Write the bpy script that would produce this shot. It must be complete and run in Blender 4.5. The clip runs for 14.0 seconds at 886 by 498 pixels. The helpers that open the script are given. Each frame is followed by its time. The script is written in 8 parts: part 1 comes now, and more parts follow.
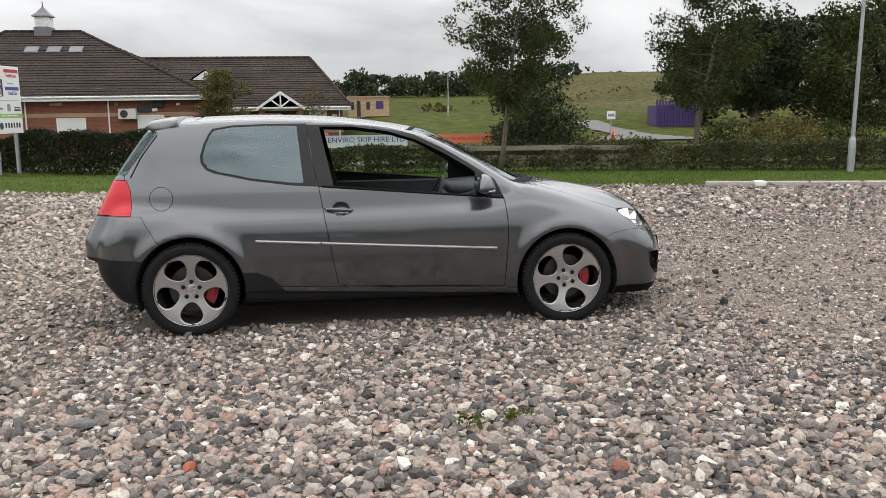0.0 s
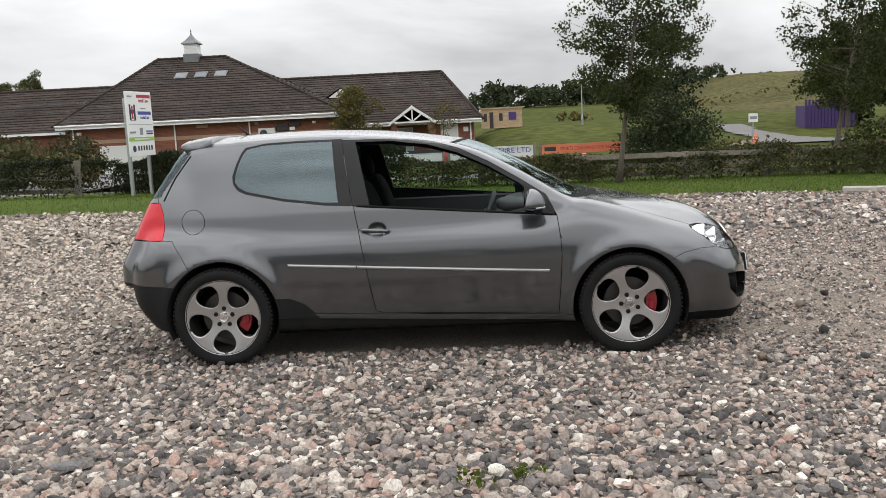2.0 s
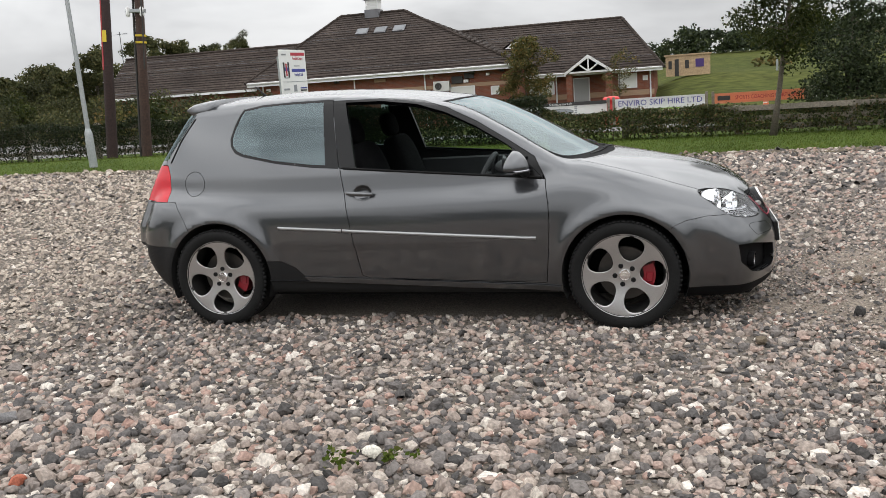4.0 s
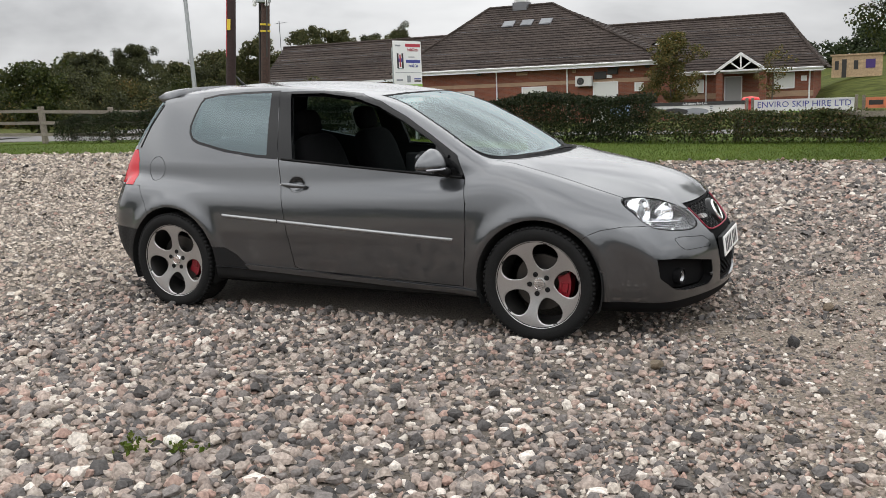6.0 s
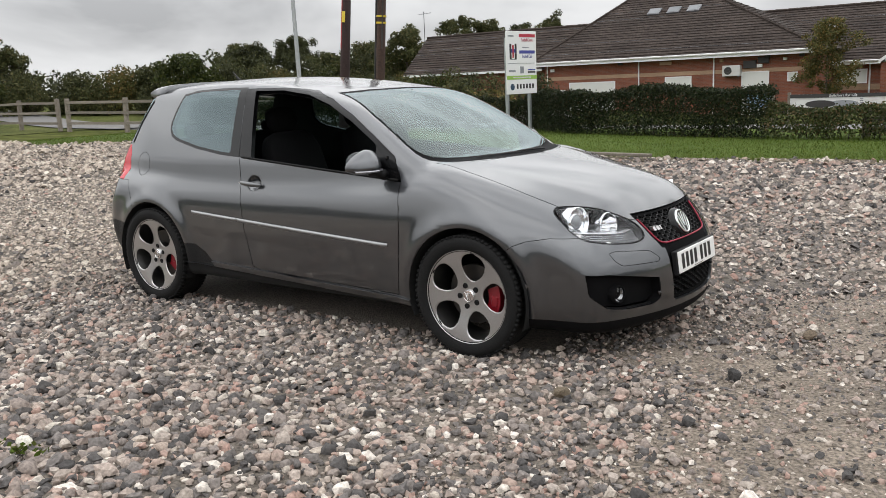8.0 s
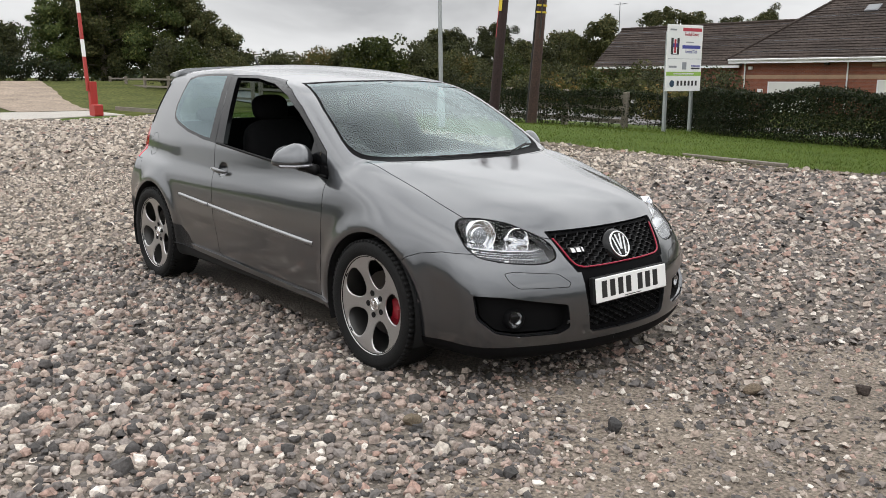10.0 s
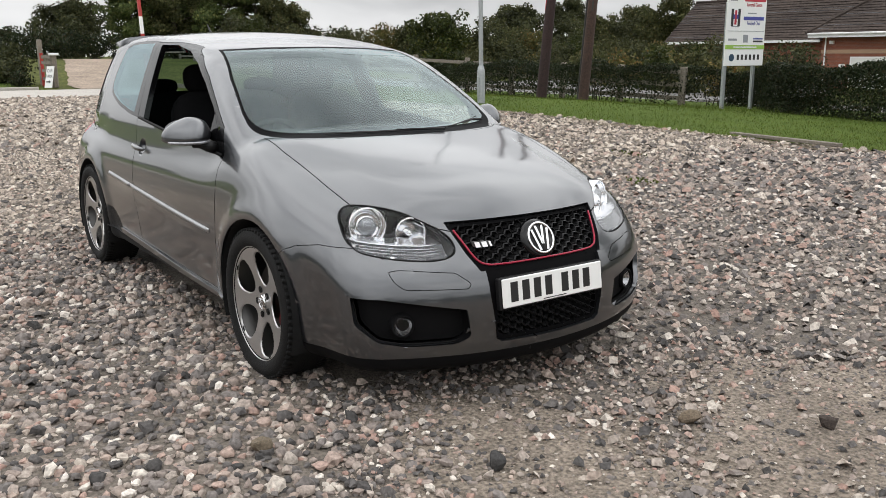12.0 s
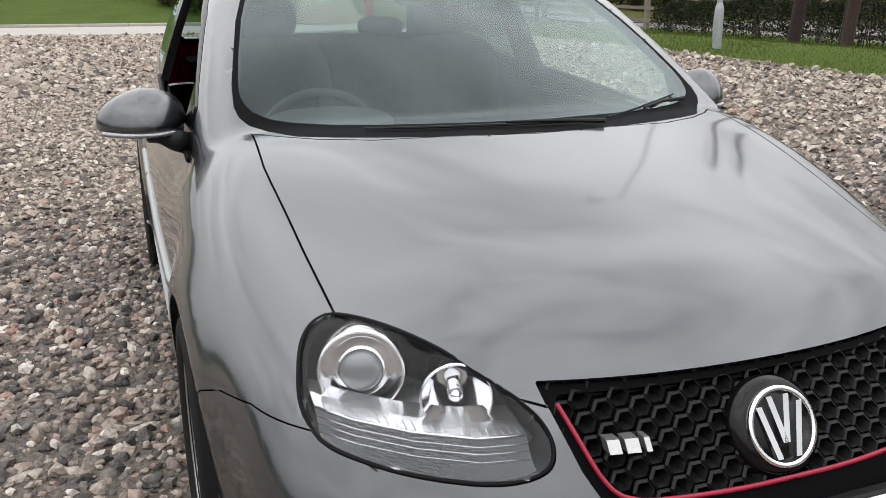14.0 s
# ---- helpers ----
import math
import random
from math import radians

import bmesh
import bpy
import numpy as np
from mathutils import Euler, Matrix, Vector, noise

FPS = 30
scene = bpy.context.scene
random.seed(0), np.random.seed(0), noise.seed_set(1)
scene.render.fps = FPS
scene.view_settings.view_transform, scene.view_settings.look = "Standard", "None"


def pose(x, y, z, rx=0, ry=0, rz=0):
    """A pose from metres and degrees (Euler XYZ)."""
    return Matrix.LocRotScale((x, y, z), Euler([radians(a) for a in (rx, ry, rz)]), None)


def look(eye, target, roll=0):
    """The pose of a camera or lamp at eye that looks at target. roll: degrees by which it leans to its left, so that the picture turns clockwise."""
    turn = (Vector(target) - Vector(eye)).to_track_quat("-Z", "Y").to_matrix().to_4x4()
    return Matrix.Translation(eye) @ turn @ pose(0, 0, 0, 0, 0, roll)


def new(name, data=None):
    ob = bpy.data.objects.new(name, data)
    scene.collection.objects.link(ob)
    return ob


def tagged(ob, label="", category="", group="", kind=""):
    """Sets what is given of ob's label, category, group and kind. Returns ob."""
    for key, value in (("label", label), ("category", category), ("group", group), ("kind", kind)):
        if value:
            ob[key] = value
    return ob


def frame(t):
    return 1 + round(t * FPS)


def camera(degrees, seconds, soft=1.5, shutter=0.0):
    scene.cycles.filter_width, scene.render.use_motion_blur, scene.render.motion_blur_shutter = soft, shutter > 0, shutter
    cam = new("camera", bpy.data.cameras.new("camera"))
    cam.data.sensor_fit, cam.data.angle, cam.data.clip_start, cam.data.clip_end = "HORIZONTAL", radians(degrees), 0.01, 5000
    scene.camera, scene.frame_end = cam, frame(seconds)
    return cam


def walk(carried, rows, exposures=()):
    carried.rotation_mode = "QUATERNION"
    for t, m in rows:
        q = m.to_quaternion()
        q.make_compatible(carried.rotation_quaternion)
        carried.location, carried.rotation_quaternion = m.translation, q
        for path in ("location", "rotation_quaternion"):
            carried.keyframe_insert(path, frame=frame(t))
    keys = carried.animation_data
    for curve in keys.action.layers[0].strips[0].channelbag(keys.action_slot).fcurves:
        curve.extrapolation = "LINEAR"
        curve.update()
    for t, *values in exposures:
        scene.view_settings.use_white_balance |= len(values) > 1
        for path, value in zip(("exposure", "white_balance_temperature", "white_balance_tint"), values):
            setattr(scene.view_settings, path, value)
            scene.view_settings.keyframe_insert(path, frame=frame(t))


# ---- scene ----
# ---------- camera and walk ----------
cam = camera(54.4, 14.0, 0.7)
PATH = [
    (0, (-0.278, -6.665, 1.485), (-0.045, -4.704, 1.166), -0.8),
    (0.5, (-0.255, -6.634, 1.462), (-0.032, -4.672, 1.133), -0.65),
    (1, (0.002, -6.566, 1.479), (0.130, -4.596, 1.158), -0.3),
    (1.5, (0.222, -6.441, 1.472), (0.271, -4.467, 1.159), -0.8),
    (2, (0.389, -6.169, 1.461), (0.294, -4.191, 1.177), -2.8),
    (2.2, (0.455, -6.086, 1.458), (0.306, -4.111, 1.180), -3.3),
    (4.3, (1.853, -5.723, 1.423), (1.273, -3.846, 1.046), -3.7),
    (4.5, (2.011, -5.7, 1.417), (1.404, -3.832, 1.041), -3.4),
    (5, (2.363, -5.612, 1.425), (1.672, -3.773, 1.049), -2.0),
    (5.5, (2.593, -5.357, 1.379), (1.831, -3.549, 0.991), -0.7),
    (6, (2.849, -5.173, 1.37), (1.981, -3.408, 1.006), -2.4),
    (6.5, (3.156, -4.961, 1.38), (2.173, -3.251, 1.05), -2.4),
    (7, (3.362, -4.82, 1.381), (2.323, -3.143, 1.055), -2.2),
    (7.5, (3.561, -4.565, 1.39), (2.454, -2.934, 1.049), -1.6),
    (8, (3.734, -4.349, 1.368), (2.567, -2.768, 0.995), -2.4),
    (8.2, (3.841, -4.231, 1.364), (2.641, -2.678, 0.978), -2.5),
    (10.3, (4.619, -3.112, 1.386), (3.118, -1.848, 0.999), 0.1),
    (10.5, (4.641, -3.054, 1.391), (3.14, -1.79, 1.004), -0.1),
    (11, (4.66, -2.726, 1.367), (3.12, -1.511, 0.977), -0.2),
    (11.5, (4.645, -2.479, 1.365), (3.097, -1.285, 0.946), -0.3),
    (12, (4.572, -2.249, 1.317), (2.985, -1.112, 0.879), -0.2),
    (12.5, (4.425, -1.929, 1.361), (2.783, -0.89, 0.888), 0.6),
    (13, (4.018, -1.556, 1.327), (2.33, -0.599, 0.845), 1.1),
    (13.5, (3.595, -1.257, 1.329), (1.834, -0.445, 0.838), 0.4),
    (13.8, (3.274, -1.047, 1.304), (1.483, -0.336, 0.771), 0.1),
    (14, (3.071, -0.95, 1.285), (1.277, -0.275, 0.715), -0.0),
]
walk(cam, [(t, look(eye, aim, roll)) for t, eye, aim, roll in PATH])

# ---------- overcast daylight ----------
SUN_AZ, SUN_EL = radians(250), radians(62)      # direction towards the sun, counted from +x to +y
world = bpy.data.worlds.new("overcast_sky")
scene.world = world
world.use_nodes = True
wn, wl = world.node_tree.nodes, world.node_tree.links
wn.clear()


def wnode(kind, **values):
    n = wn.new(kind)
    for k, v in values.items():
        n.inputs[k].default_value = v
    return n


sky = wn.new("ShaderNodeTexSky")
sky.sky_type, sky.sun_disc = "NISHITA", False
sky.sun_elevation, sky.sun_rotation = SUN_EL, radians(90) - SUN_AZ
sky.air_density, sky.dust_density = 1.0, 3.0
bg_sky = wnode("ShaderNodeBackground", Strength=0.1)
wl.new(sky.outputs[0], bg_sky.inputs[0])
coord = wn.new("ShaderNodeTexCoord")
flat = wnode("ShaderNodeMapping", Scale=(1.0, 1.0, 3.2))
wl.new(coord.outputs["Generated"], flat.inputs[0])
cloud = wnode("ShaderNodeTexNoise", Scale=2.3, Detail=7.0, Roughness=0.55, Distortion=0.35)
wl.new(flat.outputs[0], cloud.inputs[0])
ramp = wn.new("ShaderNodeValToRGB")
ramp.color_ramp.elements[0].position, ramp.color_ramp.elements[0].color = 0.32, (0.495, 0.501, 0.514, 1)
ramp.color_ramp.elements[1].position, ramp.color_ramp.elements[1].color = 0.66, (1.0, 1.005, 1.01, 1)
mid = ramp.color_ramp.elements.new(0.5)
mid.color = (0.80, 0.807, 0.818, 1)
wl.new(cloud.outputs[0], ramp.inputs[0])
sep = wn.new("ShaderNodeSeparateXYZ")
wl.new(coord.outputs["Generated"], sep.inputs[0])
lift = wnode("ShaderNodeMapRange")                    # an overcast sky is brighter overhead than near the horizon
lift.inputs[1].default_value, lift.inputs[2].default_value, lift.inputs[3].default_value, lift.inputs[4].default_value = 0.08, 0.66, 2.04, 5.6
wl.new(sep.outputs[2], lift.inputs[0])
bright = wn.new("ShaderNodeVectorMath")
bright.operation = "SCALE"
wl.new(ramp.outputs[0], bright.inputs[0])
wl.new(lift.outputs[0], bright.inputs["Scale"])
bg_cloud = wnode("ShaderNodeBackground", Strength=1.0)
wl.new(bright.outputs[0], bg_cloud.inputs[0])
mixed = wnode("ShaderNodeMixShader", Fac=0.9)
wl.new(bg_sky.outputs[0], mixed.inputs[1])
wl.new(bg_cloud.outputs[0], mixed.inputs[2])
wout = wn.new("ShaderNodeOutputWorld")
wl.new(mixed.outputs[0], wout.inputs[0])

sun = new("sun", bpy.data.lights.new("sun", "SUN"))
sun.data.energy, sun.data.angle, sun.data.color = 0.3, radians(110), (1.0, 0.96, 0.91)
sun.matrix_world = look((math.cos(SUN_AZ) * math.cos(SUN_EL) * 50, math.sin(SUN_AZ) * math.cos(SUN_EL) * 50, math.sin(SUN_EL) * 50), (0, 0, 0))
scene.view_settings.exposure = -0.97

# ---------- materials ----------
def mat(name, color, rough=0.6, metal=0.0, var=0.12, scale=4.0, fine=0.0, fine_scale=60.0, bump=0.0, bump_scale=80.0, coat=0.0,
        spec=0.5, tint=None, space="Object", per=0.0):
    """A surface with a large and a fine variation of its colour, and a fine relief. per: variation from piece to piece."""
    m = bpy.data.materials.new(name)
    m.use_nodes = True
    nt = m.node_tree
    N, L = nt.nodes, nt.links
    b = N["Principled BSDF"]
    b.inputs["Roughness"].default_value, b.inputs["Metallic"].default_value = rough, metal
    b.inputs["Specular IOR Level"].default_value = spec
    b.inputs["Coat Weight"].default_value, b.inputs["Coat Roughness"].default_value = coat, 0.03
    co = N.new("ShaderNodeTexCoord")

    def noise_at(s, detail=4.0):
        n = N.new("ShaderNodeTexNoise")
        n.inputs["Scale"].default_value, n.inputs["Detail"].default_value = s, detail
        L.new(co.outputs[space], n.inputs["Vector"])
        return n

    def mixer(a, c, fac):
        x = N.new("ShaderNodeMix")
        x.data_type = "RGBA"
        for src, sock in ((a, x.inputs[6]), (c, x.inputs[7]), (fac, x.inputs[0])):
            if hasattr(src, "links"):
                L.new(src, sock)
            else:
                sock.default_value = src if isinstance(src, float) else (*src, 1.0)
        return x.outputs[2]

    dark = tuple(c * (1 - var) for c in color)
    light = tuple(min(1.0, c * (1 + var)) for c in (tint or color))
    col = mixer(dark, light, noise_at(scale).outputs[0])
    if fine:
        n = noise_at(fine_scale, 6.0)
        r = N.new("ShaderNodeMapRange")
        r.inputs[1].default_value, r.inputs[2].default_value = 0.35, 0.65
        r.inputs[3].default_value, r.inputs[4].default_value = 1 - fine, 1 + fine
        L.new(n.outputs[0], r.inputs[0])
        v = N.new("ShaderNodeVectorMath")
        v.operation = "SCALE"
        L.new(col, v.inputs[0])
        L.new(r.outputs[0], v.inputs["Scale"])
        col = v.outputs[0]
    if per:
        info = N.new("ShaderNodeObjectInfo")
        r = N.new("ShaderNodeMapRange")
        r.inputs[3].default_value, r.inputs[4].default_value = 1 - per, 1 + per
        L.new(info.outputs["Random"], r.inputs[0])
        v = N.new("ShaderNodeVectorMath")
        v.operation = "SCALE"
        L.new(col, v.inputs[0])
        L.new(r.outputs[0], v.inputs["Scale"])
        col = v.outputs[0]
    L.new(col, b.inputs["Base Color"])
    if bump:
        n = noise_at(bump_scale, 5.0)
        bm_ = N.new("ShaderNodeBump")
        bm_.inputs["Strength"].default_value, bm_.inputs["Distance"].default_value = bump, 0.02
        L.new(n.outputs[0], bm_.inputs["Height"])
        L.new(bm_.outputs[0], b.inputs["Normal"])
    return m


def glass(name, color, alpha_mix, sheen=(1.0, 1.0, 1.0), rough=0.0, steep=4.0, most=0.8):
    """Thin glass: mostly see-through, with a clear reflection that grows at grazing angles."""
    m = bpy.data.materials.new(name)
    m.use_nodes = True
    N, L = m.node_tree.nodes, m.node_tree.links
    N.clear()
    out, t, g, x, f = (N.new("ShaderNode" + k) for k in ("OutputMaterial", "BsdfTransparent", "BsdfGlossy", "MixShader", "LayerWeight"))
    t.inputs[0].default_value = (*color, 1)
    g.inputs["Color"].default_value = (*sheen, 1)
    g.inputs["Roughness"].default_value = rough
    f.inputs[0].default_value = 0.5
    rise = N.new("ShaderNodeMath")
    rise.operation = "POWER"
    rise.inputs[1].default_value = steep
    add = N.new("ShaderNodeMath")
    add.operation, add.use_clamp = "MULTIPLY_ADD", True
    add.inputs[1].default_value, add.inputs[2].default_value = most, 0.05 + alpha_mix
    L.new(f.outputs["Facing"], rise.inputs[0])
    L.new(rise.outputs[0], add.inputs[0])
    L.new(add.outputs[0], x.inputs[0])
    L.new(t.outputs[0], x.inputs[1])
    L.new(g.outputs[0], x.inputs[2])
    L.new(x.outputs[0], out.inputs[0])
    return m


PAINT = mat("grey_metallic_paint", (0.063, 0.067, 0.073), 0.34, 0.90, 0.03, 2.0, 0.06, 900.0, coat=1.0)
PAINT.node_tree.nodes["Principled BSDF"].inputs["Coat IOR"].default_value = 1.82
PAINT.node_tree.nodes["Principled BSDF"].inputs["Coat Roughness"].default_value = 0.085
BLACK = mat("black_plastic", (0.008, 0.008, 0.0085), 0.5, 0.0, 0.2, 9.0, 0.1, 300.0, 0.15, 500.0, spec=0.25)
FRIT = mat("black_glass_border", (0.004, 0.004, 0.0045), 0.6, 0.0, 0.1, 6.0, spec=0.04)
RECESS = mat("deep_black_plastic", (0.0045, 0.0045, 0.005), 0.7, 0.0, 0.2, 9.0, spec=0.1)
GLOSSBLACK = mat("gloss_black_trim", (0.004, 0.004, 0.0045), 0.14, 0.0, 0.1, 6.0, spec=0.3)
RUBBER = mat("tyre_rubber", (0.010, 0.010, 0.010), 0.8, 0.0, 0.25, 14.0, 0.2, 200.0, 0.2, 300.0, spec=0.2)
LINER = mat("dark_liner", (0.003, 0.003, 0.003), 0.95)
SEAL = mat("black_rubber_seal", (0.004, 0.004, 0.004), 0.6, spec=0.15)
CLOTH = mat("charcoal_cloth", (0.006, 0.006, 0.0065), 0.95, 0.0, 0.2, 30.0, 0.2, 500.0, 0.3, 900.0, spec=0.08)
CHROME = mat("chrome", (0.80, 0.80, 0.80), 0.08, 1.0, 0.03)
ALLOY = mat("silver_alloy", (0.48, 0.475, 0.47), 0.28, 0.85, 0.06, 8.0, 0.05, 200.0, coat=0.4)
STEEL = mat("brake_steel", (0.07, 0.066, 0.062), 0.4, 0.9, 0.2, 20.0)
BARREL = mat("dark_wheel_barrel", (0.075, 0.073, 0.070), 0.4, 0.8, 0.2, 12.0)
CALIPER = mat("red_caliper_paint", (0.22, 0.006, 0.014), 0.4, 0.0, 0.1, 10.0, coat=0.4)
REDTRIM = mat("red_trim_line", (0.30, 0.005, 0.03), 0.4, 0.0, 0.05)
GLASS = glass("clear_car_glass", (0.72, 0.82, 0.80), -0.012, (0.86, 0.98, 1.0), steep=3.7, most=0.85)
REARGLASS = glass("dark_rear_glass", (0.42, 0.52, 0.51), 0.0, (0.80, 0.95, 1.0), steep=4.5, most=0.6)
TINT = glass("green_tinted_glass", (0.24, 0.33, 0.34), 0.07, (0.78, 0.95, 1.0))
LENS = glass("clear_lamp_cover", (0.95, 0.96, 0.97), -0.03)

# ---------- building tools ----------
def mesh_of(name, bm, material, smooth=False):
    me = bpy.data.meshes.new(name)
    bm.normal_update()
    bm.to_mesh(me)
    bm.free()
    if smooth:
        me.polygons.foreach_set("use_smooth", [True] * len(me.polygons))
    if material is not None:
        me.materials.append(material)
    return me


def thing(name, label, category, at=(0, 0, 0), turn=0.0, group="", kind=""):
    """An Empty at the base of a thing, which parents its parts."""
    ob = new(name)
    ob.location, ob.rotation_euler = at, (0, 0, radians(turn))
    ob.empty_display_size = 0.2
    return tagged(ob, label, category, group, kind)


def part(name, bm, material, parent, label="", smooth=False):
    """Links a bmesh as one mesh object under a thing or a part."""
    ob = new(name, mesh_of(name, bm, material, smooth))
    ob.parent = parent
    return tagged(ob, label)


def solo(name, bm, material, label, category, group="", kind="", smooth=False):
    return tagged(new(name, mesh_of(name, bm, material, smooth)), label, category, group, kind)


def box(bm, x0, x1, y0, y1, z0, z1, bevel=0.0):
    m = Matrix.Translation(((x0 + x1) / 2, (y0 + y1) / 2, (z0 + z1) / 2)) @ Matrix.Diagonal((abs(x1 - x0), abs(y1 - y0), abs(z1 - z0), 1))
    made = bmesh.ops.create_cube(bm, size=1, matrix=m)
    if bevel:
        edges = list({e for v in made["verts"] for e in v.link_edges})
        bmesh.ops.bevel(bm, geom=edges, offset=bevel, segments=1, profile=0.5, affect="EDGES")
    return bm


def prism(bm, outline, axis, a, b):
    """A straight body over a flat outline; axis is the direction in which it is drawn out."""
    def put(p, q, h):
        return {"x": (h, p, q), "y": (p, h, q), "z": (p, q, h)}[axis]
    lo = [bm.verts.new(put(p, q, a)) for p, q in outline]
    hi = [bm.verts.new(put(p, q, b)) for p, q in outline]
    n = len(outline)
    bm.faces.new(lo)
    bm.faces.new(hi)
    for i in range(n):
        bm.faces.new((lo[i], lo[(i + 1) % n], hi[(i + 1) % n], hi[i]))
    bmesh.ops.recalc_face_normals(bm, faces=bm.faces)
    return bm


def tube(bm, points, radius, sides=8, closed=False, caps=True):
    """A round bar along points; radius is a number or one for each point."""
    pts = [Vector(p) for p in points]
    n = len(pts)
    rad = radius if isinstance(radius, (list, tuple)) else [radius] * n
    rings, up = [], None
    for i, p in enumerate(pts):
        a = pts[i - 1] if i or closed else p
        b = pts[(i + 1) % n] if i < n - 1 or closed else p
        d = (b - a).normalized()
        if up is None:
            up = d.orthogonal().normalized()
        up = (up - d * up.dot(d)).normalized()
        side = d.cross(up)
        rings.append([bm.verts.new(p + (up * math.cos(k * math.tau / sides) + side * math.sin(k * math.tau / sides)) * rad[i]) for k in range(sides)])
    for i in range(n if closed else n - 1):
        r, s = rings[i], rings[(i + 1) % n]
        for k in range(sides):
            bm.faces.new((r[k], r[(k + 1) % sides], s[(k + 1) % sides], s[k]))
    if caps and not closed:
        bm.faces.new(rings[0][::-1])
        bm.faces.new(rings[-1])
    return bm


def lathe(bm, profile, steps=48, axis="y", centre=(0, 0, 0)):
    """Turns a profile of (radius, height) round an axis."""
    c = Vector(centre)
    rings = []
    for r, h in profile:
        ring = []
        for k in range(steps):
            a = k * math.tau / steps
            u, v = r * math.cos(a), r * math.sin(a)
            ring.append(bm.verts.new(c + Vector({"y": (u, h, v), "z": (u, v, h), "x": (h, u, v)}[axis])))
        rings.append(ring)
    for r, s in zip(rings, rings[1:]):
        for k in range(steps):
            bm.faces.new((r[k], r[(k + 1) % steps], s[(k + 1) % steps], s[k]))
    bmesh.ops.recalc_face_normals(bm, faces=bm.faces)
    return bm


def curve(pairs, blur=0.05, n=800):
    """A smooth line through (place, value) pairs, carried on straight past its ends."""
    xs, ys = (np.array(v, float) for v in zip(*pairs))
    pad = 0.3 * (xs[-1] - xs[0]) + 4 * blur
    g = np.linspace(xs[0] - pad, xs[-1] + pad, n)
    v = np.interp(g, xs, ys)
    lo, hi = g < xs[0], g > xs[-1]
    v[lo] = ys[0] + (g[lo] - xs[0]) * (ys[1] - ys[0]) / (xs[1] - xs[0])
    v[hi] = ys[-1] + (g[hi] - xs[-1]) * (ys[-1] - ys[-2]) / (xs[-1] - xs[-2])
    s = max(1, int(3 * blur / (g[1] - g[0])))
    k = np.exp(-0.5 * (np.arange(-s, s + 1) / (s / 3)) ** 2)
    v = np.convolve(np.pad(v, s, mode="reflect", reflect_type="odd"), k / k.sum(), "valid")
    return lambda q: np.interp(q, g, v)

def rounded(points, r=0.02, steps=4):
    """The same outline with its corners rounded off."""
    out, n = [], len(points)
    for i in range(n):
        a, p, b = (Vector(points[j % n]) for j in (i - 1, i, i + 1))
        d, e = (a - p), (b - p)
        k = min(r, d.length * 0.45, e.length * 0.45)
        s, t = p + d.normalized() * k, p + e.normalized() * k
        for j in range(steps + 1):
            w = j / steps
            q = s * (1 - w) ** 2 + p * 2 * w * (1 - w) + t * w * w
            out.append((q.x, q.y))
    return out


# ---------- ground ----------
rng = np.random.default_rng(7)


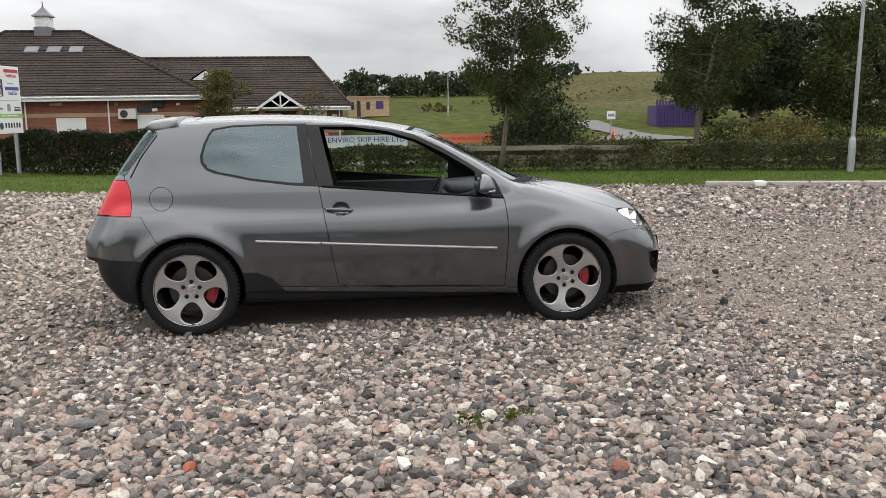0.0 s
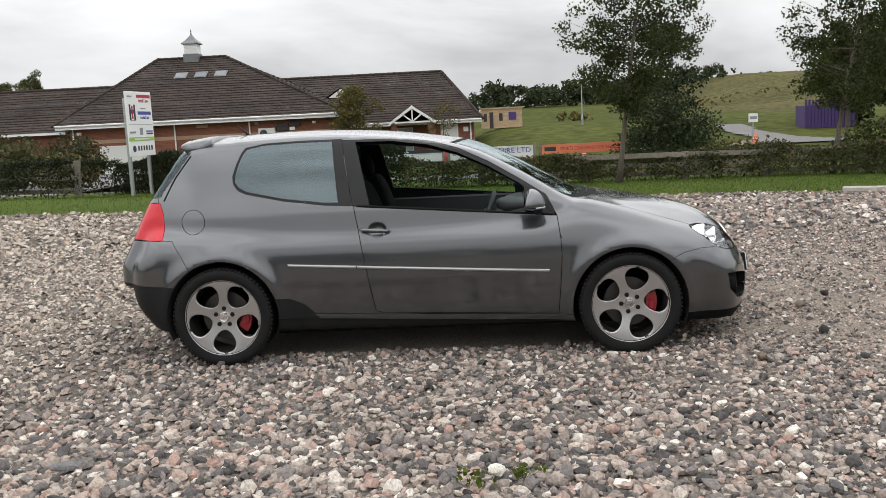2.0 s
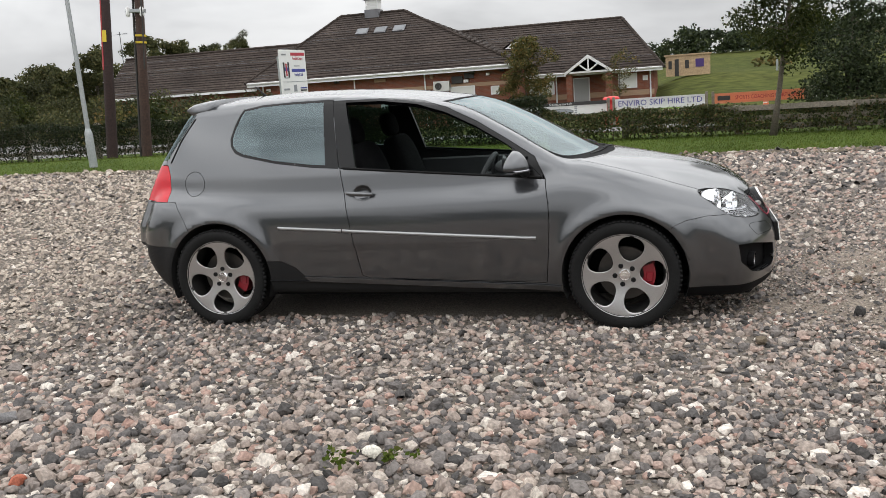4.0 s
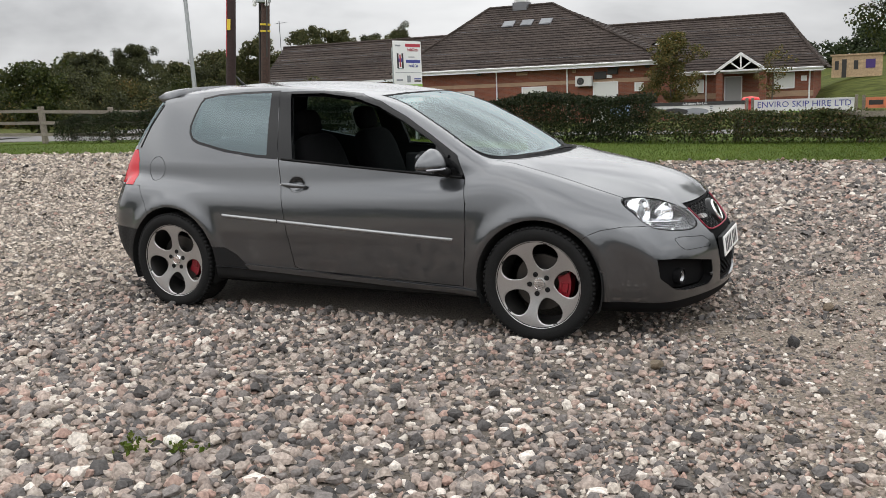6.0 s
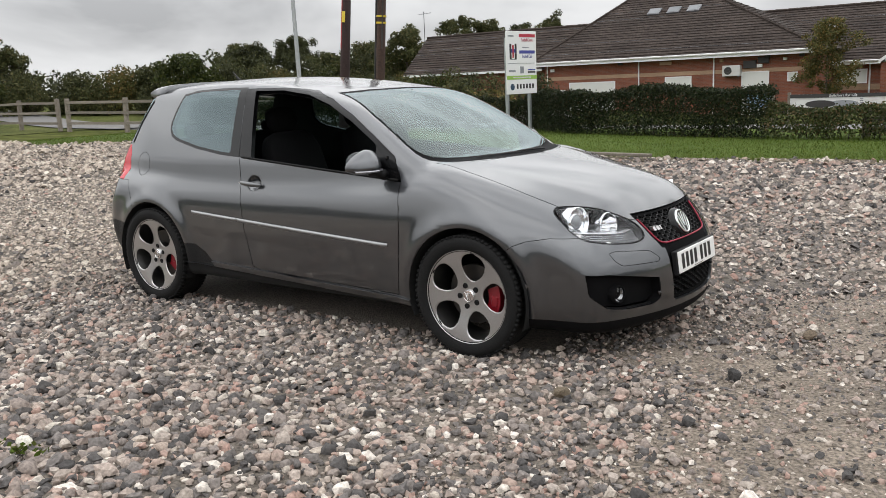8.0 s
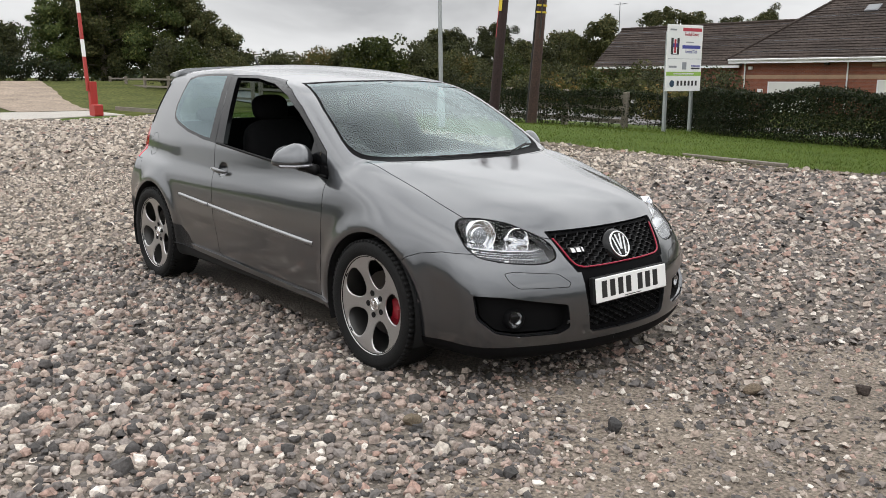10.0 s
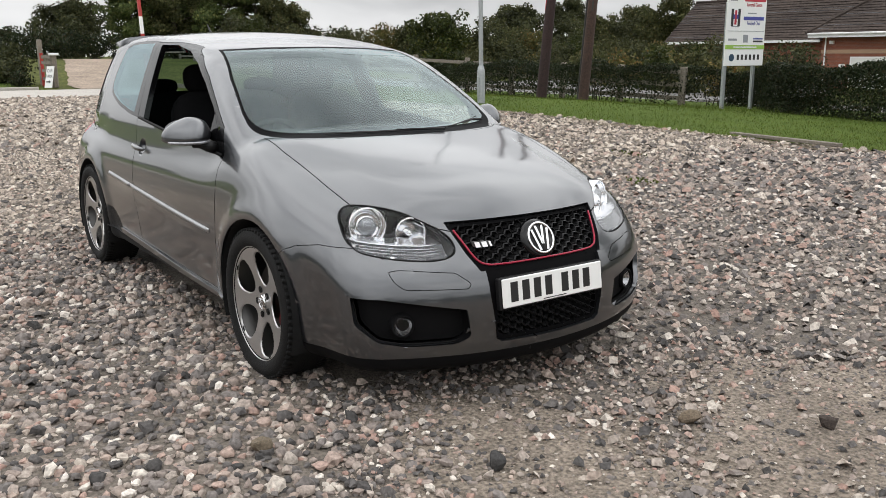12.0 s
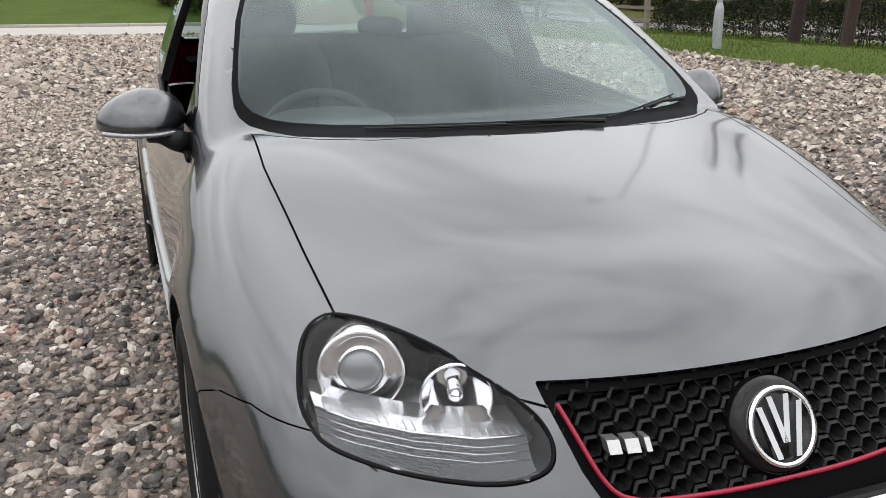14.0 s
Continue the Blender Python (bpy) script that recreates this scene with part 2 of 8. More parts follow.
def island_mat(name, stops, rough=0.8, bump=0.0, bump_scale=60.0, spec=0.22, glow=0.0, large=0.0, mottle=(0.74, 1.14)):
    """A surface whose colour changes from piece to piece of one mesh. glow: how much light shines through thin leaves."""
    m = bpy.data.materials.new(name)
    m.use_nodes = True
    N, L = m.node_tree.nodes, m.node_tree.links
    b = N["Principled BSDF"]
    b.inputs["Roughness"].default_value, b.inputs["Specular IOR Level"].default_value = rough, spec
    geo, ramp_ = N.new("ShaderNodeNewGeometry"), N.new("ShaderNodeValToRGB")
    ramp_.color_ramp.interpolation = "LINEAR"
    els = ramp_.color_ramp.elements
    for k, (p, c) in enumerate(stops):
        e = els[k] if k < 2 else els.new(p)
        e.position, e.color = p, (*c, 1)
    L.new(geo.outputs["Random Per Island"], ramp_.inputs[0])
    co, n = N.new("ShaderNodeTexCoord"), N.new("ShaderNodeTexNoise")
    n.inputs["Scale"].default_value, n.inputs["Detail"].default_value = bump_scale, 5.0
    L.new(co.outputs["Object"], n.inputs["Vector"])
    r = N.new("ShaderNodeMapRange")
    r.inputs[1].default_value, r.inputs[2].default_value, r.inputs[3].default_value, r.inputs[4].default_value = 0.3, 0.7, *mottle
    L.new(n.outputs[0], r.inputs[0])
    v = N.new("ShaderNodeVectorMath")
    v.operation = "SCALE"
    L.new(ramp_.outputs[0], v.inputs[0])
    L.new(r.outputs[0], v.inputs["Scale"])
    col = v.outputs[0]
    if large:
        n2 = N.new("ShaderNodeTexNoise")
        n2.inputs["Scale"].default_value = large
        L.new(co.outputs["Object"], n2.inputs["Vector"])
        r2 = N.new("ShaderNodeMapRange")
        r2.inputs[1].default_value, r2.inputs[2].default_value, r2.inputs[3].default_value, r2.inputs[4].default_value = 0.3, 0.7, 0.7, 1.3
        L.new(n2.outputs[0], r2.inputs[0])
        v2 = N.new("ShaderNodeVectorMath")
        v2.operation = "SCALE"
        L.new(col, v2.inputs[0])
        L.new(r2.outputs[0], v2.inputs["Scale"])
        col = v2.outputs[0]
    L.new(col, b.inputs["Base Color"])
    if bump:
        bp = N.new("ShaderNodeBump")
        bp.inputs["Strength"].default_value, bp.inputs["Distance"].default_value = bump, 0.01
        L.new(n.outputs[0], bp.inputs["Height"])
        L.new(bp.outputs[0], b.inputs["Normal"])
    if glow:
        tr, mx, out = N.new("ShaderNodeBsdfTranslucent"), N.new("ShaderNodeMixShader"), N["Material Output"]
        mx.inputs[0].default_value = glow
        L.new(col, tr.inputs[0])
        L.new(b.outputs[0], mx.inputs[1])
        L.new(tr.outputs[0], mx.inputs[2])
        L.new(mx.outputs[0], out.inputs[0])
    return m


# The shade in the gaps between stones is put into this earth's dark colour.
EARTH = mat("gap_shade_earth", (0.072, 0.061, 0.051), 0.95, 0, 0.35, 0.7, 0.35, 60.0, 0.8, 90.0, tint=(0.165, 0.140, 0.115))
SAND = mat("sandy_dirt", (0.150, 0.122, 0.096), 0.95, 0, 0.3, 2.4, 0.5, 60.0, 1.0, 110.0, tint=(0.255, 0.212, 0.168))
STONES = island_mat("mixed_gravel", [(0.0, (0.058, 0.055, 0.053)), (1.0, (0.68, 0.62, 0.56)), (0.14, (0.110, 0.102, 0.098)), (0.34, (0.200, 0.178, 0.164)), (0.52, (0.30, 0.243, 0.208)),
                                     (0.66, (0.375, 0.327, 0.284)), (0.78, (0.34, 0.222, 0.182)), (0.88, (0.425, 0.368, 0.312)), (0.95, (0.55, 0.50, 0.44))], 0.85, 0.7, 70.0, mottle=(0.68, 1.34))
# A paler set of gravel colours for the stretch towards the road.
PALE_STONES = island_mat("pale_gravel", [(0.0, (0.13, 0.115, 0.10)), (1.0, (0.62, 0.56, 0.48)), (0.25, (0.29, 0.245, 0.205)), (0.6, (0.42, 0.36, 0.30)), (0.85, (0.48, 0.41, 0.34))],
                   0.9, 0.7, 70.0, mottle=(0.68, 1.34))
GRASS = mat("lawn", (0.046, 0.076, 0.0115), 0.95, 0, 0.25, 0.6, 0.35, 30.0, 0.5, 50.0, tint=(0.067, 0.095, 0.0175), spec=0.08)
BLADES = island_mat("grass_blades", [(0.0, (0.052, 0.080, 0.0112)), (1.0, (0.145, 0.155, 0.044)), (0.6, (0.083, 0.121, 0.020))], 0.8, large=0.7, glow=0.25, spec=0.1)
FIELD = mat("hill_pasture", (0.028, 0.060, 0.008), 0.95, 0, 0.4, 0.05, 0.35, 1.2, tint=(0.072, 0.072, 0.020), spec=0.04)
TARMAC = mat("grey_tarmac", (0.17, 0.165, 0.16), 0.9, 0, 0.12, 0.4, 0.15, 40.0, 0.2, 90.0, spec=0.1)
CONCRETE = mat("pale_concrete", (0.40, 0.375, 0.34), 0.9, 0, 0.15, 1.2, 0.15, 30.0, 0.2, 60.0, spec=0.15)
TRACKDIRT = mat("dirt_track", (0.19, 0.145, 0.108), 0.95, 0, 0.3, 0.8, 0.35, 9.0, 0.6, 20.0, tint=(0.30, 0.235, 0.178))
BANKGRASS = mat("coarse_grass", (0.044, 0.064, 0.015), 0.95, 0, 0.35, 0.5, 0.4, 6.0, 0.6, 12.0, tint=(0.088, 0.090, 0.030), spec=0.06)


def ease(a, b, v):
    k = np.clip((v - a) / (b - a), 0, 1)
    return k * k * (3 - 2 * k)


def land(x, y):
    """The land: level round the car, lower behind the hedge, rising to the hill."""
    z = -0.45 * ease(17, 27, y) * ease(-22, -10, x)
    z = z - 0.55 * ease(33, 44, y) * ease(-45, -38, x) * (1 - ease(-3, 3, x)) * (1 - ease(60, 80, y))
    z = z + (0.5 * ease(30, 46, y) + 1.1 * ease(46, 64, y) + (6.6 * ease(66, 150, y) + 3.0 * ease(150, 300, y)) * (.42 + .58 * ease(20, 46, x))) * ease(-8, 4, x)
    z = z + (1.5 * ease(60, 150, y)) * (1 - ease(-8, 4, x))
    z = z + 2.1 * (1 - ease(-62, -37, x)) * (1 - ease(3, 9, y))
    z = z + 1.15 * (1 - ease(-62, -36, x)) * ease(4, 9, y) * (1 - ease(44, 60, y))
    return z


def bank(x, y):
    """The yard and its verge rise a little towards the lamp post, and fall again to the hedge."""
    return .35 * ease(-1, -10, x) * ease(1, 8, y) * (1 - .9 * ease(10.5, 16, y)) * (1 - ease(-18, -26, x))


def sheet(name, xs, ys, lift, material, label, category, inside_=None):
    X, Y = np.meshgrid(xs, ys)
    v = np.stack([X, Y, land(X, Y) + lift], -1).reshape(-1, 3)
    nx = len(xs)
    quads = []
    for j in range(len(ys) - 1):
        for i in range(nx - 1):
            a = j * nx + i
            if inside_ is None or inside_((xs[i] + xs[i + 1]) / 2, (ys[j] + ys[j + 1]) / 2):
                quads.append((a, a + 1, a + nx + 1, a + nx))
    me = bpy.data.meshes.new(name)
    me.from_pydata(v.tolist(), [], quads)
    me.polygons.foreach_set("use_smooth", [True] * len(quads))
    me.materials.append(material)
    return tagged(new(name, me), label, category, kind="structure")


def flat_sheet(name, outline, z, material, label, category):
    bm = bmesh.new()
    prism(bm, outline, "z", z - 0.05, z)
    return solo(name, bm, material, label, category, kind="structure")


def grass_edge(x):
    """Where the gravel ends and the verge begins."""
    return float(np.interp(x, [-30, -22.5, -19, -16.5, -14.5, -10.8, -8.5, -6, -4.5, -2.5, 0, 3, 5.2, 7, 10, 40], [9.2, 9.1, 7.7, 6.9, 7.7, 7.8, 7.9, 8.6, 9.0, 9.4, 9.8, 9.85, 9.45, 8.75, 8.0, 6.0]))


sheet("ground", np.unique(np.concatenate([np.linspace(-700, -70, 22), np.linspace(-70, 70, 71), np.linspace(70, 700, 22)])),
      np.unique(np.concatenate([np.linspace(-300, -20, 12), np.linspace(-20, 170, 96), np.linspace(170, 900, 20)])), -0.025, FIELD,
      "rough green pasture rising to a hill behind the buildings", "ground")
edge_x = list(np.linspace(-27, 30, 115))


def strip_sheet(name, lo, hi, rows, lift, material, label, category):
    """Ground between two lines across the yard, following the bank."""
    v, q, n = [], [], len(edge_x)
    for u in rows:
        for x in edge_x:
            y = lo(x) + (hi(x) - lo(x)) * u
            v.append((x, y, float(bank(x, y)) + lift))
    for j in range(len(rows) - 1):
        for i in range(n - 1):
            k = j * n + i
            q.append((k, k + 1, k + n + 1, k + n))
    me = bpy.data.meshes.new(name)
    me.from_pydata(v, [], q)
    me.polygons.foreach_set("use_smooth", [True] * len(q))
    me.materials.append(material)
    return tagged(new(name, me), label, category, kind="structure")


wavy = lambda x: grass_edge(x) + .05 * math.sin(3 * x) + .04 * math.sin(7.1 * x)
strip_sheet("gravel_bed", lambda x: -26, wavy, (0, .4, .6, .7, .76, .8, .84, .88, .92, .96, 1), -.004, EARTH, "earth under the loose gravel of the yard, coloured dark for the shade in its gaps", "gravel")
strip_sheet("verge", wavy, lambda x: float(np.interp(x, [-27, 30], [18.6, 15.0])), np.linspace(0, 1, 13), .012, GRASS, "mown green grass verge along the hedge", "grass")
SOIL = mat("brown_soil", (0.070, 0.048, 0.032), 0.95, 0, 0.4, 3.0, 0.4, 30.0, 0.8, 60.0, tint=(0.11, 0.085, 0.05))
strip_sheet("verge_soil", lambda x: grass_edge(x) - .34 - .18 * math.sin(2.1 * x) - .22 * math.exp(-((x - 2.5) / 3) ** 2) - .09 * math.sin(5.3 * x), wavy, (0, .5, 1), .016, SOIL, "bare brown soil along the edge of the verge", "soil")
flat_sheet("concrete_road", [(-34.0, -40), (-26.8, -40), (-26.8, 4.6), (-28.5, 9.2), (-33.5, 9.6), (-34.0, 2)], 0.012, CONCRETE, "pale concrete road past the gravel yard", "road")
sheet("track_bank", np.linspace(-64, -34.2, 26), np.linspace(6.2, 30, 26), .0, BANKGRASS, "mown grass bank beside the dirt track", "grass")
track_mid = curve([(-70, 15.5), (-58, 13.2), (-46, 10.6), (-38, 8.9), (-34, 8.3), (-29, 7.9)], 1.0)


def ribbon(name, xs, mid, half, lift, material, label, category, across=7):
    """A lane of even width laid on the land along a curve."""
    v, q = [], []
    for x in xs:
        for u in np.linspace(-1, 1, across):
            y = float(mid(x)) + u * float(half(x))
            v.append((x, y, float(land(x, y)) + lift))
    for i in range(len(xs) - 1):
        for j in range(across - 1):
            k = i * across + j
            q.append((k, k + across, k + across + 1, k + 1))
    me = bpy.data.meshes.new(name)
    me.from_pydata(v, [], q)
    me.polygons.foreach_set("use_smooth", [True] * len(q))
    me.materials.append(material)
    return tagged(new(name, me), label, category, kind="structure")


ribbon("dirt_track", np.linspace(-61, -33.4, 60), track_mid, lambda x: 1.65 + .05 * math.sin(.6 * x) + .04 * math.sin(1.9 * x), .03, TRACKDIRT, "dusty brown dirt track behind the barrier", "track")
flat_sheet("road", [(-33, 19.2), (-12, 18.0), (-12, 26), (-23, 42), (-33, 46), (-31, 28)], 0.0, TARMAC, "grey tarmac lane behind the fence", "road")
ribbon("far_lane", np.linspace(-58, -31, 28), lambda x: 20.6 - .16 * (x + 33), lambda x: 1.7, .05, TARMAC, "grey tarmac lane running on behind the fence", "road")
flat_sheet("grass_tongue", rounded([(-24.6, 4.9), (-22.8, 6.3), (-24.0, 9.3), (-27.6, 8.8), (-26.9, 6.6)], .8, 6), .02, GRASS, "tongue of grass between the gravel and the concrete road", "grass")
sheet("lawn", np.linspace(-75, -34.3, 30), np.linspace(-44, 5.6, 30), .012, GRASS, "bright green grass bank rising beyond the road", "grass")
sheet("car_park", np.linspace(-12, 2.5, 10), np.linspace(17.3, 27, 6), 0.0, TARMAC, "grey tarmac car park behind the hedge", "road")


def dirt_share(x, y):
    """How far the stones are worn away by wheels: 0 none, 1 bare."""
    a = np.exp(-(((x - 3.6) / 1.5) ** 2 + ((y + 0.4) / 1.6) ** 2))
    b = np.exp(-(((x - 4.8) / 1.6) ** 2 + ((y - 2.2) / 1.5) ** 2)) * 0.7
    c = np.exp(-(((x - 2.6) / 1.0) ** 2 + ((y + 2.6) / .7) ** 2)) * 0.5
    d = np.exp(-(((x + 9) / 3.0) ** 2 + ((y - 1.0) / .8) ** 2)) * 0.4
    wob = 0.25 * np.sin(3.1 * x + 1.7 * y) * np.sin(2.3 * y - 1.1 * x)
    patchy = .78 + .42 * np.sin(2.7 * x + 1.3 * np.sin(2.1 * y)) * np.sin(3.1 * y + 1.1 * np.sin(1.7 * x))
    return np.clip((1.0 * a + b + c + d + wob * (a + b + c + d)) * patchy, 0, 0.56)


def dirt_patch():
    """Sandy dirt that wheels have worn bare in front of the car."""
    xs, ys = np.arange(.6, 8.2, .05), np.arange(-4.6, 5.0, .05)
    X, Y = np.meshgrid(xs, ys)
    rough = rng.normal(0, 1, X.shape)
    rough = (rough + np.roll(rough, 1, 0) + np.roll(rough, 1, 1) + np.roll(rough, 2, 0) + np.roll(rough, 2, 1)) / 5
    Z = -.007 + .009 * ease(.20, .45, dirt_share(X, Y)) + .004 * rough
    v = np.stack([X, Y, Z], -1).reshape(-1, 3)
    nx, share = len(xs), dirt_share(X, Y).ravel()
    q = [(a, a + 1, a + nx + 1, a + nx) for j in range(len(ys) - 1) for a in range(j * nx, j * nx + nx - 1) if share[a] > .10]
    me = bpy.data.meshes.new("dirt_patch")
    me.from_pydata(v.tolist(), [], q)
    me.polygons.foreach_set("use_smooth", [True] * len(q))
    me.materials.append(SAND)
    tagged(new("dirt_patch", me), "bare sandy dirt worn through the gravel", "dirt", kind="stuff")


dirt_patch()


def stone_field():
    shapes = []
    ico = bmesh.new()
    bmesh.ops.create_icosphere(ico, subdivisions=1, radius=1)
    ico.verts.ensure_lookup_table()
    iv = np.array([v.co for v in ico.verts])
    it = np.array([[v.index for v in f.verts] for f in ico.faces if f.calc_center_median().z > -.6])       # the buried underside is left open
    ico.free()
    for _ in range(12):
        shapes.append((iv * (1 + rng.uniform(-.30, .30, (len(iv), 1))) + rng.normal(0, .08, iv.shape), it))
    octa = np.array([(1, 0, 0), (-1, 0, 0), (0, 1, 0), (0, -1, 0), (.1, .1, 1), (.5, -.4, .8), (-.5, .4, .8)], float)
    ot = np.array([(4, 5, 6), (0, 2, 4), (0, 4, 5), (0, 5, 3), (5, 6, 3), (3, 6, 1), (6, 4, 2), (1, 6, 2)])
    simple = [(octa * (1 + rng.uniform(-.25, .25, (7, 1))), ot) for _ in range(8)]
    V, T, round_, lighter, base = [], [], [], [], 0

    def scatter(x0, x1, y0, y1, per_m2, kinds, size, skip=None):
        nonlocal base
        n = int((x1 - x0) * (y1 - y0) * per_m2)
        step = 1 / math.sqrt(per_m2)
        gx, gy = np.meshgrid(np.arange(x0, x1, step), np.arange(y0, y1, step))
        px = gx.ravel() + rng.uniform(-.6, .6, gx.size) * step
        py = gy.ravel() + rng.uniform(-.6, .6, gx.size) * step
        lim = np.interp(px, edge_x, [grass_edge(x) for x in edge_x])
        keep = (py < lim + rng.normal(0, .08, len(px))) & (rng.random(len(px)) > dirt_share(px, py))
        if skip is not None:
            keep &= ~skip(px, py)
        px, py = px[keep], py[keep]
        worn = dirt_share(px, py)
        n = len(px)
        s = size * np.minimum(rng.lognormal(0, .36, n), 2.0) * (1 - .42 * worn) * (.86 + .26 * ease(-1.2, -2.8, py))
        pick = rng.integers(0, len(kinds), n)
        az, tilt = rng.uniform(0, math.tau, n), rng.normal(0, .35, n)
        el, fl = rng.uniform(.52, .95, n), rng.uniform(.44, .80, n)
        pale = rng.random(n) < .8 * ease(-1.6, -3.4, px)
        for k, (sv, st_) in enumerate(kinds):
            idx = np.nonzero(pick == k)[0]
            if not len(idx):
                continue
            p = sv[None] * np.stack([s[idx], s[idx] * el[idx], s[idx] * fl[idx]], -1)[:, None, :]
            ct, sn = np.cos(tilt[idx])[:, None], np.sin(tilt[idx])[:, None]
            x, z = p[..., 0] * ct - p[..., 2] * sn, p[..., 0] * sn + p[..., 2] * ct
            ca, sa = np.cos(az[idx])[:, None], np.sin(az[idx])[:, None]
            X = x * ca - p[..., 1] * sa + px[idx][:, None]
            Y = x * sa + p[..., 1] * ca + py[idx][:, None]
            Z = z + (s[idx] * fl[idx] * rng.uniform(-.45, .85, len(idx)) - .006 + .016 * np.minimum(worn[idx], .4) + bank(px[idx], py[idx]))[:, None]
            V.append(np.stack([X, Y, Z], -1).reshape(-1, 3))
            T.append((st_[None] + (np.arange(len(idx)) * len(sv))[:, None, None] + base).reshape(-1, 3))
            round_.append(np.full(len(idx) * len(st_), len(sv) > 8 and k % 5 == 0))
            lighter.append(np.repeat(pale[idx], len(st_)))
            base += len(idx) * len(sv)

    near = lambda x, y: (x > -2.0) & (x < 5.2) & (y > -4.1) & (y < -.6)
    under = lambda x, y: (np.abs(x) < 1.75) & (np.abs(y) < .62)
    scatter(-2.0, 5.2, -4.1, -.6, 960, shapes, .0212, under)
    scatter(-9, 9, -4.3, 4.5, 540, simple, .0262, lambda x, y: near(x, y) | under(x, y) | ((x < -6.5) & (y < -2.5)))
    scatter(-9, 10, -9.5, -4.3, 150, simple, .041)
    scatter(-16, 16, -15, -9.5, 25, simple, .08)
    scatter(9, 16, -4.3, 4.5, 90, simple, .05)
    scatter(-14, 13, 4.5, 10.2, 250, simple, .0385)
    scatter(-26.6, -9, -4.3, 10.0, 120, simple, .052, lambda x, y: ((x > -14) & (y > 4.5)) | ((x < -23.2) & (y > 5.4)))
    scatter(1.6, 7.0, -4.0, 4.2, 1500, simple, .0125, lambda x, y: dirt_share(x, y) < .16)
    scatter(1.6, 7.0, -4.0, 4.2, 420, simple, .0185, lambda x, y: dirt_share(x, y) < .16)
    v, t = np.concatenate(V), np.concatenate(T)
    me = bpy.data.meshes.new("gravel_stones")
    me.vertices.add(len(v))
    me.vertices.foreach_set("co", v.astype(np.float32).ravel())
    me.loops.add(len(t) * 3)
    me.loops.foreach_set("vertex_index", t.astype(np.int32).ravel())
    me.polygons.add(len(t))
    me.polygons.foreach_set("loop_start", np.arange(0, len(t) * 3, 3, dtype=np.int32))
    me.polygons.foreach_set("use_smooth", np.concatenate(round_))                # some of the nearest stones are worn round
    me.update(calc_edges=True)
    me.materials.append(STONES)
    me.materials.append(PALE_STONES)
    me.polygons.foreach_set("material_index", np.concatenate(lighter).astype(np.int32))            # more of the paler stones towards the road
    tagged(new("gravel_stones", me), "loose grey, pink and buff gravel covering the yard", "gravel", kind="stuff")


stone_field()


def quads_mesh(name, corners, material):
    """Many loose four-cornered leaves or blades as one mesh. corners: n x 4 x 3."""
    n = len(corners)
    me = bpy.data.meshes.new(name)
    me.vertices.add(n * 4)
    me.vertices.foreach_set("co", corners.astype(np.float32).ravel())
    me.loops.add(n * 4)
    me.loops.foreach_set("vertex_index", np.arange(n * 4, dtype=np.int32))
    me.polygons.add(n)
    me.polygons.foreach_set("loop_start", np.arange(0, n * 4, 4, dtype=np.int32))
    me.update(calc_edges=True)
    me.materials.append(material)
    return me


def blades(px, py, pz, height, width, lean=.5):
    n = len(px)
    a = rng.uniform(0, math.tau, n)
    h = height * rng.uniform(.5, 1.4, n)
    dx, dy = np.cos(a) * width, np.sin(a) * width
    lx, ly = rng.normal(0, lean, n) * h, rng.normal(0, lean, n) * h
    c = np.empty((n, 4, 3))
    c[:, 0] = np.stack([px - dx, py - dy, pz], -1)
    c[:, 1] = np.stack([px + dx, py + dy, pz], -1)
    c[:, 2] = np.stack([px + lx + dx * .3, py + ly + dy * .3, pz + h], -1)
    c[:, 3] = np.stack([px + lx - dx * .3, py + ly - dy * .3, pz + h], -1)
    return c


def verge_grass():
    n = 76000
    px = rng.uniform(-24, 14, n)
    lo = np.interp(px, edge_x, [grass_edge(x) for x in edge_x])
    hi = 14.9 - 0.1 * px - .7 * ease(-6, 2, px)
    py = lo - .08 + (hi - lo) * rng.random(n) ** 1.25
    tall = .028 + .04 * (rng.random(n) < .04) + .06 * ease(.75, 1.0, (py - lo) / (hi - lo))
    me = quads_mesh("verge_grass", blades(px, py, .01 + bank(px, py), tall, .0045), BLADES)
    tagged(new("verge_grass", me), "short green blades of the mown verge", "grass", kind="stuff")


verge_grass()

# ---------- hedges, trees and woods ----------
HEDGE_LEAF = island_mat("hedge_leaves", [(0.0, (0.009, 0.014, 0.005)), (1.0, (0.058, 0.052, 0.020)), (0.5, (0.017, 0.027, 0.009)), (0.8, (0.027, 0.038, 0.012)), (0.93, (0.042, 0.033, 0.016))], 0.65, glow=0.2, large=0.8)
TREE_LEAF = island_mat("tree_leaves", [(0.0, (0.020, 0.031, 0.007)), (1.0, (0.090, 0.089, 0.021)), (0.5, (0.037, 0.049, 0.010)), (0.8, (0.055, 0.068, 0.014))], 0.6, glow=0.25, large=0.5)
AUTUMN_LEAF = island_mat("turning_leaves", [(0.0, (0.060, 0.065, 0.020)), (1.0, (0.24, 0.15, 0.05)), (0.5, (0.10, 0.10, 0.03)), (0.8, (0.16, 0.12, 0.04))], 0.7, glow=0.25, large=0.5)
DARK_LEAF = island_mat("dark_leaves", [(0.0, (0.026, 0.032, 0.014)), (1.0, (0.098, 0.094, 0.038)), (0.5, (0.046, 0.052, 0.020)), (0.8, (0.066, 0.070, 0.027))], 0.7, glow=0.2, large=0.25)
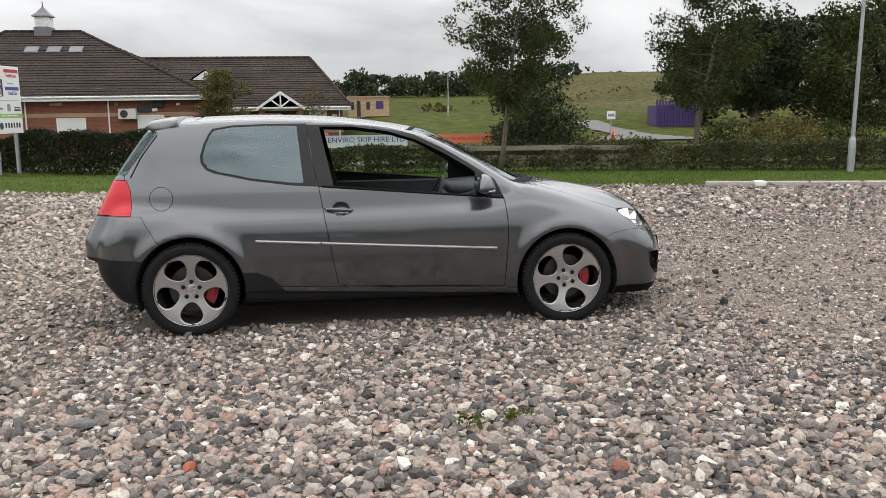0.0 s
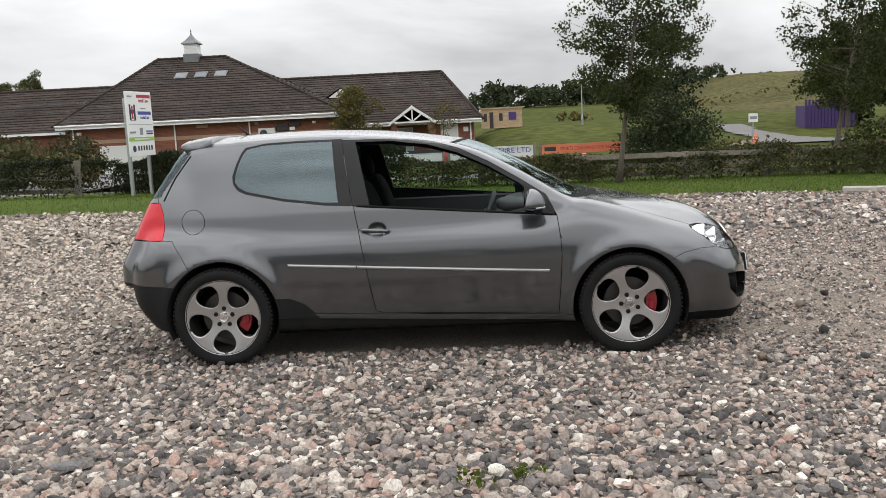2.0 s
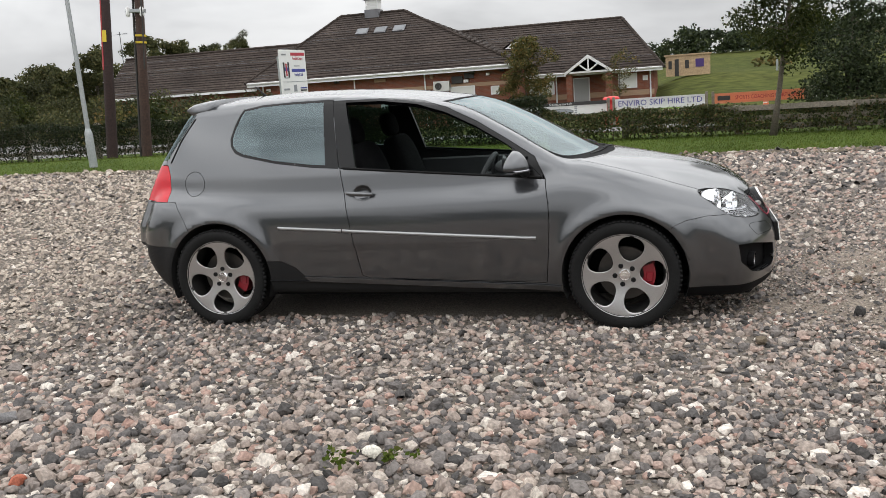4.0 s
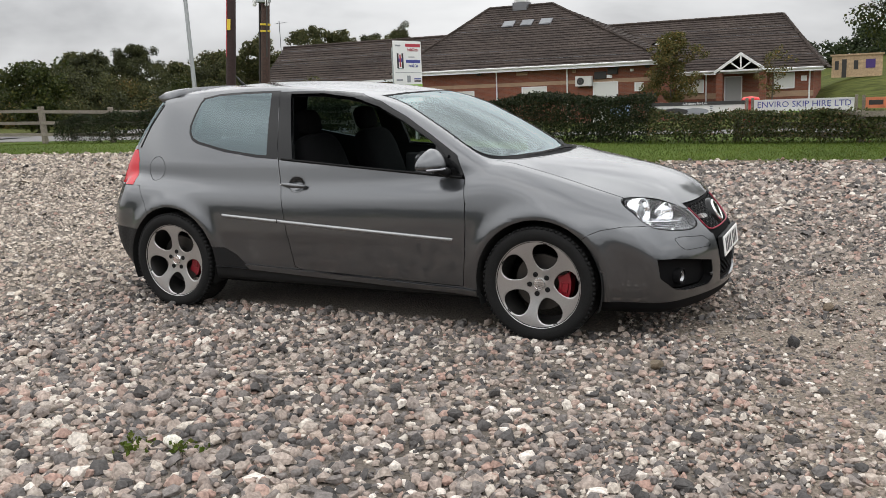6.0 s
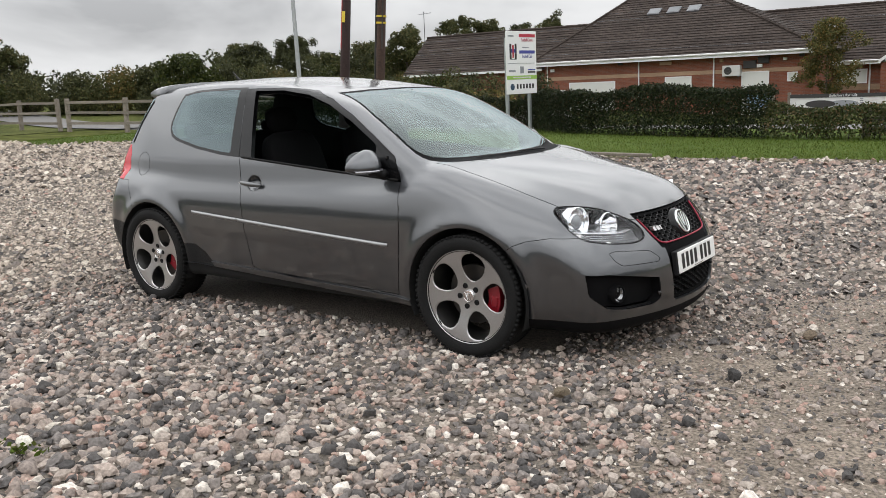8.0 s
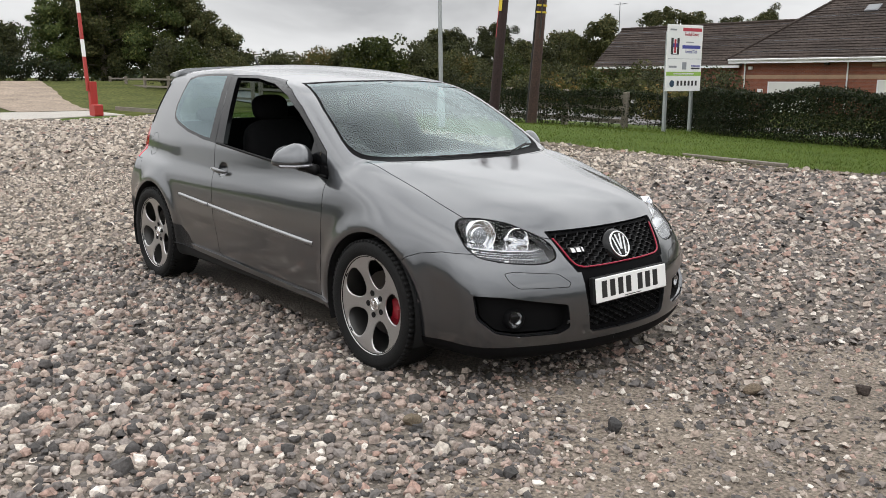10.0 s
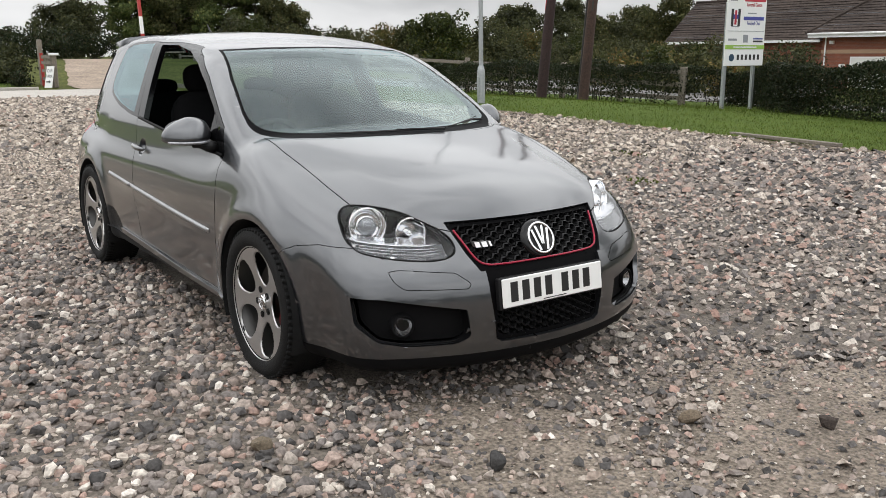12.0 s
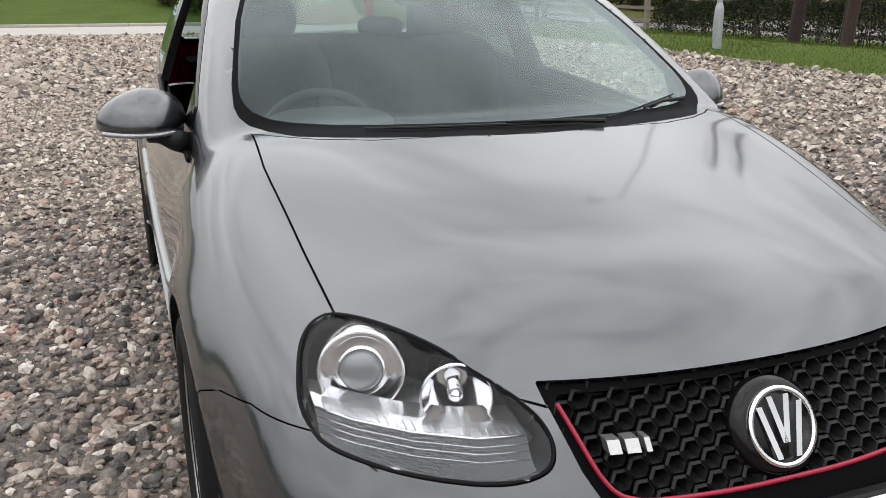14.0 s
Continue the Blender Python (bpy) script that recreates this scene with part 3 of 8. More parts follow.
HAZE_LEAF = island_mat("far_leaves", [(0.0, (0.044, 0.050, 0.021)), (1.0, (0.150, 0.130, 0.056)), (0.5, (0.070, 0.077, 0.028)), (0.8, (0.098, 0.100, 0.036))], 0.8, glow=0.2, large=0.12)
WOOD_LEAF = island_mat("wood_leaves", [(0.0, (0.015, 0.023, 0.010)), (1.0, (0.074, 0.086, 0.034)), (0.5, (0.030, 0.044, 0.017)), (0.8, (0.046, 0.063, 0.023))], 0.7, glow=0.15, large=0.3)
GREEN_LEAF = island_mat("bright_wood_leaves", [(0.0, (0.046, 0.068, 0.020)), (1.0, (0.190, 0.190, 0.064)), (0.5, (0.086, 0.115, 0.035)), (0.8, (0.125, 0.150, 0.046))], 0.65, glow=0.25, large=0.3)
THIN_LEAF = island_mat("thin_hedge_leaves", [(0.0, (0.026, 0.032, 0.012)), (1.0, (0.17, 0.125, 0.055)), (0.5, (0.050, 0.066, 0.020)), (0.8, (0.085, 0.095, 0.030)), (0.93, (0.13, 0.085, 0.042))], 0.65, glow=0.2, large=0.8)
BARK = mat("grey_brown_bark", (0.10, 0.085, 0.065), 0.9, 0, 0.3, 6.0, 0.3, 40.0, 0.6, 50.0)
TWIG = mat("dark_twigs", (0.030, 0.024, 0.018), 0.95, 0, 0.3, 9.0)


def leaf_quads(p, size, droop=.3):
    """Leaves of that size round the points p, turned at random and slightly hanging."""
    n = len(p)
    d = rng.normal(0, 1, (n, 3))
    d[:, 2] -= droop
    d /= np.linalg.norm(d, axis=1)[:, None]
    e = np.cross(d, rng.normal(0, 1, (n, 3)))
    e /= np.linalg.norm(e, axis=1)[:, None]
    s = size * rng.uniform(.6, 1.35, (n, 1))
    a, b = d * s, e * s * .34
    c = np.empty((n, 4, 3))
    c[:, 0], c[:, 1], c[:, 2], c[:, 3] = p - a * .5, p + b, p + a * .5, p - b
    return c


def clumps(centres, radii, per, flat=.8):
    """Points gathered in uneven clumps, more of them towards the outside."""
    out = []
    for c, r in zip(centres, radii):
        n = max(4, int(per * r * r))
        d = rng.normal(0, 1, (n, 3))
        d /= np.linalg.norm(d, axis=1)[:, None]
        out.append(np.array(c) + d * (r * rng.random((n, 1)) ** .45) * np.array([1, 1, flat]))
    return np.concatenate(out)


def fence_y(x):
    return 14.8 - 0.088 * x - .9 * float(ease(-2, 3, x)) - .09 * max(0.0, x - 4)


hedge_foot = curve([(-23, 16.2), (-12, 15.2), (-10.2, 15.25), (-9.2, 16.4), (-8.0, 16.3), (-7.2, 15.15), (-6.5, 14.85), (-5.5, 14.6), (-2, 13.98), (.2, 13.62), (3, 13.45), (6.3, 13.0), (10, 11.9), (15, 10.6)], .4)


def hedge(name, x0, x1, top, thick, per_m, label, leaf=.055, gappy=0.0, material=HEDGE_LEAF, tufts=0.0):
    """A hedge behind the verge. top: curve of its height; tufts: how far it breaks up into single plants."""
    middle = lambda x: hedge_foot(x) + thick * .45
    base = thing(name, label, "hedge", ((x0 + x1) / 2, float(middle((x0 + x1) / 2)), 0))
    o = np.array(base.location)
    n = int((x1 - x0) * per_m)
    x = rng.uniform(x0, x1, n)
    lump = .5 + .5 * np.sin(x * 2.1 + 1.3 * np.sin(x * .9)) * np.sin(x * .77 + 2)
    h = top(x) * (.86 + .22 * lump) + rng.normal(0, .03, n)
    u, w = rng.uniform(-1, 1, n), rng.random(n)
    shell = rng.random(n) < .72
    z = np.where(shell & (rng.random(n) < .45), h * rng.uniform(.88, 1.04, n), h * w ** .8)
    y = np.where(shell & (z < h * .88), -np.abs(1 - .25 * rng.random(n)) * np.sign(rng.random(n) - .22), u) * thick * (.42 + .16 * lump) * (1 - .35 * (z / h) ** 3)
    keep = (z > .04 + .22 * gappy * rng.random(n)) & (rng.random(n) > gappy * (1 - ease(.1, .5, z / h)))
    keep &= rng.random(n) > .35 * (np.sin(x * 3.3 + np.sin(z * 9)) > .75)
    if tufts:
        keep &= rng.random(n) > tufts * ease(-.1, .5, np.sin(x * 4.3 + 1.7 * np.sin(x * 1.1)) + .5 * np.sin(x * 9.7)) * ease(.2, .5, z / h)
    p = np.stack([x, middle(x) + y, z], -1)[keep]
    ob = new("foliage", quads_mesh("foliage", leaf_quads(p, leaf) - o, material))
    ob.parent = base
    tagged(ob, kind="stuff")
    bm = bmesh.new()
    for k in range(int((x1 - x0) * 3.2)):
        cx = rng.uniform(x0, x1)
        cy = float(middle(cx)) + rng.normal(0, thick * .16)
        hh = float(top(cx)) * rng.uniform(.7, .95)
        tube(bm, [(cx - o[0], cy - o[1], 0), (cx - o[0] + rng.normal(0, .08), cy - o[1] + rng.normal(0, .06), hh * .5), (cx - o[0] + rng.normal(0, .16), cy - o[1] + rng.normal(0, .1), hh)], [.014, .010, .004], 5)
    tagged(part("stemwork", bm, TWIG, base), "bare dark stems", kind="stuff")
    return base


hedge("hedge", -9.3, -1.4, curve([(-9, .94), (-7, 1.08), (-4, 1.06), (-1.6, .98)], .3), 1.05, 8200, "dense dark green clipped hedge behind the grass verge", .052)
hedge("low_hedge", -1.5, 14.0, curve([(-1.5, .68), (0, .62), (4, .62), (6.5, .66), (9.5, .64), (14, .60)], .3), .8, 4600, "low thin brown-green hedge grown through a fence", .056, .35, THIN_LEAF, .5)
hedge("fence_hedge", -22.6, -9.2, curve([(-22.6, .85), (-20, 1.02), (-15, 1.08), (-12, 1.10), (-7, 1.02)], .3), .75, 2600, "young dark hedge along the fence with bare stems", .058, .55)


def bush(name, at, size, per, leaf, material, label, category="bush", n=26, lift=.0):
    """A rounded, uneven shrub of leaf clumps on short stems."""
    b = thing(name, label, category, at)
    c = rng.normal(0, 1, (n, 3))
    c /= np.linalg.norm(c, axis=1)[:, None]
    c *= rng.random((n, 1)) ** .4
    c = c * np.array(size) * .72
    c[:, 2] = np.abs(c[:, 2]) * 1.25 + lift + .12 * size[2]
    r = rng.uniform(.28, .5, n) * min(size[0], size[1], size[2] * 1.3)
    p = clumps(c, r, per)
    p = p[p[:, 2] > .03]
    ob = new("foliage", quads_mesh("foliage", leaf_quads(p, leaf), material))
    ob.parent = b
    tagged(ob, kind="stuff")
    bm = bmesh.new()
    for k in range(7):
        q = c[rng.integers(0, n)]
        tube(bm, [(rng.normal(0, .12), rng.normal(0, .12), -.05), tuple(q * .5), tuple(q)], [.04 * size[2], .025 * size[2], .008 * size[2]], 5)
    tagged(part("stemwork", bm, TWIG, b), kind="stuff")
    return b


def tree(name, at, height, clear, spread, per, leaf, material, label, n=60, trunk=.075, seed=1, lean=(0, 0), shape=1.0, category="tree"):
    """A tapered trunk with limbs and a crown of many leaf clumps with gaps between them."""
    g = np.random.default_rng(seed)
    t = thing(name, label, category, at)
    top = np.array([lean[0], lean[1], height])
    bm = bmesh.new()
    pts = [top * u + np.array([.05 * height * math.sin(4 * u + seed) * u * .4, .04 * height * math.cos(3 * u) * u * .4, 0]) for u in np.linspace(0, .93, 9)]
    tube(bm, pts, [trunk * (1 - .88 * u) * (1.25 if k == 0 else 1) for k, u in enumerate(np.linspace(0, 1, 9))], 9)
    part("trunk", bm, BARK, t, smooth=True)
    cs, rs, limbs = [], [], bmesh.new()
    for k in range(n):
        u = clear + (1 - clear) * (k + g.random()) / n
        base = np.array([np.interp(u * .93, np.linspace(0, .93, 9), [p[i] for p in pts]) for i in range(3)])
        a = k * 2.4 + g.normal(0, .4)
        w = (u - clear) / (1 - clear)
        reach = spread * (math.sin(math.pi * (.12 + .80 * w ** .8)) ** .8) * g.uniform(.45, 1.05) * shape
        tip = base + np.array([math.cos(a) * reach, math.sin(a) * reach, reach * g.uniform(.15, .6)])
        if k % 2 == 0:
            tube(limbs, [tuple(base), tuple((base + tip) / 2 + np.array([0, 0, -.04 * reach])), tuple(tip)], [trunk * .35 * (1.1 - w), trunk * .22 * (1.1 - w), trunk * .06], 5, caps=False)
        for f in (.62, 1.0):
            cs.append(base + (tip - base) * f + g.normal(0, .08 * spread, 3))
            rs.append(spread * g.uniform(.15, .27))
    tagged(part("branchwork", limbs, BARK, t), kind="stuff")
    ob = new("crown", quads_mesh("crown", leaf_quads(clumps(cs, rs, per, .75), leaf), material))
    ob.parent = t
    return t


tree("young_tree", (3.42, 13.0, 0), 5.6, .27, 1.45, 1650, .064, TREE_LEAF, "young green tree with an open leafy crown on the verge", 70, .062, 3, (.75, 0))
tree("young_tree", (8.0, 12.9, 0), 5.2, .27, 1.35, 1650, .064, TREE_LEAF, "young green tree with an open leafy crown on the verge", 60, .060, 5, (.75, 0))
bush("tree_stake_scrub", (7.2, 25.5, land(7.2, 25.5)), (2.3, 1.8, 2.3), 520, .10, WOOD_LEAF, "broad dark green shrub behind the banners", n=40)
tree("broadleaf_tree", (7.4, 27.5, -.4), 5.4, .12, 2.1, 600, .12, WOOD_LEAF, "dense dark green tree behind the fence banners", 46, .12, 9)
tree("broadleaf_tree", (18.6, 31, -.4), 5.6, .30, 2.8, 330, .16, WOOD_LEAF, "dense dark green tree beside a purple container", 60, .16, 11)
tree("broadleaf_tree", (15.4, 30, -.4), 5.4, .34, 2.2, 420, .13, TREE_LEAF, "mid-green tree beside the lane", 44, .12, 12)
tree("broadleaf_tree", (21.5, 28, -.4), 5.8, .12, 2.6, 380, .14, TREE_LEAF, "spreading green tree beside the lane", 44, .12, 13)
for k, (x, y, h, s) in enumerate(((24.5, 51, 5.2, 3.0), (28, 50, 6.4, 3.4), (32, 49, 7.0, 3.6), (36, 48, 7.6, 4), (41, 47, 8.4, 4.4), (47, 46, 9, 4.6))):
    tree("wood_tree", (x, y, float(land(x, y))), h, .06, s, 80, .36, WOOD_LEAF, "tall dark green tree at the edge of a wood", 60, .25, 20 + k)
tree("broadleaf_tree", (18.6, 19.0, -.2), 5.2, .12, 1.8, 300, .13, TREE_LEAF, "bushy green tree behind a grey lamp post", 40, .10, 31)
bush("shrub", (13.8, 19.5, -.1), (2.0, 1.4, 1.15), 520, .10, AUTUMN_LEAF, "wild shrub with pale seed heads behind the hedge")
bush("shrub", (11.2, 18.5, -.1), (1.8, 1.2, .9), 520, .10, TREE_LEAF, "low green shrub behind the hedge")
bush("shrub", (16.6, 20.5, -.1), (1.6, 1.2, 1.0), 500, .10, TREE_LEAF, "low green shrub behind the hedge")
bush("shrub", (9.6, 22.5, -.2), (2.4, 1.0, .55), 420, .10, HAZE_LEAF, "long rough grass and scrub behind the hedge")
bush("shrub", (8.3, 19.5, -.1), (1.9, 1.0, .62), 520, .10, AUTUMN_LEAF, "low yellowing scrub behind the hedge")
tree("birch_tree", (-6.85, 43.9, -.9), 4.9, .20, 1.65, 800, .12, AUTUMN_LEAF, "slender tree with yellowing leaves before the brick wall", 46, .06, 41)
tree("cherry_tree", (-1.75, 45.5, -.9), 3.8, .33, 1.15, 260, .11, AUTUMN_LEAF, "thin tree with sparse reddish leaves", 30, .05, 43)
for k, x in enumerate((-9.2, -6.0, -4.4, -2.6)):
    bush("garden_shrub", (x, 43.2, -.95), (1.3, .7, .75), 300, .14, HEDGE_LEAF, "clipped garden shrub before the clubhouse")

# the thick hedgerow and the trees behind the lane
row = curve([(-52, 17), (-48, 25.5), (-45.5, 30), (-42.5, 33.8), (-38, 38.8), (-34.5, 42), (-30, 44)], .5)
for k in range(24):
    x = -50.5 + .86 * k + rng.normal(0, .15)
    y = float(row(x)) + rng.normal(0, .5)
    bush("hedgerow_bush", (x, y, float(land(x, y))), (2.1, 1.7, 2.75 * rng.uniform(.85, 1.15)), 360, .15, (DARK_LEAF, TREE_LEAF, HAZE_LEAF, DARK_LEAF, HAZE_LEAF, AUTUMN_LEAF, HAZE_LEAF)[k % 7],
         ("wild brown and yellowing hedgerow bush behind the lane" if k % 7 == 5 else "wild olive-green hedgerow bush behind the lane"), n=30)
for k in range(14):
    x = -46 + 2.1 * k + rng.normal(0, .3)
    y = 29 + .18 * (x + 45) + rng.normal(0, .5)
    bush("hedgerow_bush", (x, y, float(land(x, y))), (1.9, 1.4, 1.75 * rng.uniform(.85, 1.15)), 330, .13, (HAZE_LEAF, DARK_LEAF, AUTUMN_LEAF, DARK_LEAF)[k % 4],
         ("low wild brown and yellowing bush along the lane" if k % 4 == 2 else "low wild olive-green bush along the lane"), n=26)
for k, (x, y, sx, sz) in enumerate(((-13.2, 21.9, 2.2, 1.5), (-15.5, 22.8, 2.4, 1.5), (-18.0, 24.5, 2.6, 1.5), (-21.5, 26, 2.6, 1.3), (-26, 28, 2.6, 1.3))):
    bush("hedgerow_bush", (x, y, float(land(x, y))), (sx * .62, sx * .45, sz), 260, .15, (AUTUMN_LEAF, HAZE_LEAF, TREE_LEAF)[k % 3], "wild olive and yellowing bush behind the fence", n=34)
for k, (x, y, top_, s) in enumerate(((-106.9, 104.3, 10.5, 4.8), (-49.1, 62.6, 6.8, 3.3), (-59.1, 85.6, 9.9, 3.4), (-55.6, 87.3, 9.2, 3.2), (-60.1, 102.7, 9.4, 3.0), (-70.3, 130.1, 12.5, 3.4), (-57.7, 61.3, 5.0, 3.0), (-58.0, 67.7, 6.0, 2.6),
                                     (-71.1, 62.5, 6.6, 3.4), (-61.9, 71.9, 6.1, 3.4), (-57.7, 99.8, 8.8, 2.8), (-79.1, 68.0, 7.0, 3.4), (-92.6, 20.3, 6.4, 4.2))):
    z = float(land(x, y))
    tree("hedgerow_tree", (x, y, z), top_ - z - .05 * s, .03, s, 270, .26, (DARK_LEAF, HAZE_LEAF, HAZE_LEAF, HAZE_LEAF)[k % 4], "broad olive-green tree beyond the hedgerow", 46, .2, 60 + k)
tree("field_tree", (-35.6, 26.3, 0), 3.4, .06, 2.1, 330, .17, TREE_LEAF, "bushy yellow-green tree beside the lane", 50, .10, 59)
for k, (x, y, h, s) in enumerate(((-67.5, 18.9, 7.4, 2.6), (-66.5, 22.0, 10.4, 3.4), (-65.2, 25.5, 11.0, 3.6), (-64.3, 28.2, 8.4, 2.8), (-71, 24.5, 10.4, 4.0), (-62.2, 30.2, 5.4, 2.2))):
    tree("tall_tree", (x, y, float(land(x, y))), h - .3 * s - .6, .10, s, 420, .20, (GREEN_LEAF, HAZE_LEAF)[k % 2], "tall leafy green tree beside the dirt track", 60, .25, 80 + k)
for k, (x, y, sx, sz) in enumerate(((-41.0, 5.4, 2.6, 1.6), (-43.0, 3.9, 3.0, 1.7), (-46.0, 2.6, 3.2, 1.7), (-50, 1.2, 3.6, 1.7), (-60, 6, 4.5, 1.7), (-66, 0, 5, 1.9), (-70, -7, 5, 2.0), (-74, -14, 5, 2.0), (-64, -22, 5, 2.2))):
    bush("field_hedge_bush", (x, y, float(land(x, y))), (sx * .7, sx * .5, sz), 260, .16, (DARK_LEAF, TREE_LEAF)[k % 2], "rough dark hedge bush along the field", n=30)


def far_wood(name, spots, label, material=WOOD_LEAF, per=13, leaf=1.1):
    """Woods on the skyline: one crowd of clumps that nobody could count."""
    c, r = [], []
    for x, y, w, h in spots:
        for _ in range(int(w * 4)):
            q = x + rng.uniform(-.5, .5) * w
            z = float(land(q, y))
            c.append((q, y + rng.normal(0, 3), z + h * rng.uniform(.15, .85)))
            r.append(h * rng.uniform(.18, .36))
    me = quads_mesh(name, leaf_quads(clumps(c, r, per, .9), leaf), material)
    tagged(new(name, me), label, "wood", kind="stuff")


far_wood("far_wood", ((-4, 128, 18, 4.0), (6, 130, 12, 3.5), (13, 132, 12, 2.9), (21, 132, 14, 3.9), (33, 140, 16, 2.6), (-20, 120, 26, 4.2)), "dark wood along the brow of the hill", WOOD_LEAF, 60, .5)
def wood_band(name, path, label, material, per, leaf, thick=2.0):
    """An unbroken row of wild growth along a line of (x, y, height of its top)."""
    c, r = [], []
    for (x0, y0, t0), (x1, y1, t1) in zip(path, path[1:]):
        n = int(math.dist((x0, y0), (x1, y1)) * 8)
        for k in range(n):
            u = rng.random()
            x, y, top_ = x0 + (x1 - x0) * u + rng.normal(0, thick * .4), y0 + (y1 - y0) * u + rng.normal(0, thick * .4), t0 + (t1 - t0) * u
            g = float(land(x, y))
            rad = rng.uniform(.35, .8)
            c.append((x, y, g + (max(.6, top_ - g - rad * .9)) * rng.random() ** 1.05 * rng.uniform(.92, 1.04)))
            r.append(rad)
    me = quads_mesh(name, leaf_quads(clumps(c, r, per, .85), leaf), material)
    tagged(new(name, me), label, "hedgerow", kind="stuff")


wood_band("far_hedgerow", ((-74, 6, 4.0), (-72, 14, 4.2), (-69, 20, 4.8), (-64, 25, 4.8), (-60, 30, 4.1), (-59, 37, 3.8), (-59, 41, 4.4), (-59, 43, 5.4), (-59, 46, 4.9), (-58, 52, 5.4), (-56, 60, 5.2), (-50, 66, 5.4), (-42, 70, 5.6), (-34, 72, 5.0)),
          "unbroken wild hedgerow of dark brown-green growth behind the lane", DARK_LEAF, 230, .20)
wood_band("track_hedge", ((-63, 7, 3.6), (-62, 11, 3.6), (-62, 14, 3.5), (-61, 17.6, 3.0)), "dark clipped hedge at the end of the dirt track", HEDGE_LEAF, 330, .16, 1.2)
far_wood("skyline_wood", ((-120, 110, 90, 4.0), (-75, 120, 60, 4.5), (-170, 70, 70, 3.6), (-190, 20, 70, 5), (-180, -40, 80, 5), (-170, -100, 80, 5)), "distant trees along the skyline", WOOD_LEAF, 9, 1.0)
far_wood("yard_wood", ((-42, -33, 24, 3.6), (-18, -35, 26, 3.8), (6, -36, 24, 3.4), (28, -34, 20, 3.8), (35, -20, 7, 4.8), (36, -12, 7, 4.4), (37, -4, 7, 4.6), (37, 4, 7, 4.2), (36, 11, 7, 4.0)), "dark trees along the other side of the yard", WOOD_LEAF, 16, .9)
far_wood("hill_hedge", ((62, 260, 120, 2.2),), "dark hedge along the top of the hill")
ROUGH = mat("rough_hillside", (0.052, 0.058, 0.020), 0.95, 0, 0.35, 0.12, 0.4, 1.5, tint=(0.092, 0.080, 0.034), spec=0.04)
sheet("hillside", np.linspace(19, 120, 40), np.linspace(74, 250, 89), -.015, ROUGH, "rough yellow-brown hillside above the lane", "ground", lambda x, y: x > 24 + .06 * (y - 74) + 3 * math.sin(y * .11))
far_wood("hill_scrub", ((22, 97, 14, .7), (28, 104, 16, .7)), "rough brown scrub across the hillside", AUTUMN_LEAF, 120, .3)
bush("gate_bush", (-38.4, 5.3, 0), (.9, .7, .8), 400, .10, HEDGE_LEAF, "dark ivy bush beside the old gate")
bush("bracken", (9.5, 78, float(land(9.5, 78))), (2.2, 1.2, .9), 60, .3, AUTUMN_LEAF, "patch of brown bracken on the hillside")
bush("weed", (.30, -2.84, 0), (.15, .09, .05), 9000, .024, BLADES, "small green weed growing through the gravel", "weed", n=14, lift=.022)
bush("weed", (.52, -2.79, 0), (.13, .08, .05), 9000, .026, BLADES, "small green weed growing through the gravel", "weed", n=12, lift=.022)
for x, y, sx, sy in ((-3.1, 6.2, .50, .30), (-1.5, 4.6, .35, .22), (-.4, 9.2, .6, .2), (1.9, 9.3, .7, .2)):
    bush("moss_patch", (x, y, float(bank(x, y))), (sx, sy, .045), 2600, .032, BLADES, "low patch of moss and weeds on the gravel", "weed", n=16, lift=.02)


def big_stone(label, at, size, colour, seed, turn=0.0):
    """A single larger stone with broken faces and worn edges."""
    g = np.random.default_rng(seed)
    bm = bmesh.new()
    bmesh.ops.create_icosphere(bm, subdivisions=2, radius=1)
    cuts = [Vector(g.normal(0, 1, 3)).normalized() for _ in range(9)]
    for v in bm.verts:
        for c in cuts:
            d = v.co.dot(c) - .66
            if d > 0:
                v.co -= c * d * .9
        v.co *= 1 + g.normal(0, .03)
    bm.transform(pose(at[0], at[1], size[2] * .55 + .006, 0, 0, turn) @ Matrix.Diagonal((*size, 1)))
    solo("stone", bm, mat("single_stone", colour, .85, 0, .25, 30.0, .2, 120.0, .4, 150.0, spec=.25), label, "stone", "large stones")


big_stone("dark grey angular stone lying on the dirt", (2.57, -.60), (.038, .034, .042), (.055, .053, .052), 1, 20)
big_stone("brown rounded stone lying on the dirt", (2.70, .20), (.045, .036, .034), (.16, .125, .09), 2, 60)
big_stone("dark brown angular stone lying on the dirt", (3.03, .56), (.042, .030, .034), (.06, .048, .042), 3, 10)
big_stone("brown blocky stone lying on the gravel", (2.0, -1.17), (.042, .036, .034), (.15, .12, .085), 4, 40)
big_stone("chalky white stone beside a weed", (.40, -2.73), (.046, .036, .030), (.66, .63, .55), 5, 15)
big_stone("long pale white stone lying on the gravel", (2.74, -2.45), (.085, .032, .026), (.68, .65, .58), 6, 12)
big_stone("orange-red broken stone lying on the gravel", (-.94, -3.15), (.040, .032, .028), (.40, .13, .08), 7, 70)
big_stone("flat slate-grey stone lying on the gravel", (-1.55, -2.53), (.085, .055, .024), (.16, .155, .155), 8, 5)
big_stone("dull red stone lying on the gravel", (.83, -3.41), (.046, .038, .034), (.24, .11, .08), 9, 30)

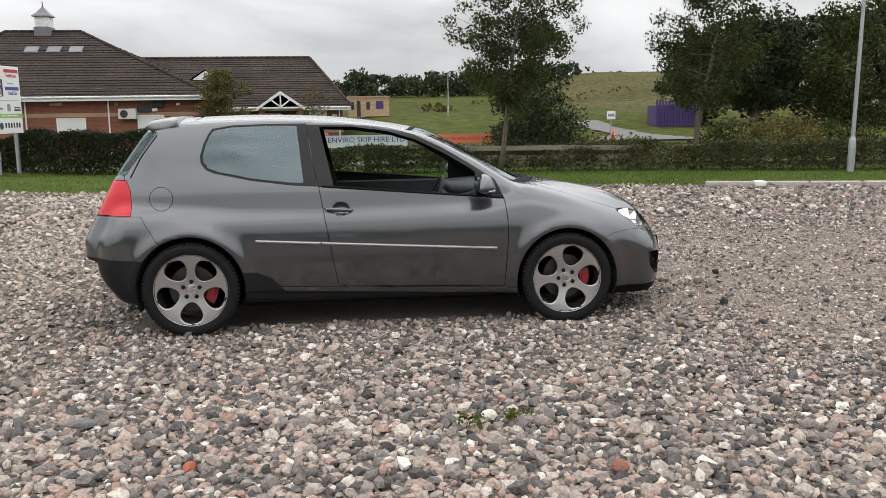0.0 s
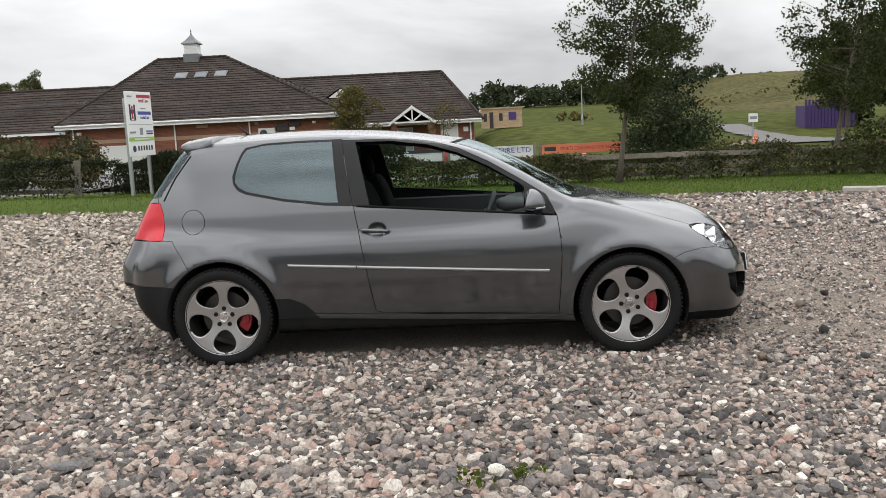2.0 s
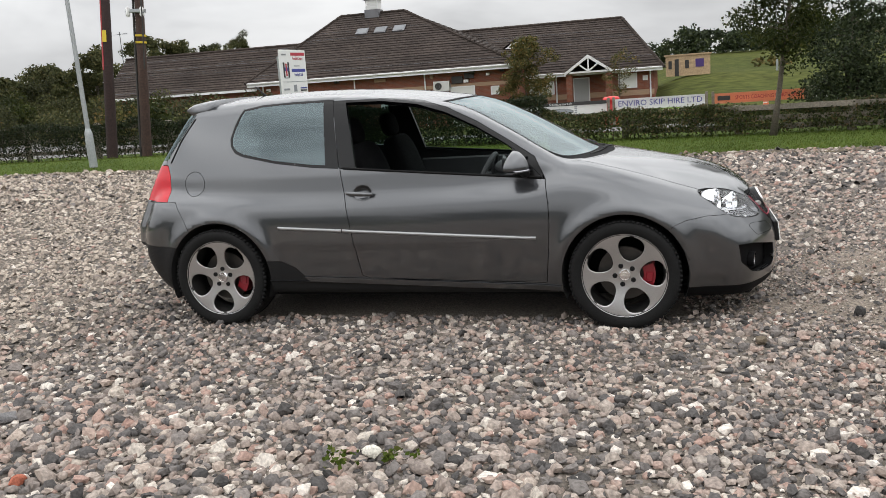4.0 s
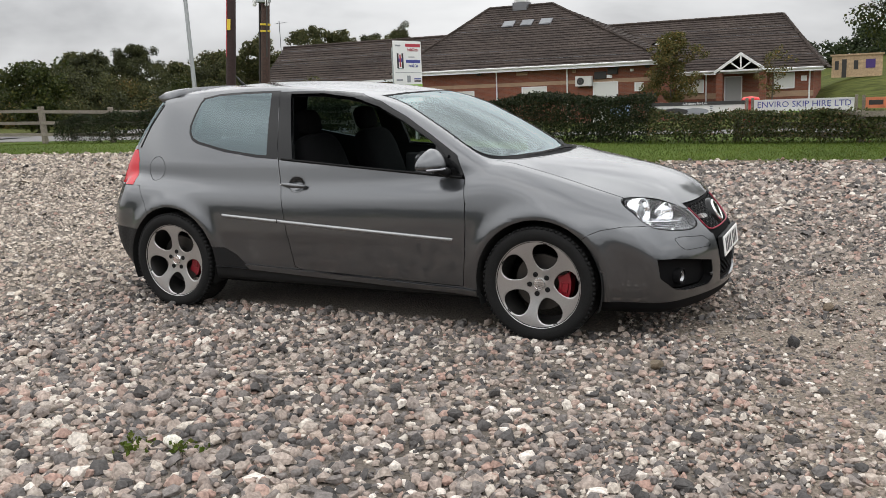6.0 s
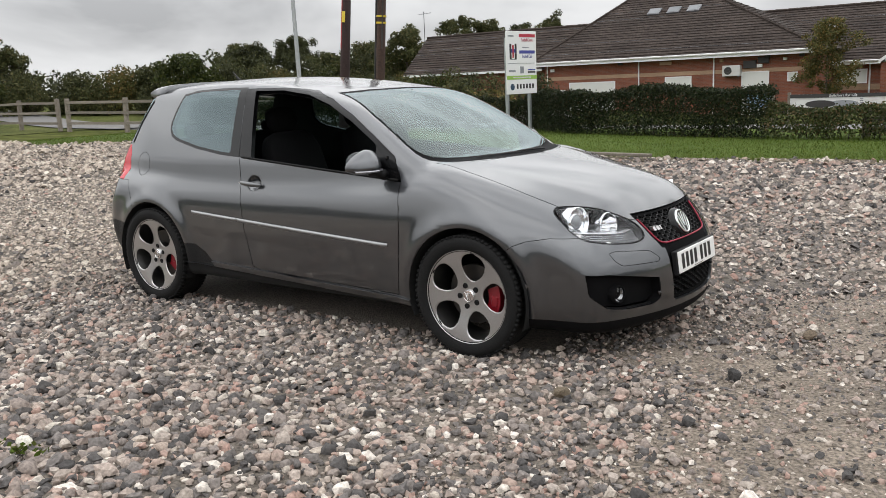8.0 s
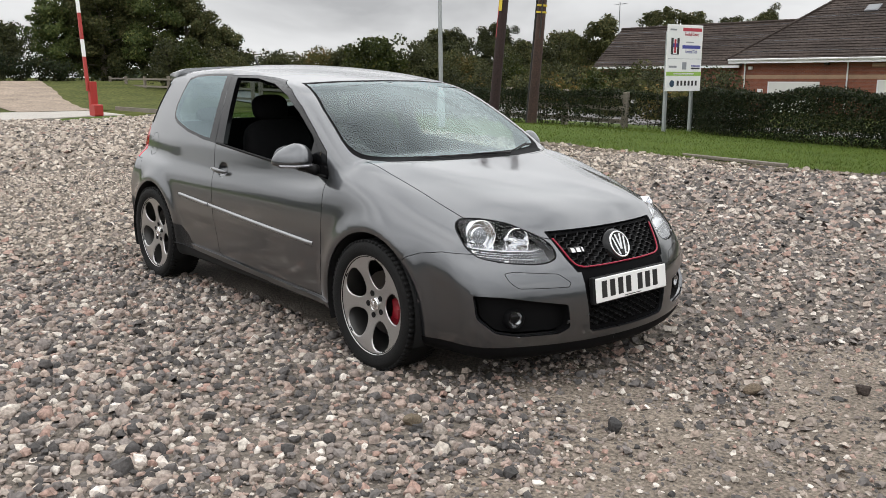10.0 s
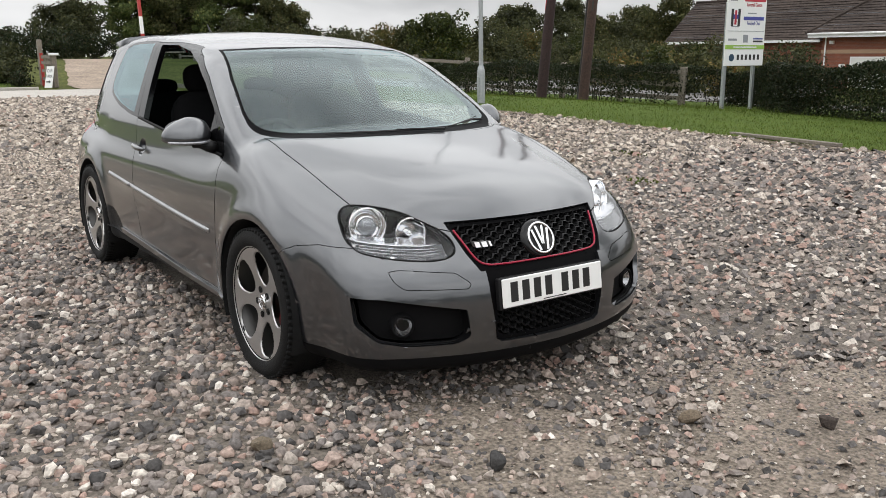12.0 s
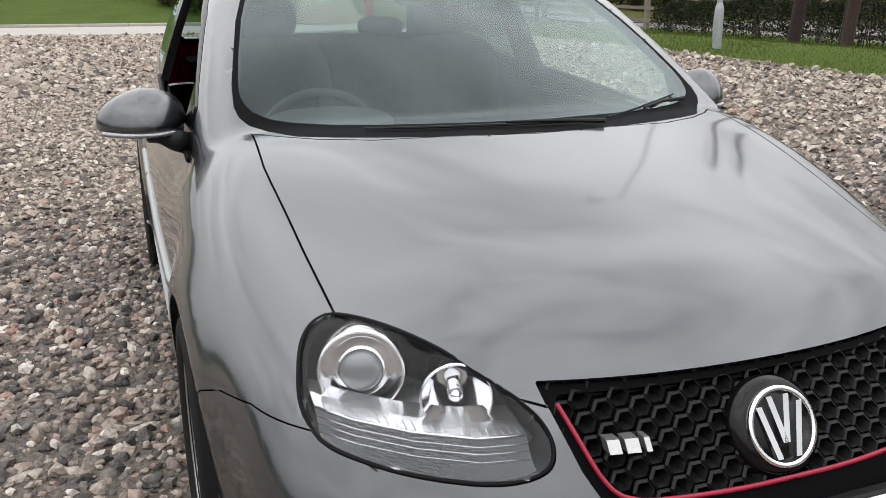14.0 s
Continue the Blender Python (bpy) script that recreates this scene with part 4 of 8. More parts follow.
# ---------- clubhouse and other buildings ----------
def brick_mat(name, a, b, mortar):
    m = bpy.data.materials.new(name)
    m.use_nodes = True
    N, L = m.node_tree.nodes, m.node_tree.links
    p = N["Principled BSDF"]
    p.inputs["Roughness"].default_value, p.inputs["Specular IOR Level"].default_value = 0.9, 0.15
    co, mp, br, n = (N.new("ShaderNode" + k) for k in ("TexCoord", "Mapping", "TexBrick", "TexNoise"))
    mp.inputs["Rotation"].default_value = (radians(90), 0, 0)
    L.new(co.outputs["Object"], mp.inputs[0])
    L.new(mp.outputs[0], br.inputs["Vector"])
    br.inputs["Scale"].default_value = 1.0
    br.inputs["Brick Width"].default_value, br.inputs["Row Height"].default_value, br.inputs["Mortar Size"].default_value = .225, .075, .008
    br.inputs["Color1"].default_value, br.inputs["Color2"].default_value, br.inputs["Mortar"].default_value = (*a, 1), (*b, 1), (*mortar, 1)
    n.inputs["Scale"].default_value = .8
    L.new(co.outputs["Object"], n.inputs["Vector"])
    r = N.new("ShaderNodeMapRange")
    r.inputs[3].default_value, r.inputs[4].default_value = .75, 1.25
    L.new(n.outputs[0], r.inputs[0])
    v = N.new("ShaderNodeVectorMath")
    v.operation = "SCALE"
    L.new(br.outputs[0], v.inputs[0])
    L.new(r.outputs[0], v.inputs["Scale"])
    L.new(v.outputs[0], p.inputs["Base Color"])
    return m


BRICK = brick_mat("red_brick", (0.185, 0.064, 0.040), (0.24, 0.086, 0.053), (0.19, 0.13, 0.105))
BUFF = brick_mat("buff_brick_band", (0.36, 0.24, 0.16), (0.40, 0.27, 0.18), (0.30, 0.22, 0.16))
TILES = mat("brown_roof_tiles", (0.033, 0.026, 0.023), 0.85, 0, 0.4, 0.5, 0.35, 7.0, 0.3, 12.0, tint=(0.055, 0.043, 0.037), per=.12, spec=0.12)
WHITE = mat("white_painted_trim", (0.74, 0.74, 0.73), 0.5, 0, 0.06, 2.0)
SHUTTER = mat("white_shutter", (0.66, 0.66, 0.63), 0.5, 0, 0.06, 1.0)
GREYDOOR = mat("grey_door", (0.40, 0.40, 0.40), 0.5, 0, 0.08, 1.0)
LEAD = mat("grey_lead", (0.16, 0.16, 0.17), 0.5, 0.3, 0.15, 3.0)
DARKBOX = mat("dark_metal_box", (0.03, 0.028, 0.027), 0.6)


def roof_deck(courses):
    """The boards under the tiles: one thin face below each course."""
    deck = bmesh.new()
    courses.normal_update()
    for f in courses.faces:
        if len(f.verts) == 4 and f.calc_area() > .05 and abs(f.normal.z) > .2:
            down = f.normal * (-.03 if f.normal.z > 0 else .03)
            deck.faces.new([deck.verts.new(v.co + down) for v in f.verts])
    bmesh.ops.remove_doubles(deck, verts=deck.verts, dist=.08)
    return deck


def course_parts(bm, roof):
    """Splits a roof's loose courses into parts of their own under it."""
    left, sets = set(bm.verts), []
    while left:
        stack, group_ = [left.pop()], []
        while stack:
            v = stack.pop()
            group_.append(v)
            for e in v.link_edges:
                o = e.other_vert(v)
                if o in left:
                    left.remove(o)
                    stack.append(o)
        sets.append(group_)
    for group_ in sets:
        one, twin = bmesh.new(), {}
        for v in group_:
            twin[v] = one.verts.new(v.co)
        for f in {f for v in group_ for f in v.link_faces}:
            one.faces.new([twin[v] for v in f.verts])
        part("tile_course", one, TILES, roof)
    bm.free()


def tiled_slope(bm, low_a, low_b, high_a, high_b, rows, thick=.045):
    """A roof slope of overlapping courses between its foot and its ridge."""
    la, lb, ha, hb = (Vector(p) for p in (low_a, low_b, high_a, high_b))
    nrm = (lb - la).cross(ha - la)
    if nrm.length < 1e-6:
        nrm = (lb - la).cross(hb - la)
    nrm.normalize()
    if nrm.z < 0:
        nrm = -nrm
    for k in range(rows):
        u, w = k / rows, (k + 1.12) / rows
        w = min(w, 1.0)
        a0, b0 = la.lerp(ha, u), lb.lerp(hb, u)
        a1, b1 = la.lerp(ha, w), lb.lerp(hb, w)
        up = nrm * thick
        v = [bm.verts.new(p) for p in (a0 + up, b0 + up, b1 + nrm * .006, a1 + nrm * .006, a0 - nrm * .02, b0 - nrm * .02)]
        for f in ((v[0], v[1], v[2], v[3]), (v[4], v[5], v[1], v[0])):
            if (b0 - a0).length > .02:
                bm.faces.new(f)
    return bm


def ridge_tiles(bm, a, b, r=.11, step=.42):
    a, b = Vector(a), Vector(b)
    n = max(1, int((b - a).length / step))
    for k in range(n):
        p, q = a.lerp(b, k / n), a.lerp(b, (k + .97) / n)
        tube(bm, [p, q], [r, r * .86], 6)
    return bm


def opening(parent, name, x0, x1, z0, z1, y, material, frame, label="", slats=0):
    """A door, window or shutter in a frame that stands proud of the wall."""
    f = part(name, box(bmesh.new(), x0, x1, y - .03, y + .05, z0, z1), material, parent, label)
    bm = bmesh.new()
    t = .06
    box(bm, x0 - t, x0, y - .06, y + .05, z0 - t, z1 + t)
    box(bm, x1, x1 + t, y - .06, y + .05, z0 - t, z1 + t)
    box(bm, x0, x1, y - .06, y + .05, z1, z1 + t)
    box(bm, x0, x1, y - .08, y + .05, z0 - t, z0)
    part("frame", bm, frame, f)
    for k in range(slats):
        z = z0 + (z1 - z0) * (k + .5) / slats
        part("slat", box(bmesh.new(), x0, x1, y - .045, y - .03, z - (z1 - z0) / slats * .40, z + (z1 - z0) / slats * .40), material, f)
    return f


def clubhouse():
    c = thing("clubhouse", "single-storey red brick clubhouse with dark brown tiled hipped roofs", "building", (-14, 46, -1.3))
    o = Matrix.Translation((14, -46, 1.3))

    def P(name, bm, material, label="", parent=None, smooth=False):
        ob = part(name, bm, material, parent or c, label, smooth)
        if not parent:
            ob.matrix_parent_inverse = o
        return ob
    wall = P("main_wall", box(bmesh.new(), -24.6, -8.0, 46, 58, -1.3, 2.32), BRICK, "red brick wall")
    part("brick_band", box(bmesh.new(), -24.62, -7.98, 45.985, 46.02, 1.36, 1.58), BUFF, wall, "buff brick band")
    part("plinth", box(bmesh.new(), -24.63, -7.97, 45.97, 46.02, -1.3, -.9), BUFF, wall)
    opening(wall, "roller_shutter", -22.72, -19.68, -1.0, 1.12, 45.98, SHUTTER, WHITE, "pale roller shutter", 9)
    opening(wall, "boarded_window", -16.33, -14.82, .42, 1.24, 45.98, SHUTTER, WHITE, "white boarded window")
    opening(wall, "white_door", -11.80, -10.40, -1.2, 1.36, 45.98, SHUTTER, WHITE, "white double door")
    opening(wall, "small_window", -9.30, -8.90, .86, 1.25, 45.98, SHUTTER, WHITE, "small white window")
    for x in (-24.35, -18.05, -13.45):
        part("downpipe", tube(bmesh.new(), [(x, 45.92, 2.3), (x, 45.93, -1.2)], .045, 8), WHITE, wall, "white downpipe")
    for x0, x1, z0, z1, m, nm in ((-11.75, -11.05, 1.60, 2.02, DARKBOX, "vent_box"), (-10.95, -10.35, 1.85, 2.2, DARKBOX, "vent_box"), (-11.0, -10.7, 1.62, 1.8, WHITE, "meter_box"), (-16.7, -16.0, 2.0, 2.2, BUFF, "air_brick"),
                                  (-24.1, -23.85, 1.9, 2.08, WHITE, "notice"), (-9.6, -9.4, 1.95, 2.1, WHITE, "notice"), (-23.4, -23.1, .55, .75, WHITE, "notice"), (-13.1, -12.9, 2.0, 2.2, BUFF, "air_brick")):
        part(nm, box(bmesh.new(), x0, x1, 45.86, 46.01, z0, z1, .01), m, wall)
    for x in (-19.2, -11.3 + .9, -8.6):
        part("flood_lamp", box(bmesh.new(), x - .12, x + .12, 45.70, 45.95, 2.12, 2.26, .02), DARKBOX, wall)
    part("fascia", box(bmesh.new(), -25.2, -7.5, 45.42, 45.50, 2.26, 2.52), WHITE, wall, "white fascia board")
    part("soffit", box(bmesh.new(), -25.2, -7.5, 45.50, 46.0, 2.28, 2.32), WHITE, wall)
    part("gutter", tube(bmesh.new(), [(-25.2, 45.38, 2.47), (-7.5, 45.38, 2.47)], .06, 8), WHITE, wall, "white gutter")
    bm = bmesh.new()
    tiled_slope(bm, (-25.3, 45.35, 2.46), (-7.4, 45.35, 2.46), (-20.9, 52, 6.68), (-16.3, 52, 6.68), 26)
    tiled_slope(bm, (-25.3, 58.6, 2.46), (-25.3, 45.35, 2.46), (-20.9, 52, 6.68), (-20.9, 52, 6.68), 26)
    tiled_slope(bm, (-7.4, 45.35, 2.46), (-7.4, 58.6, 2.46), (-16.3, 52, 6.68), (-16.3, 52, 6.68), 26)
    tiled_slope(bm, (-7.4, 58.6, 2.46), (-25.3, 58.6, 2.46), (-16.3, 52, 6.68), (-20.9, 52, 6.68), 26)
    courses = bm
    roof = P("main_roof", roof_deck(courses), LEAD, "dark brown tiled hipped roof")
    course_parts(courses, roof)
    bm = bmesh.new()
    for a, b in (((-25.3, 45.35, 2.5), (-20.9, 52, 6.72)), ((-7.4, 45.35, 2.5), (-16.3, 52, 6.72)), ((-20.9, 52, 6.72), (-16.3, 52, 6.72))):
        ridge_tiles(bm, a, b)
    part("ridge_tiles", bm, TILES, roof)
    slope = math.degrees(math.atan2(6.68 - 2.46, 52 - 45.35))
    for x in (-18.7, -17.4, -16.1):
        m = pose(x, 45.35 + (5.38 - 2.46) / (6.68 - 2.46) * 6.65, 5.40, slope, 0, 0)
        bm = box(bmesh.new(), -.40, .40, -.36, .36, .0, .09)
        bm.transform(m)
        w = part("roof_window", bm, LEAD, roof, "roof window")
        bm = box(bmesh.new(), -.31, .31, -.27, .27, .08, .10)
        bm.transform(m)
        part("pane", bm, mat("grey_roof_pane", (.13, .14, .15), .3, 0, .05), w)
    # cupola
    bm = box(bmesh.new(), -19.0, -18.0, 51.5, 52.5, 6.3, 6.95)
    cup = P("cupola", bm, LEAD, "white louvred roof cupola with a lead cap")
    part("louvre_box", box(bmesh.new(), -18.93, -18.07, 51.57, 52.43, 6.95, 7.62), WHITE, cup)
    for k in range(6):
        part("slat", box(bmesh.new(), -18.85, -18.15, 51.54, 51.58, 7.0 + k * .1, 7.06 + k * .1), WHITE, cup)
    bm = bmesh.new()
    lathe(bm, [(.80, 7.60), (.78, 7.66), (.46, 7.86), (.22, 8.08), (.05, 8.25), (.03, 8.55), (.0001, 8.6)], 4, "z", (-18.5, 52, 0))
    bmesh.ops.rotate(bm, verts=bm.verts, cent=(-18.5, 52, 0), matrix=Matrix.Rotation(radians(45), 3, "Z"))
    part("cap", bm, LEAD, cup, "grey lead cap")
    # lower block with the porch
    w2 = P("porch_wall", box(bmesh.new(), -8.0, .05, 50.4, 60, -1.3, 1.6), BRICK, "red brick wall")
    part("brick_band", box(bmesh.new(), -8.0, .07, 50.385, 50.42, .12, .45), BUFF, w2, "buff brick band")
    opening(w2, "entrance_door", -4.87, -3.96, -1.2, 1.36, 50.38, GREYDOOR, WHITE, "grey entrance doors")
    opening(w2, "window", -2.04, -1.02, .64, 1.44, 50.38, SHUTTER, WHITE, "white shuttered window")
    opening(w2, "window", -7.7, -6.2, .55, 1.25, 50.38, SHUTTER, WHITE, "white window")
    for x in (-6.0, -.15):
        part("downpipe", tube(bmesh.new(), [(x, 50.3, 1.6), (x, 50.3, -1.2)], .045, 8), WHITE, w2, "white downpipe")
    part("notice", box(bmesh.new(), -.62, -.3, 50.37, 50.4, 1.0, 1.3), WHITE, w2)
    part("fascia", box(bmesh.new(), -7.9, .6, 49.85, 49.93, 1.56, 1.78), WHITE, w2, "white fascia board")
    part("gutter", tube(bmesh.new(), [(-7.9, 49.82, 1.74), (.6, 49.82, 1.74)], .06, 8), WHITE, w2, "white gutter")
    bm = bmesh.new()
    tiled_slope(bm, (-16, 49.8, 1.74), (.68, 49.8, 1.74), (-14, 55.5, 5.18), (-2.1, 55.5, 5.18), 22)
    tiled_slope(bm, (.68, 49.8, 1.74), (.68, 61, 1.74), (-2.1, 55.5, 5.18), (-2.1, 55.5, 5.18), 22)
    tiled_slope(bm, (.68, 61, 1.74), (-16, 61, 1.74), (-2.1, 55.5, 5.18), (-14, 55.5, 5.18), 12)
    courses = bm
    roof2 = P("porch_block_roof", roof_deck(courses), LEAD, "dark brown tiled roof")
    course_parts(courses, roof2)
    bm = bmesh.new()
    ridge_tiles(bm, (-14, 55.5, 5.22), (-2.1, 55.5, 5.22))
    ridge_tiles(bm, (.68, 49.8, 1.78), (-2.1, 55.5, 5.22))
    part("ridge_tiles", bm, TILES, roof2)
    # dormer gable
    bm = bmesh.new()
    prism(bm, [(-9.72, 3.66), (-7.98, 3.66), (-8.85, 4.25)], "y", 52.86, 52.98)
    d = part("dormer_gable", bm, WHITE, roof2, "white dormer gable")
    bm = bmesh.new()
    tiled_slope(bm, (-9.95, 52.8, 3.62), (-9.95, 54.2, 3.62), (-8.85, 52.8, 4.30), (-8.85, 54.6, 4.30), 4)
    tiled_slope(bm, (-7.75, 52.8, 3.62), (-7.75, 54.2, 3.62), (-8.85, 52.8, 4.30), (-8.85, 54.6, 4.30), 4)
    course_parts(bm, d)
    # porch gable with open timbering
    bm = bmesh.new()
    tiled_slope(bm, (-5.25, 48.3, 1.66), (-5.25, 51.6, 1.66), (-3.75, 48.3, 2.72), (-3.75, 52.2, 2.72), 7)
    tiled_slope(bm, (-2.25, 48.3, 1.66), (-2.25, 51.6, 1.66), (-3.75, 48.3, 2.72), (-3.75, 52.2, 2.72), 7)
    courses = bm
    porch = P("porch_roof", roof_deck(courses), LEAD, "tiled porch gable with white bargeboards")
    course_parts(courses, porch)
    for x0, x1 in ((-5.25, -3.75), (-2.25, -3.75)):
        bm = bmesh.new()
        prism(bm, [(x0, 1.56), (x0, 1.74), (x1, 2.78), (x1, 2.58)], "y", 48.22, 48.30)
        part("bargeboard", bm, WHITE, porch)
    part("tie_beam", box(bmesh.new(), -4.9, -2.6, 48.24, 48.30, 1.70, 1.80), WHITE, porch)
    for x0, x1, z1 in ((-3.75, -3.75, 2.6), (-3.75, -4.3, 2.2), (-3.75, -3.2, 2.2)):
        part("brace", tube(bmesh.new(), [(x0, 48.27, 1.78), (x1, 48.27, z1)], .05, 6), WHITE, porch)
    for x in (-4.95, -2.55):
        part("porch_pier", box(bmesh.new(), x - .18, x + .18, 48.4, 48.75, -1.3, 1.62), BRICK, porch)
    # low wing
    w3 = P("wing_wall", box(bmesh.new(), -36.6, -24.6, 47.2, 53, -1.3, 2.15), BRICK, "red brick wall")
    bm = bmesh.new()
    tiled_slope(bm, (-37.0, 46.7, 2.15), (-22.5, 46.7, 2.15), (-37.0, 50, 4.92), (-22.5, 50, 4.92), 17)
    tiled_slope(bm, (-22.5, 53.4, 2.15), (-37.0, 53.4, 2.15), (-22.5, 50, 4.92), (-37.0, 50, 4.92), 8)
    courses = bm
    r3 = P("wing_roof", roof_deck(courses), LEAD, "long dark brown tiled roof")
    course_parts(courses, r3)
    part("ridge_tiles", ridge_tiles(bmesh.new(), (-37, 50, 4.95), (-22.5, 50, 4.95)), TILES, r3)
    part("wing_gable", prism(bmesh.new(), [(47.2, 2.1), (53, 2.1), (50, 4.8)], "x", -36.7, -36.5), BRICK, r3)
    part("fascia", box(bmesh.new(), -37, -25.2, 46.68, 46.74, 2.02, 2.18), WHITE, r3)
    bm = tube(bmesh.new(), [(-36.9, 49.5, 3.5), (-36.9, 49.5, 6.9)], .03, 6)
    for k in range(5):
        tube(bm, [(-37.3 + k * .2, 49.5, 6.7), (-37.3 + k * .2, 49.9, 6.8)], .012, 4)
    tube(bm, [(-37.5, 49.6, 6.72), (-36.3, 49.6, 6.78)], .015, 4)
    P("aerial", bm, LEAD, "thin television aerial")


clubhouse()


def air_conditioner():
    a = thing("air_conditioner", "white wall-mounted air conditioner with a dark round fan", "air conditioner", (-12.35, 45.78, 1.5))
    part("casing", box(bmesh.new(), -.50, .50, -.18, .16, -.30, .30, .02), mat("off_white_metal", (.55, .54, .52), .5), a)
    part("fan_guard", lathe(bmesh.new(), [(.22, -.185), (.21, -.20), (.0001, -.20)], 28, "y", (-.18, 0, 0)), DARKBOX, a, "dark fan opening")
    for k in (1, 3):
        part("guard_ring", tube(bmesh.new(), [(-.18 + (.05 + .05 * k) * math.cos(q), -.205, (.05 + .05 * k) * math.sin(q)) for q in np.linspace(0, math.tau, 24, endpoint=False)], .004, 4, closed=True), LEAD, a)
    for x in (-.35, .35):
        part("bracket", box(bmesh.new(), x - .02, x + .02, -.1, .22, -.36, -.30), LEAD, a)


air_conditioner()


def timber_cabin():
    WOOD = mat("pale_timber_cladding", (.46, .33, .20), .8, 0, .2, .6, .15, 8.0, per=.12)
    g = float(land(2.2, 63.5))
    c = thing("timber_cabin", "small new pale timber cabin with a flat roof in the field", "cabin", (2.2, 62.4, g), turn=0)
    part("core", box(bmesh.new(), -1.55, 1.55, .05, 2.4, 0, 1.5), WOOD, c)
    for k in range(9):
        part("board", box(bmesh.new(), -1.6, 1.6, -.02, .05, .02 + k * .165, .175 + k * .165), WOOD, c)
    part("flat_roof", box(bmesh.new(), -1.7, 1.7, -.1, 2.5, 1.5, 1.6), WOOD, c)
    part("door", box(bmesh.new(), -.95, -.65, -.05, .0, 0, 1.25), DARKBOX, c, "dark door")
    part("window", box(bmesh.new(), -1.4, -1.15, -.05, .0, .55, 1.15), DARKBOX, c)
    part("window", box(bmesh.new(), -.2, .08, -.05, .0, .55, 1.15), DARKBOX, c)
    part("window", box(bmesh.new(), .55, 1.15, -.05, .0, .6, 1.2), mat("purple_sheet", (.06, .03, .16), .5), c, "window with a purple sheet")


timber_cabin()


def container():
    PURPLE = mat("purple_paint", (.045, .022, .11), .6, 0, .2, 1.0)
    c = thing("shipping_container", "purple corrugated container beside the lane", "container", (22.4, 49.5, float(land(22.4, 49.5))), turn=-6)
    for k in range(15):
        part("panel", box(bmesh.new(), -1.5 + k * .2, -1.36 + k * .2, -.03, .02, 0, 1.8 - .025 * k), PURPLE, c)
    part("body", box(bmesh.new(), -1.5, 1.5, .02, 2.3, 0, 1.42), PURPLE, c)


container()

# ---------- fence, signs, posts and barrier ----------
OLDWOOD = mat("weathered_timber", (0.19, 0.165, 0.135), 0.9, 0, 0.25, 2.0, 0.25, 30.0, 0.4, 40.0, per=.15)
POLEWOOD = mat("tarred_pole", (0.028, 0.015, 0.012), 0.85, 0, 0.3, 1.5, 0.3, 25.0, 0.5, 30.0, tint=(0.062, 0.034, 0.025))
GALV = mat("galvanised_steel", (0.36, 0.38, 0.385), 0.5, 0.55, 0.12, 1.5, 0.08, 30.0)
REDPAINT = mat("red_paint", (0.36, 0.028, 0.022), 0.5, 0, 0.2, 3.0)
SIGNWHITE = mat("white_sign_panel", (0.78, 0.78, 0.77), 0.35, 0, 0.03, 1.0)
YELLOW = mat("yellow_tag", (0.62, 0.46, 0.03), 0.5)
SIGNRED, SIGNBLUE, SIGNGREEN, SIGNGREY = (mat(n, c, 0.5) for n, c in (("sign_red", (.42, .03, .05)), ("sign_blue", (.05, .06, .28)), ("sign_green", (.28, .46, .08)), ("sign_grey", (.25, .26, .28))))


def fence():
    f = thing("timber_fence", "weathered post and rail fence behind the grass verge", "fence", (0, 0, 0))
    xs = [-60, -56, -51.7, -47, -42.5, -38.5, -34.4, -33.5, -28.4, -23.9, -20.2, -17.5, -14.85, -12.3, -10, -7.4, -4.8, -2.2, .4, 2.8, 4.95, 6.65, 9.46, 11.5, 14]
    hs = [float(np.interp(x, [-60, -34, -24, -17, -8, 0, 14], [1.5, 1.48, 1.36, 1.15, .98, .64, .60])) for x in xs]
    for k, (x, h) in enumerate(zip(xs, hs)):
        if -9 < x < 0:
            continue
        w = .095 if x < -22 else .08
        bm = box(bmesh.new(), -w, w, -w * .8, w * .8, -.1, h, .015)
        bm.transform(pose(x, fence_y(x), 0, rng.normal(0, 1), rng.normal(0, 1.2), 3))
        part("post", bm, OLDWOOD, f)
    for k in range(len(xs) - 1):
        if xs[k] == -34.4 or -10.5 < xs[k] < 0:
            continue
        for u in (.88, .57, .25):
            a = Vector((xs[k], fence_y(xs[k]) - .07, hs[k] * u + rng.normal(0, .012)))
            b = Vector((xs[k + 1], fence_y(xs[k + 1]) - .07, hs[k + 1] * u + rng.normal(0, .012)))
            bm = box(bmesh.new(), -.5, .5, -.02, .02, -.055, .055)
            bm.transform(Matrix.Translation((a + b) / 2) @ (b - a).to_track_quat("X", "Z").to_matrix().to_4x4() @ Matrix.Diagonal(((b - a).length, 1, 1, 1)))
            part("rail", bm, OLDWOOD, f)


fence()


def letters(words, size, m, material, parent, name="lettering", squeeze=1.0):
    """Words in the built-in font as a thin flat mesh."""
    cu = bpy.data.curves.new(name, "FONT")
    cu.body, cu.size, cu.align_x, cu.align_y, cu.extrude = words, size, "CENTER", "CENTER", 0.002
    cu.resolution_u = 2
    tmp = bpy.data.objects.new(name, cu)
    me = bpy.data.meshes.new_from_object(tmp)
    bpy.data.objects.remove(tmp)
    me.transform(m @ Matrix.Diagonal((squeeze, 1, 1, 1)))
    me.materials.clear()
    me.materials.append(material)
    ob = new(name, me)
    ob.parent = parent
    return ob


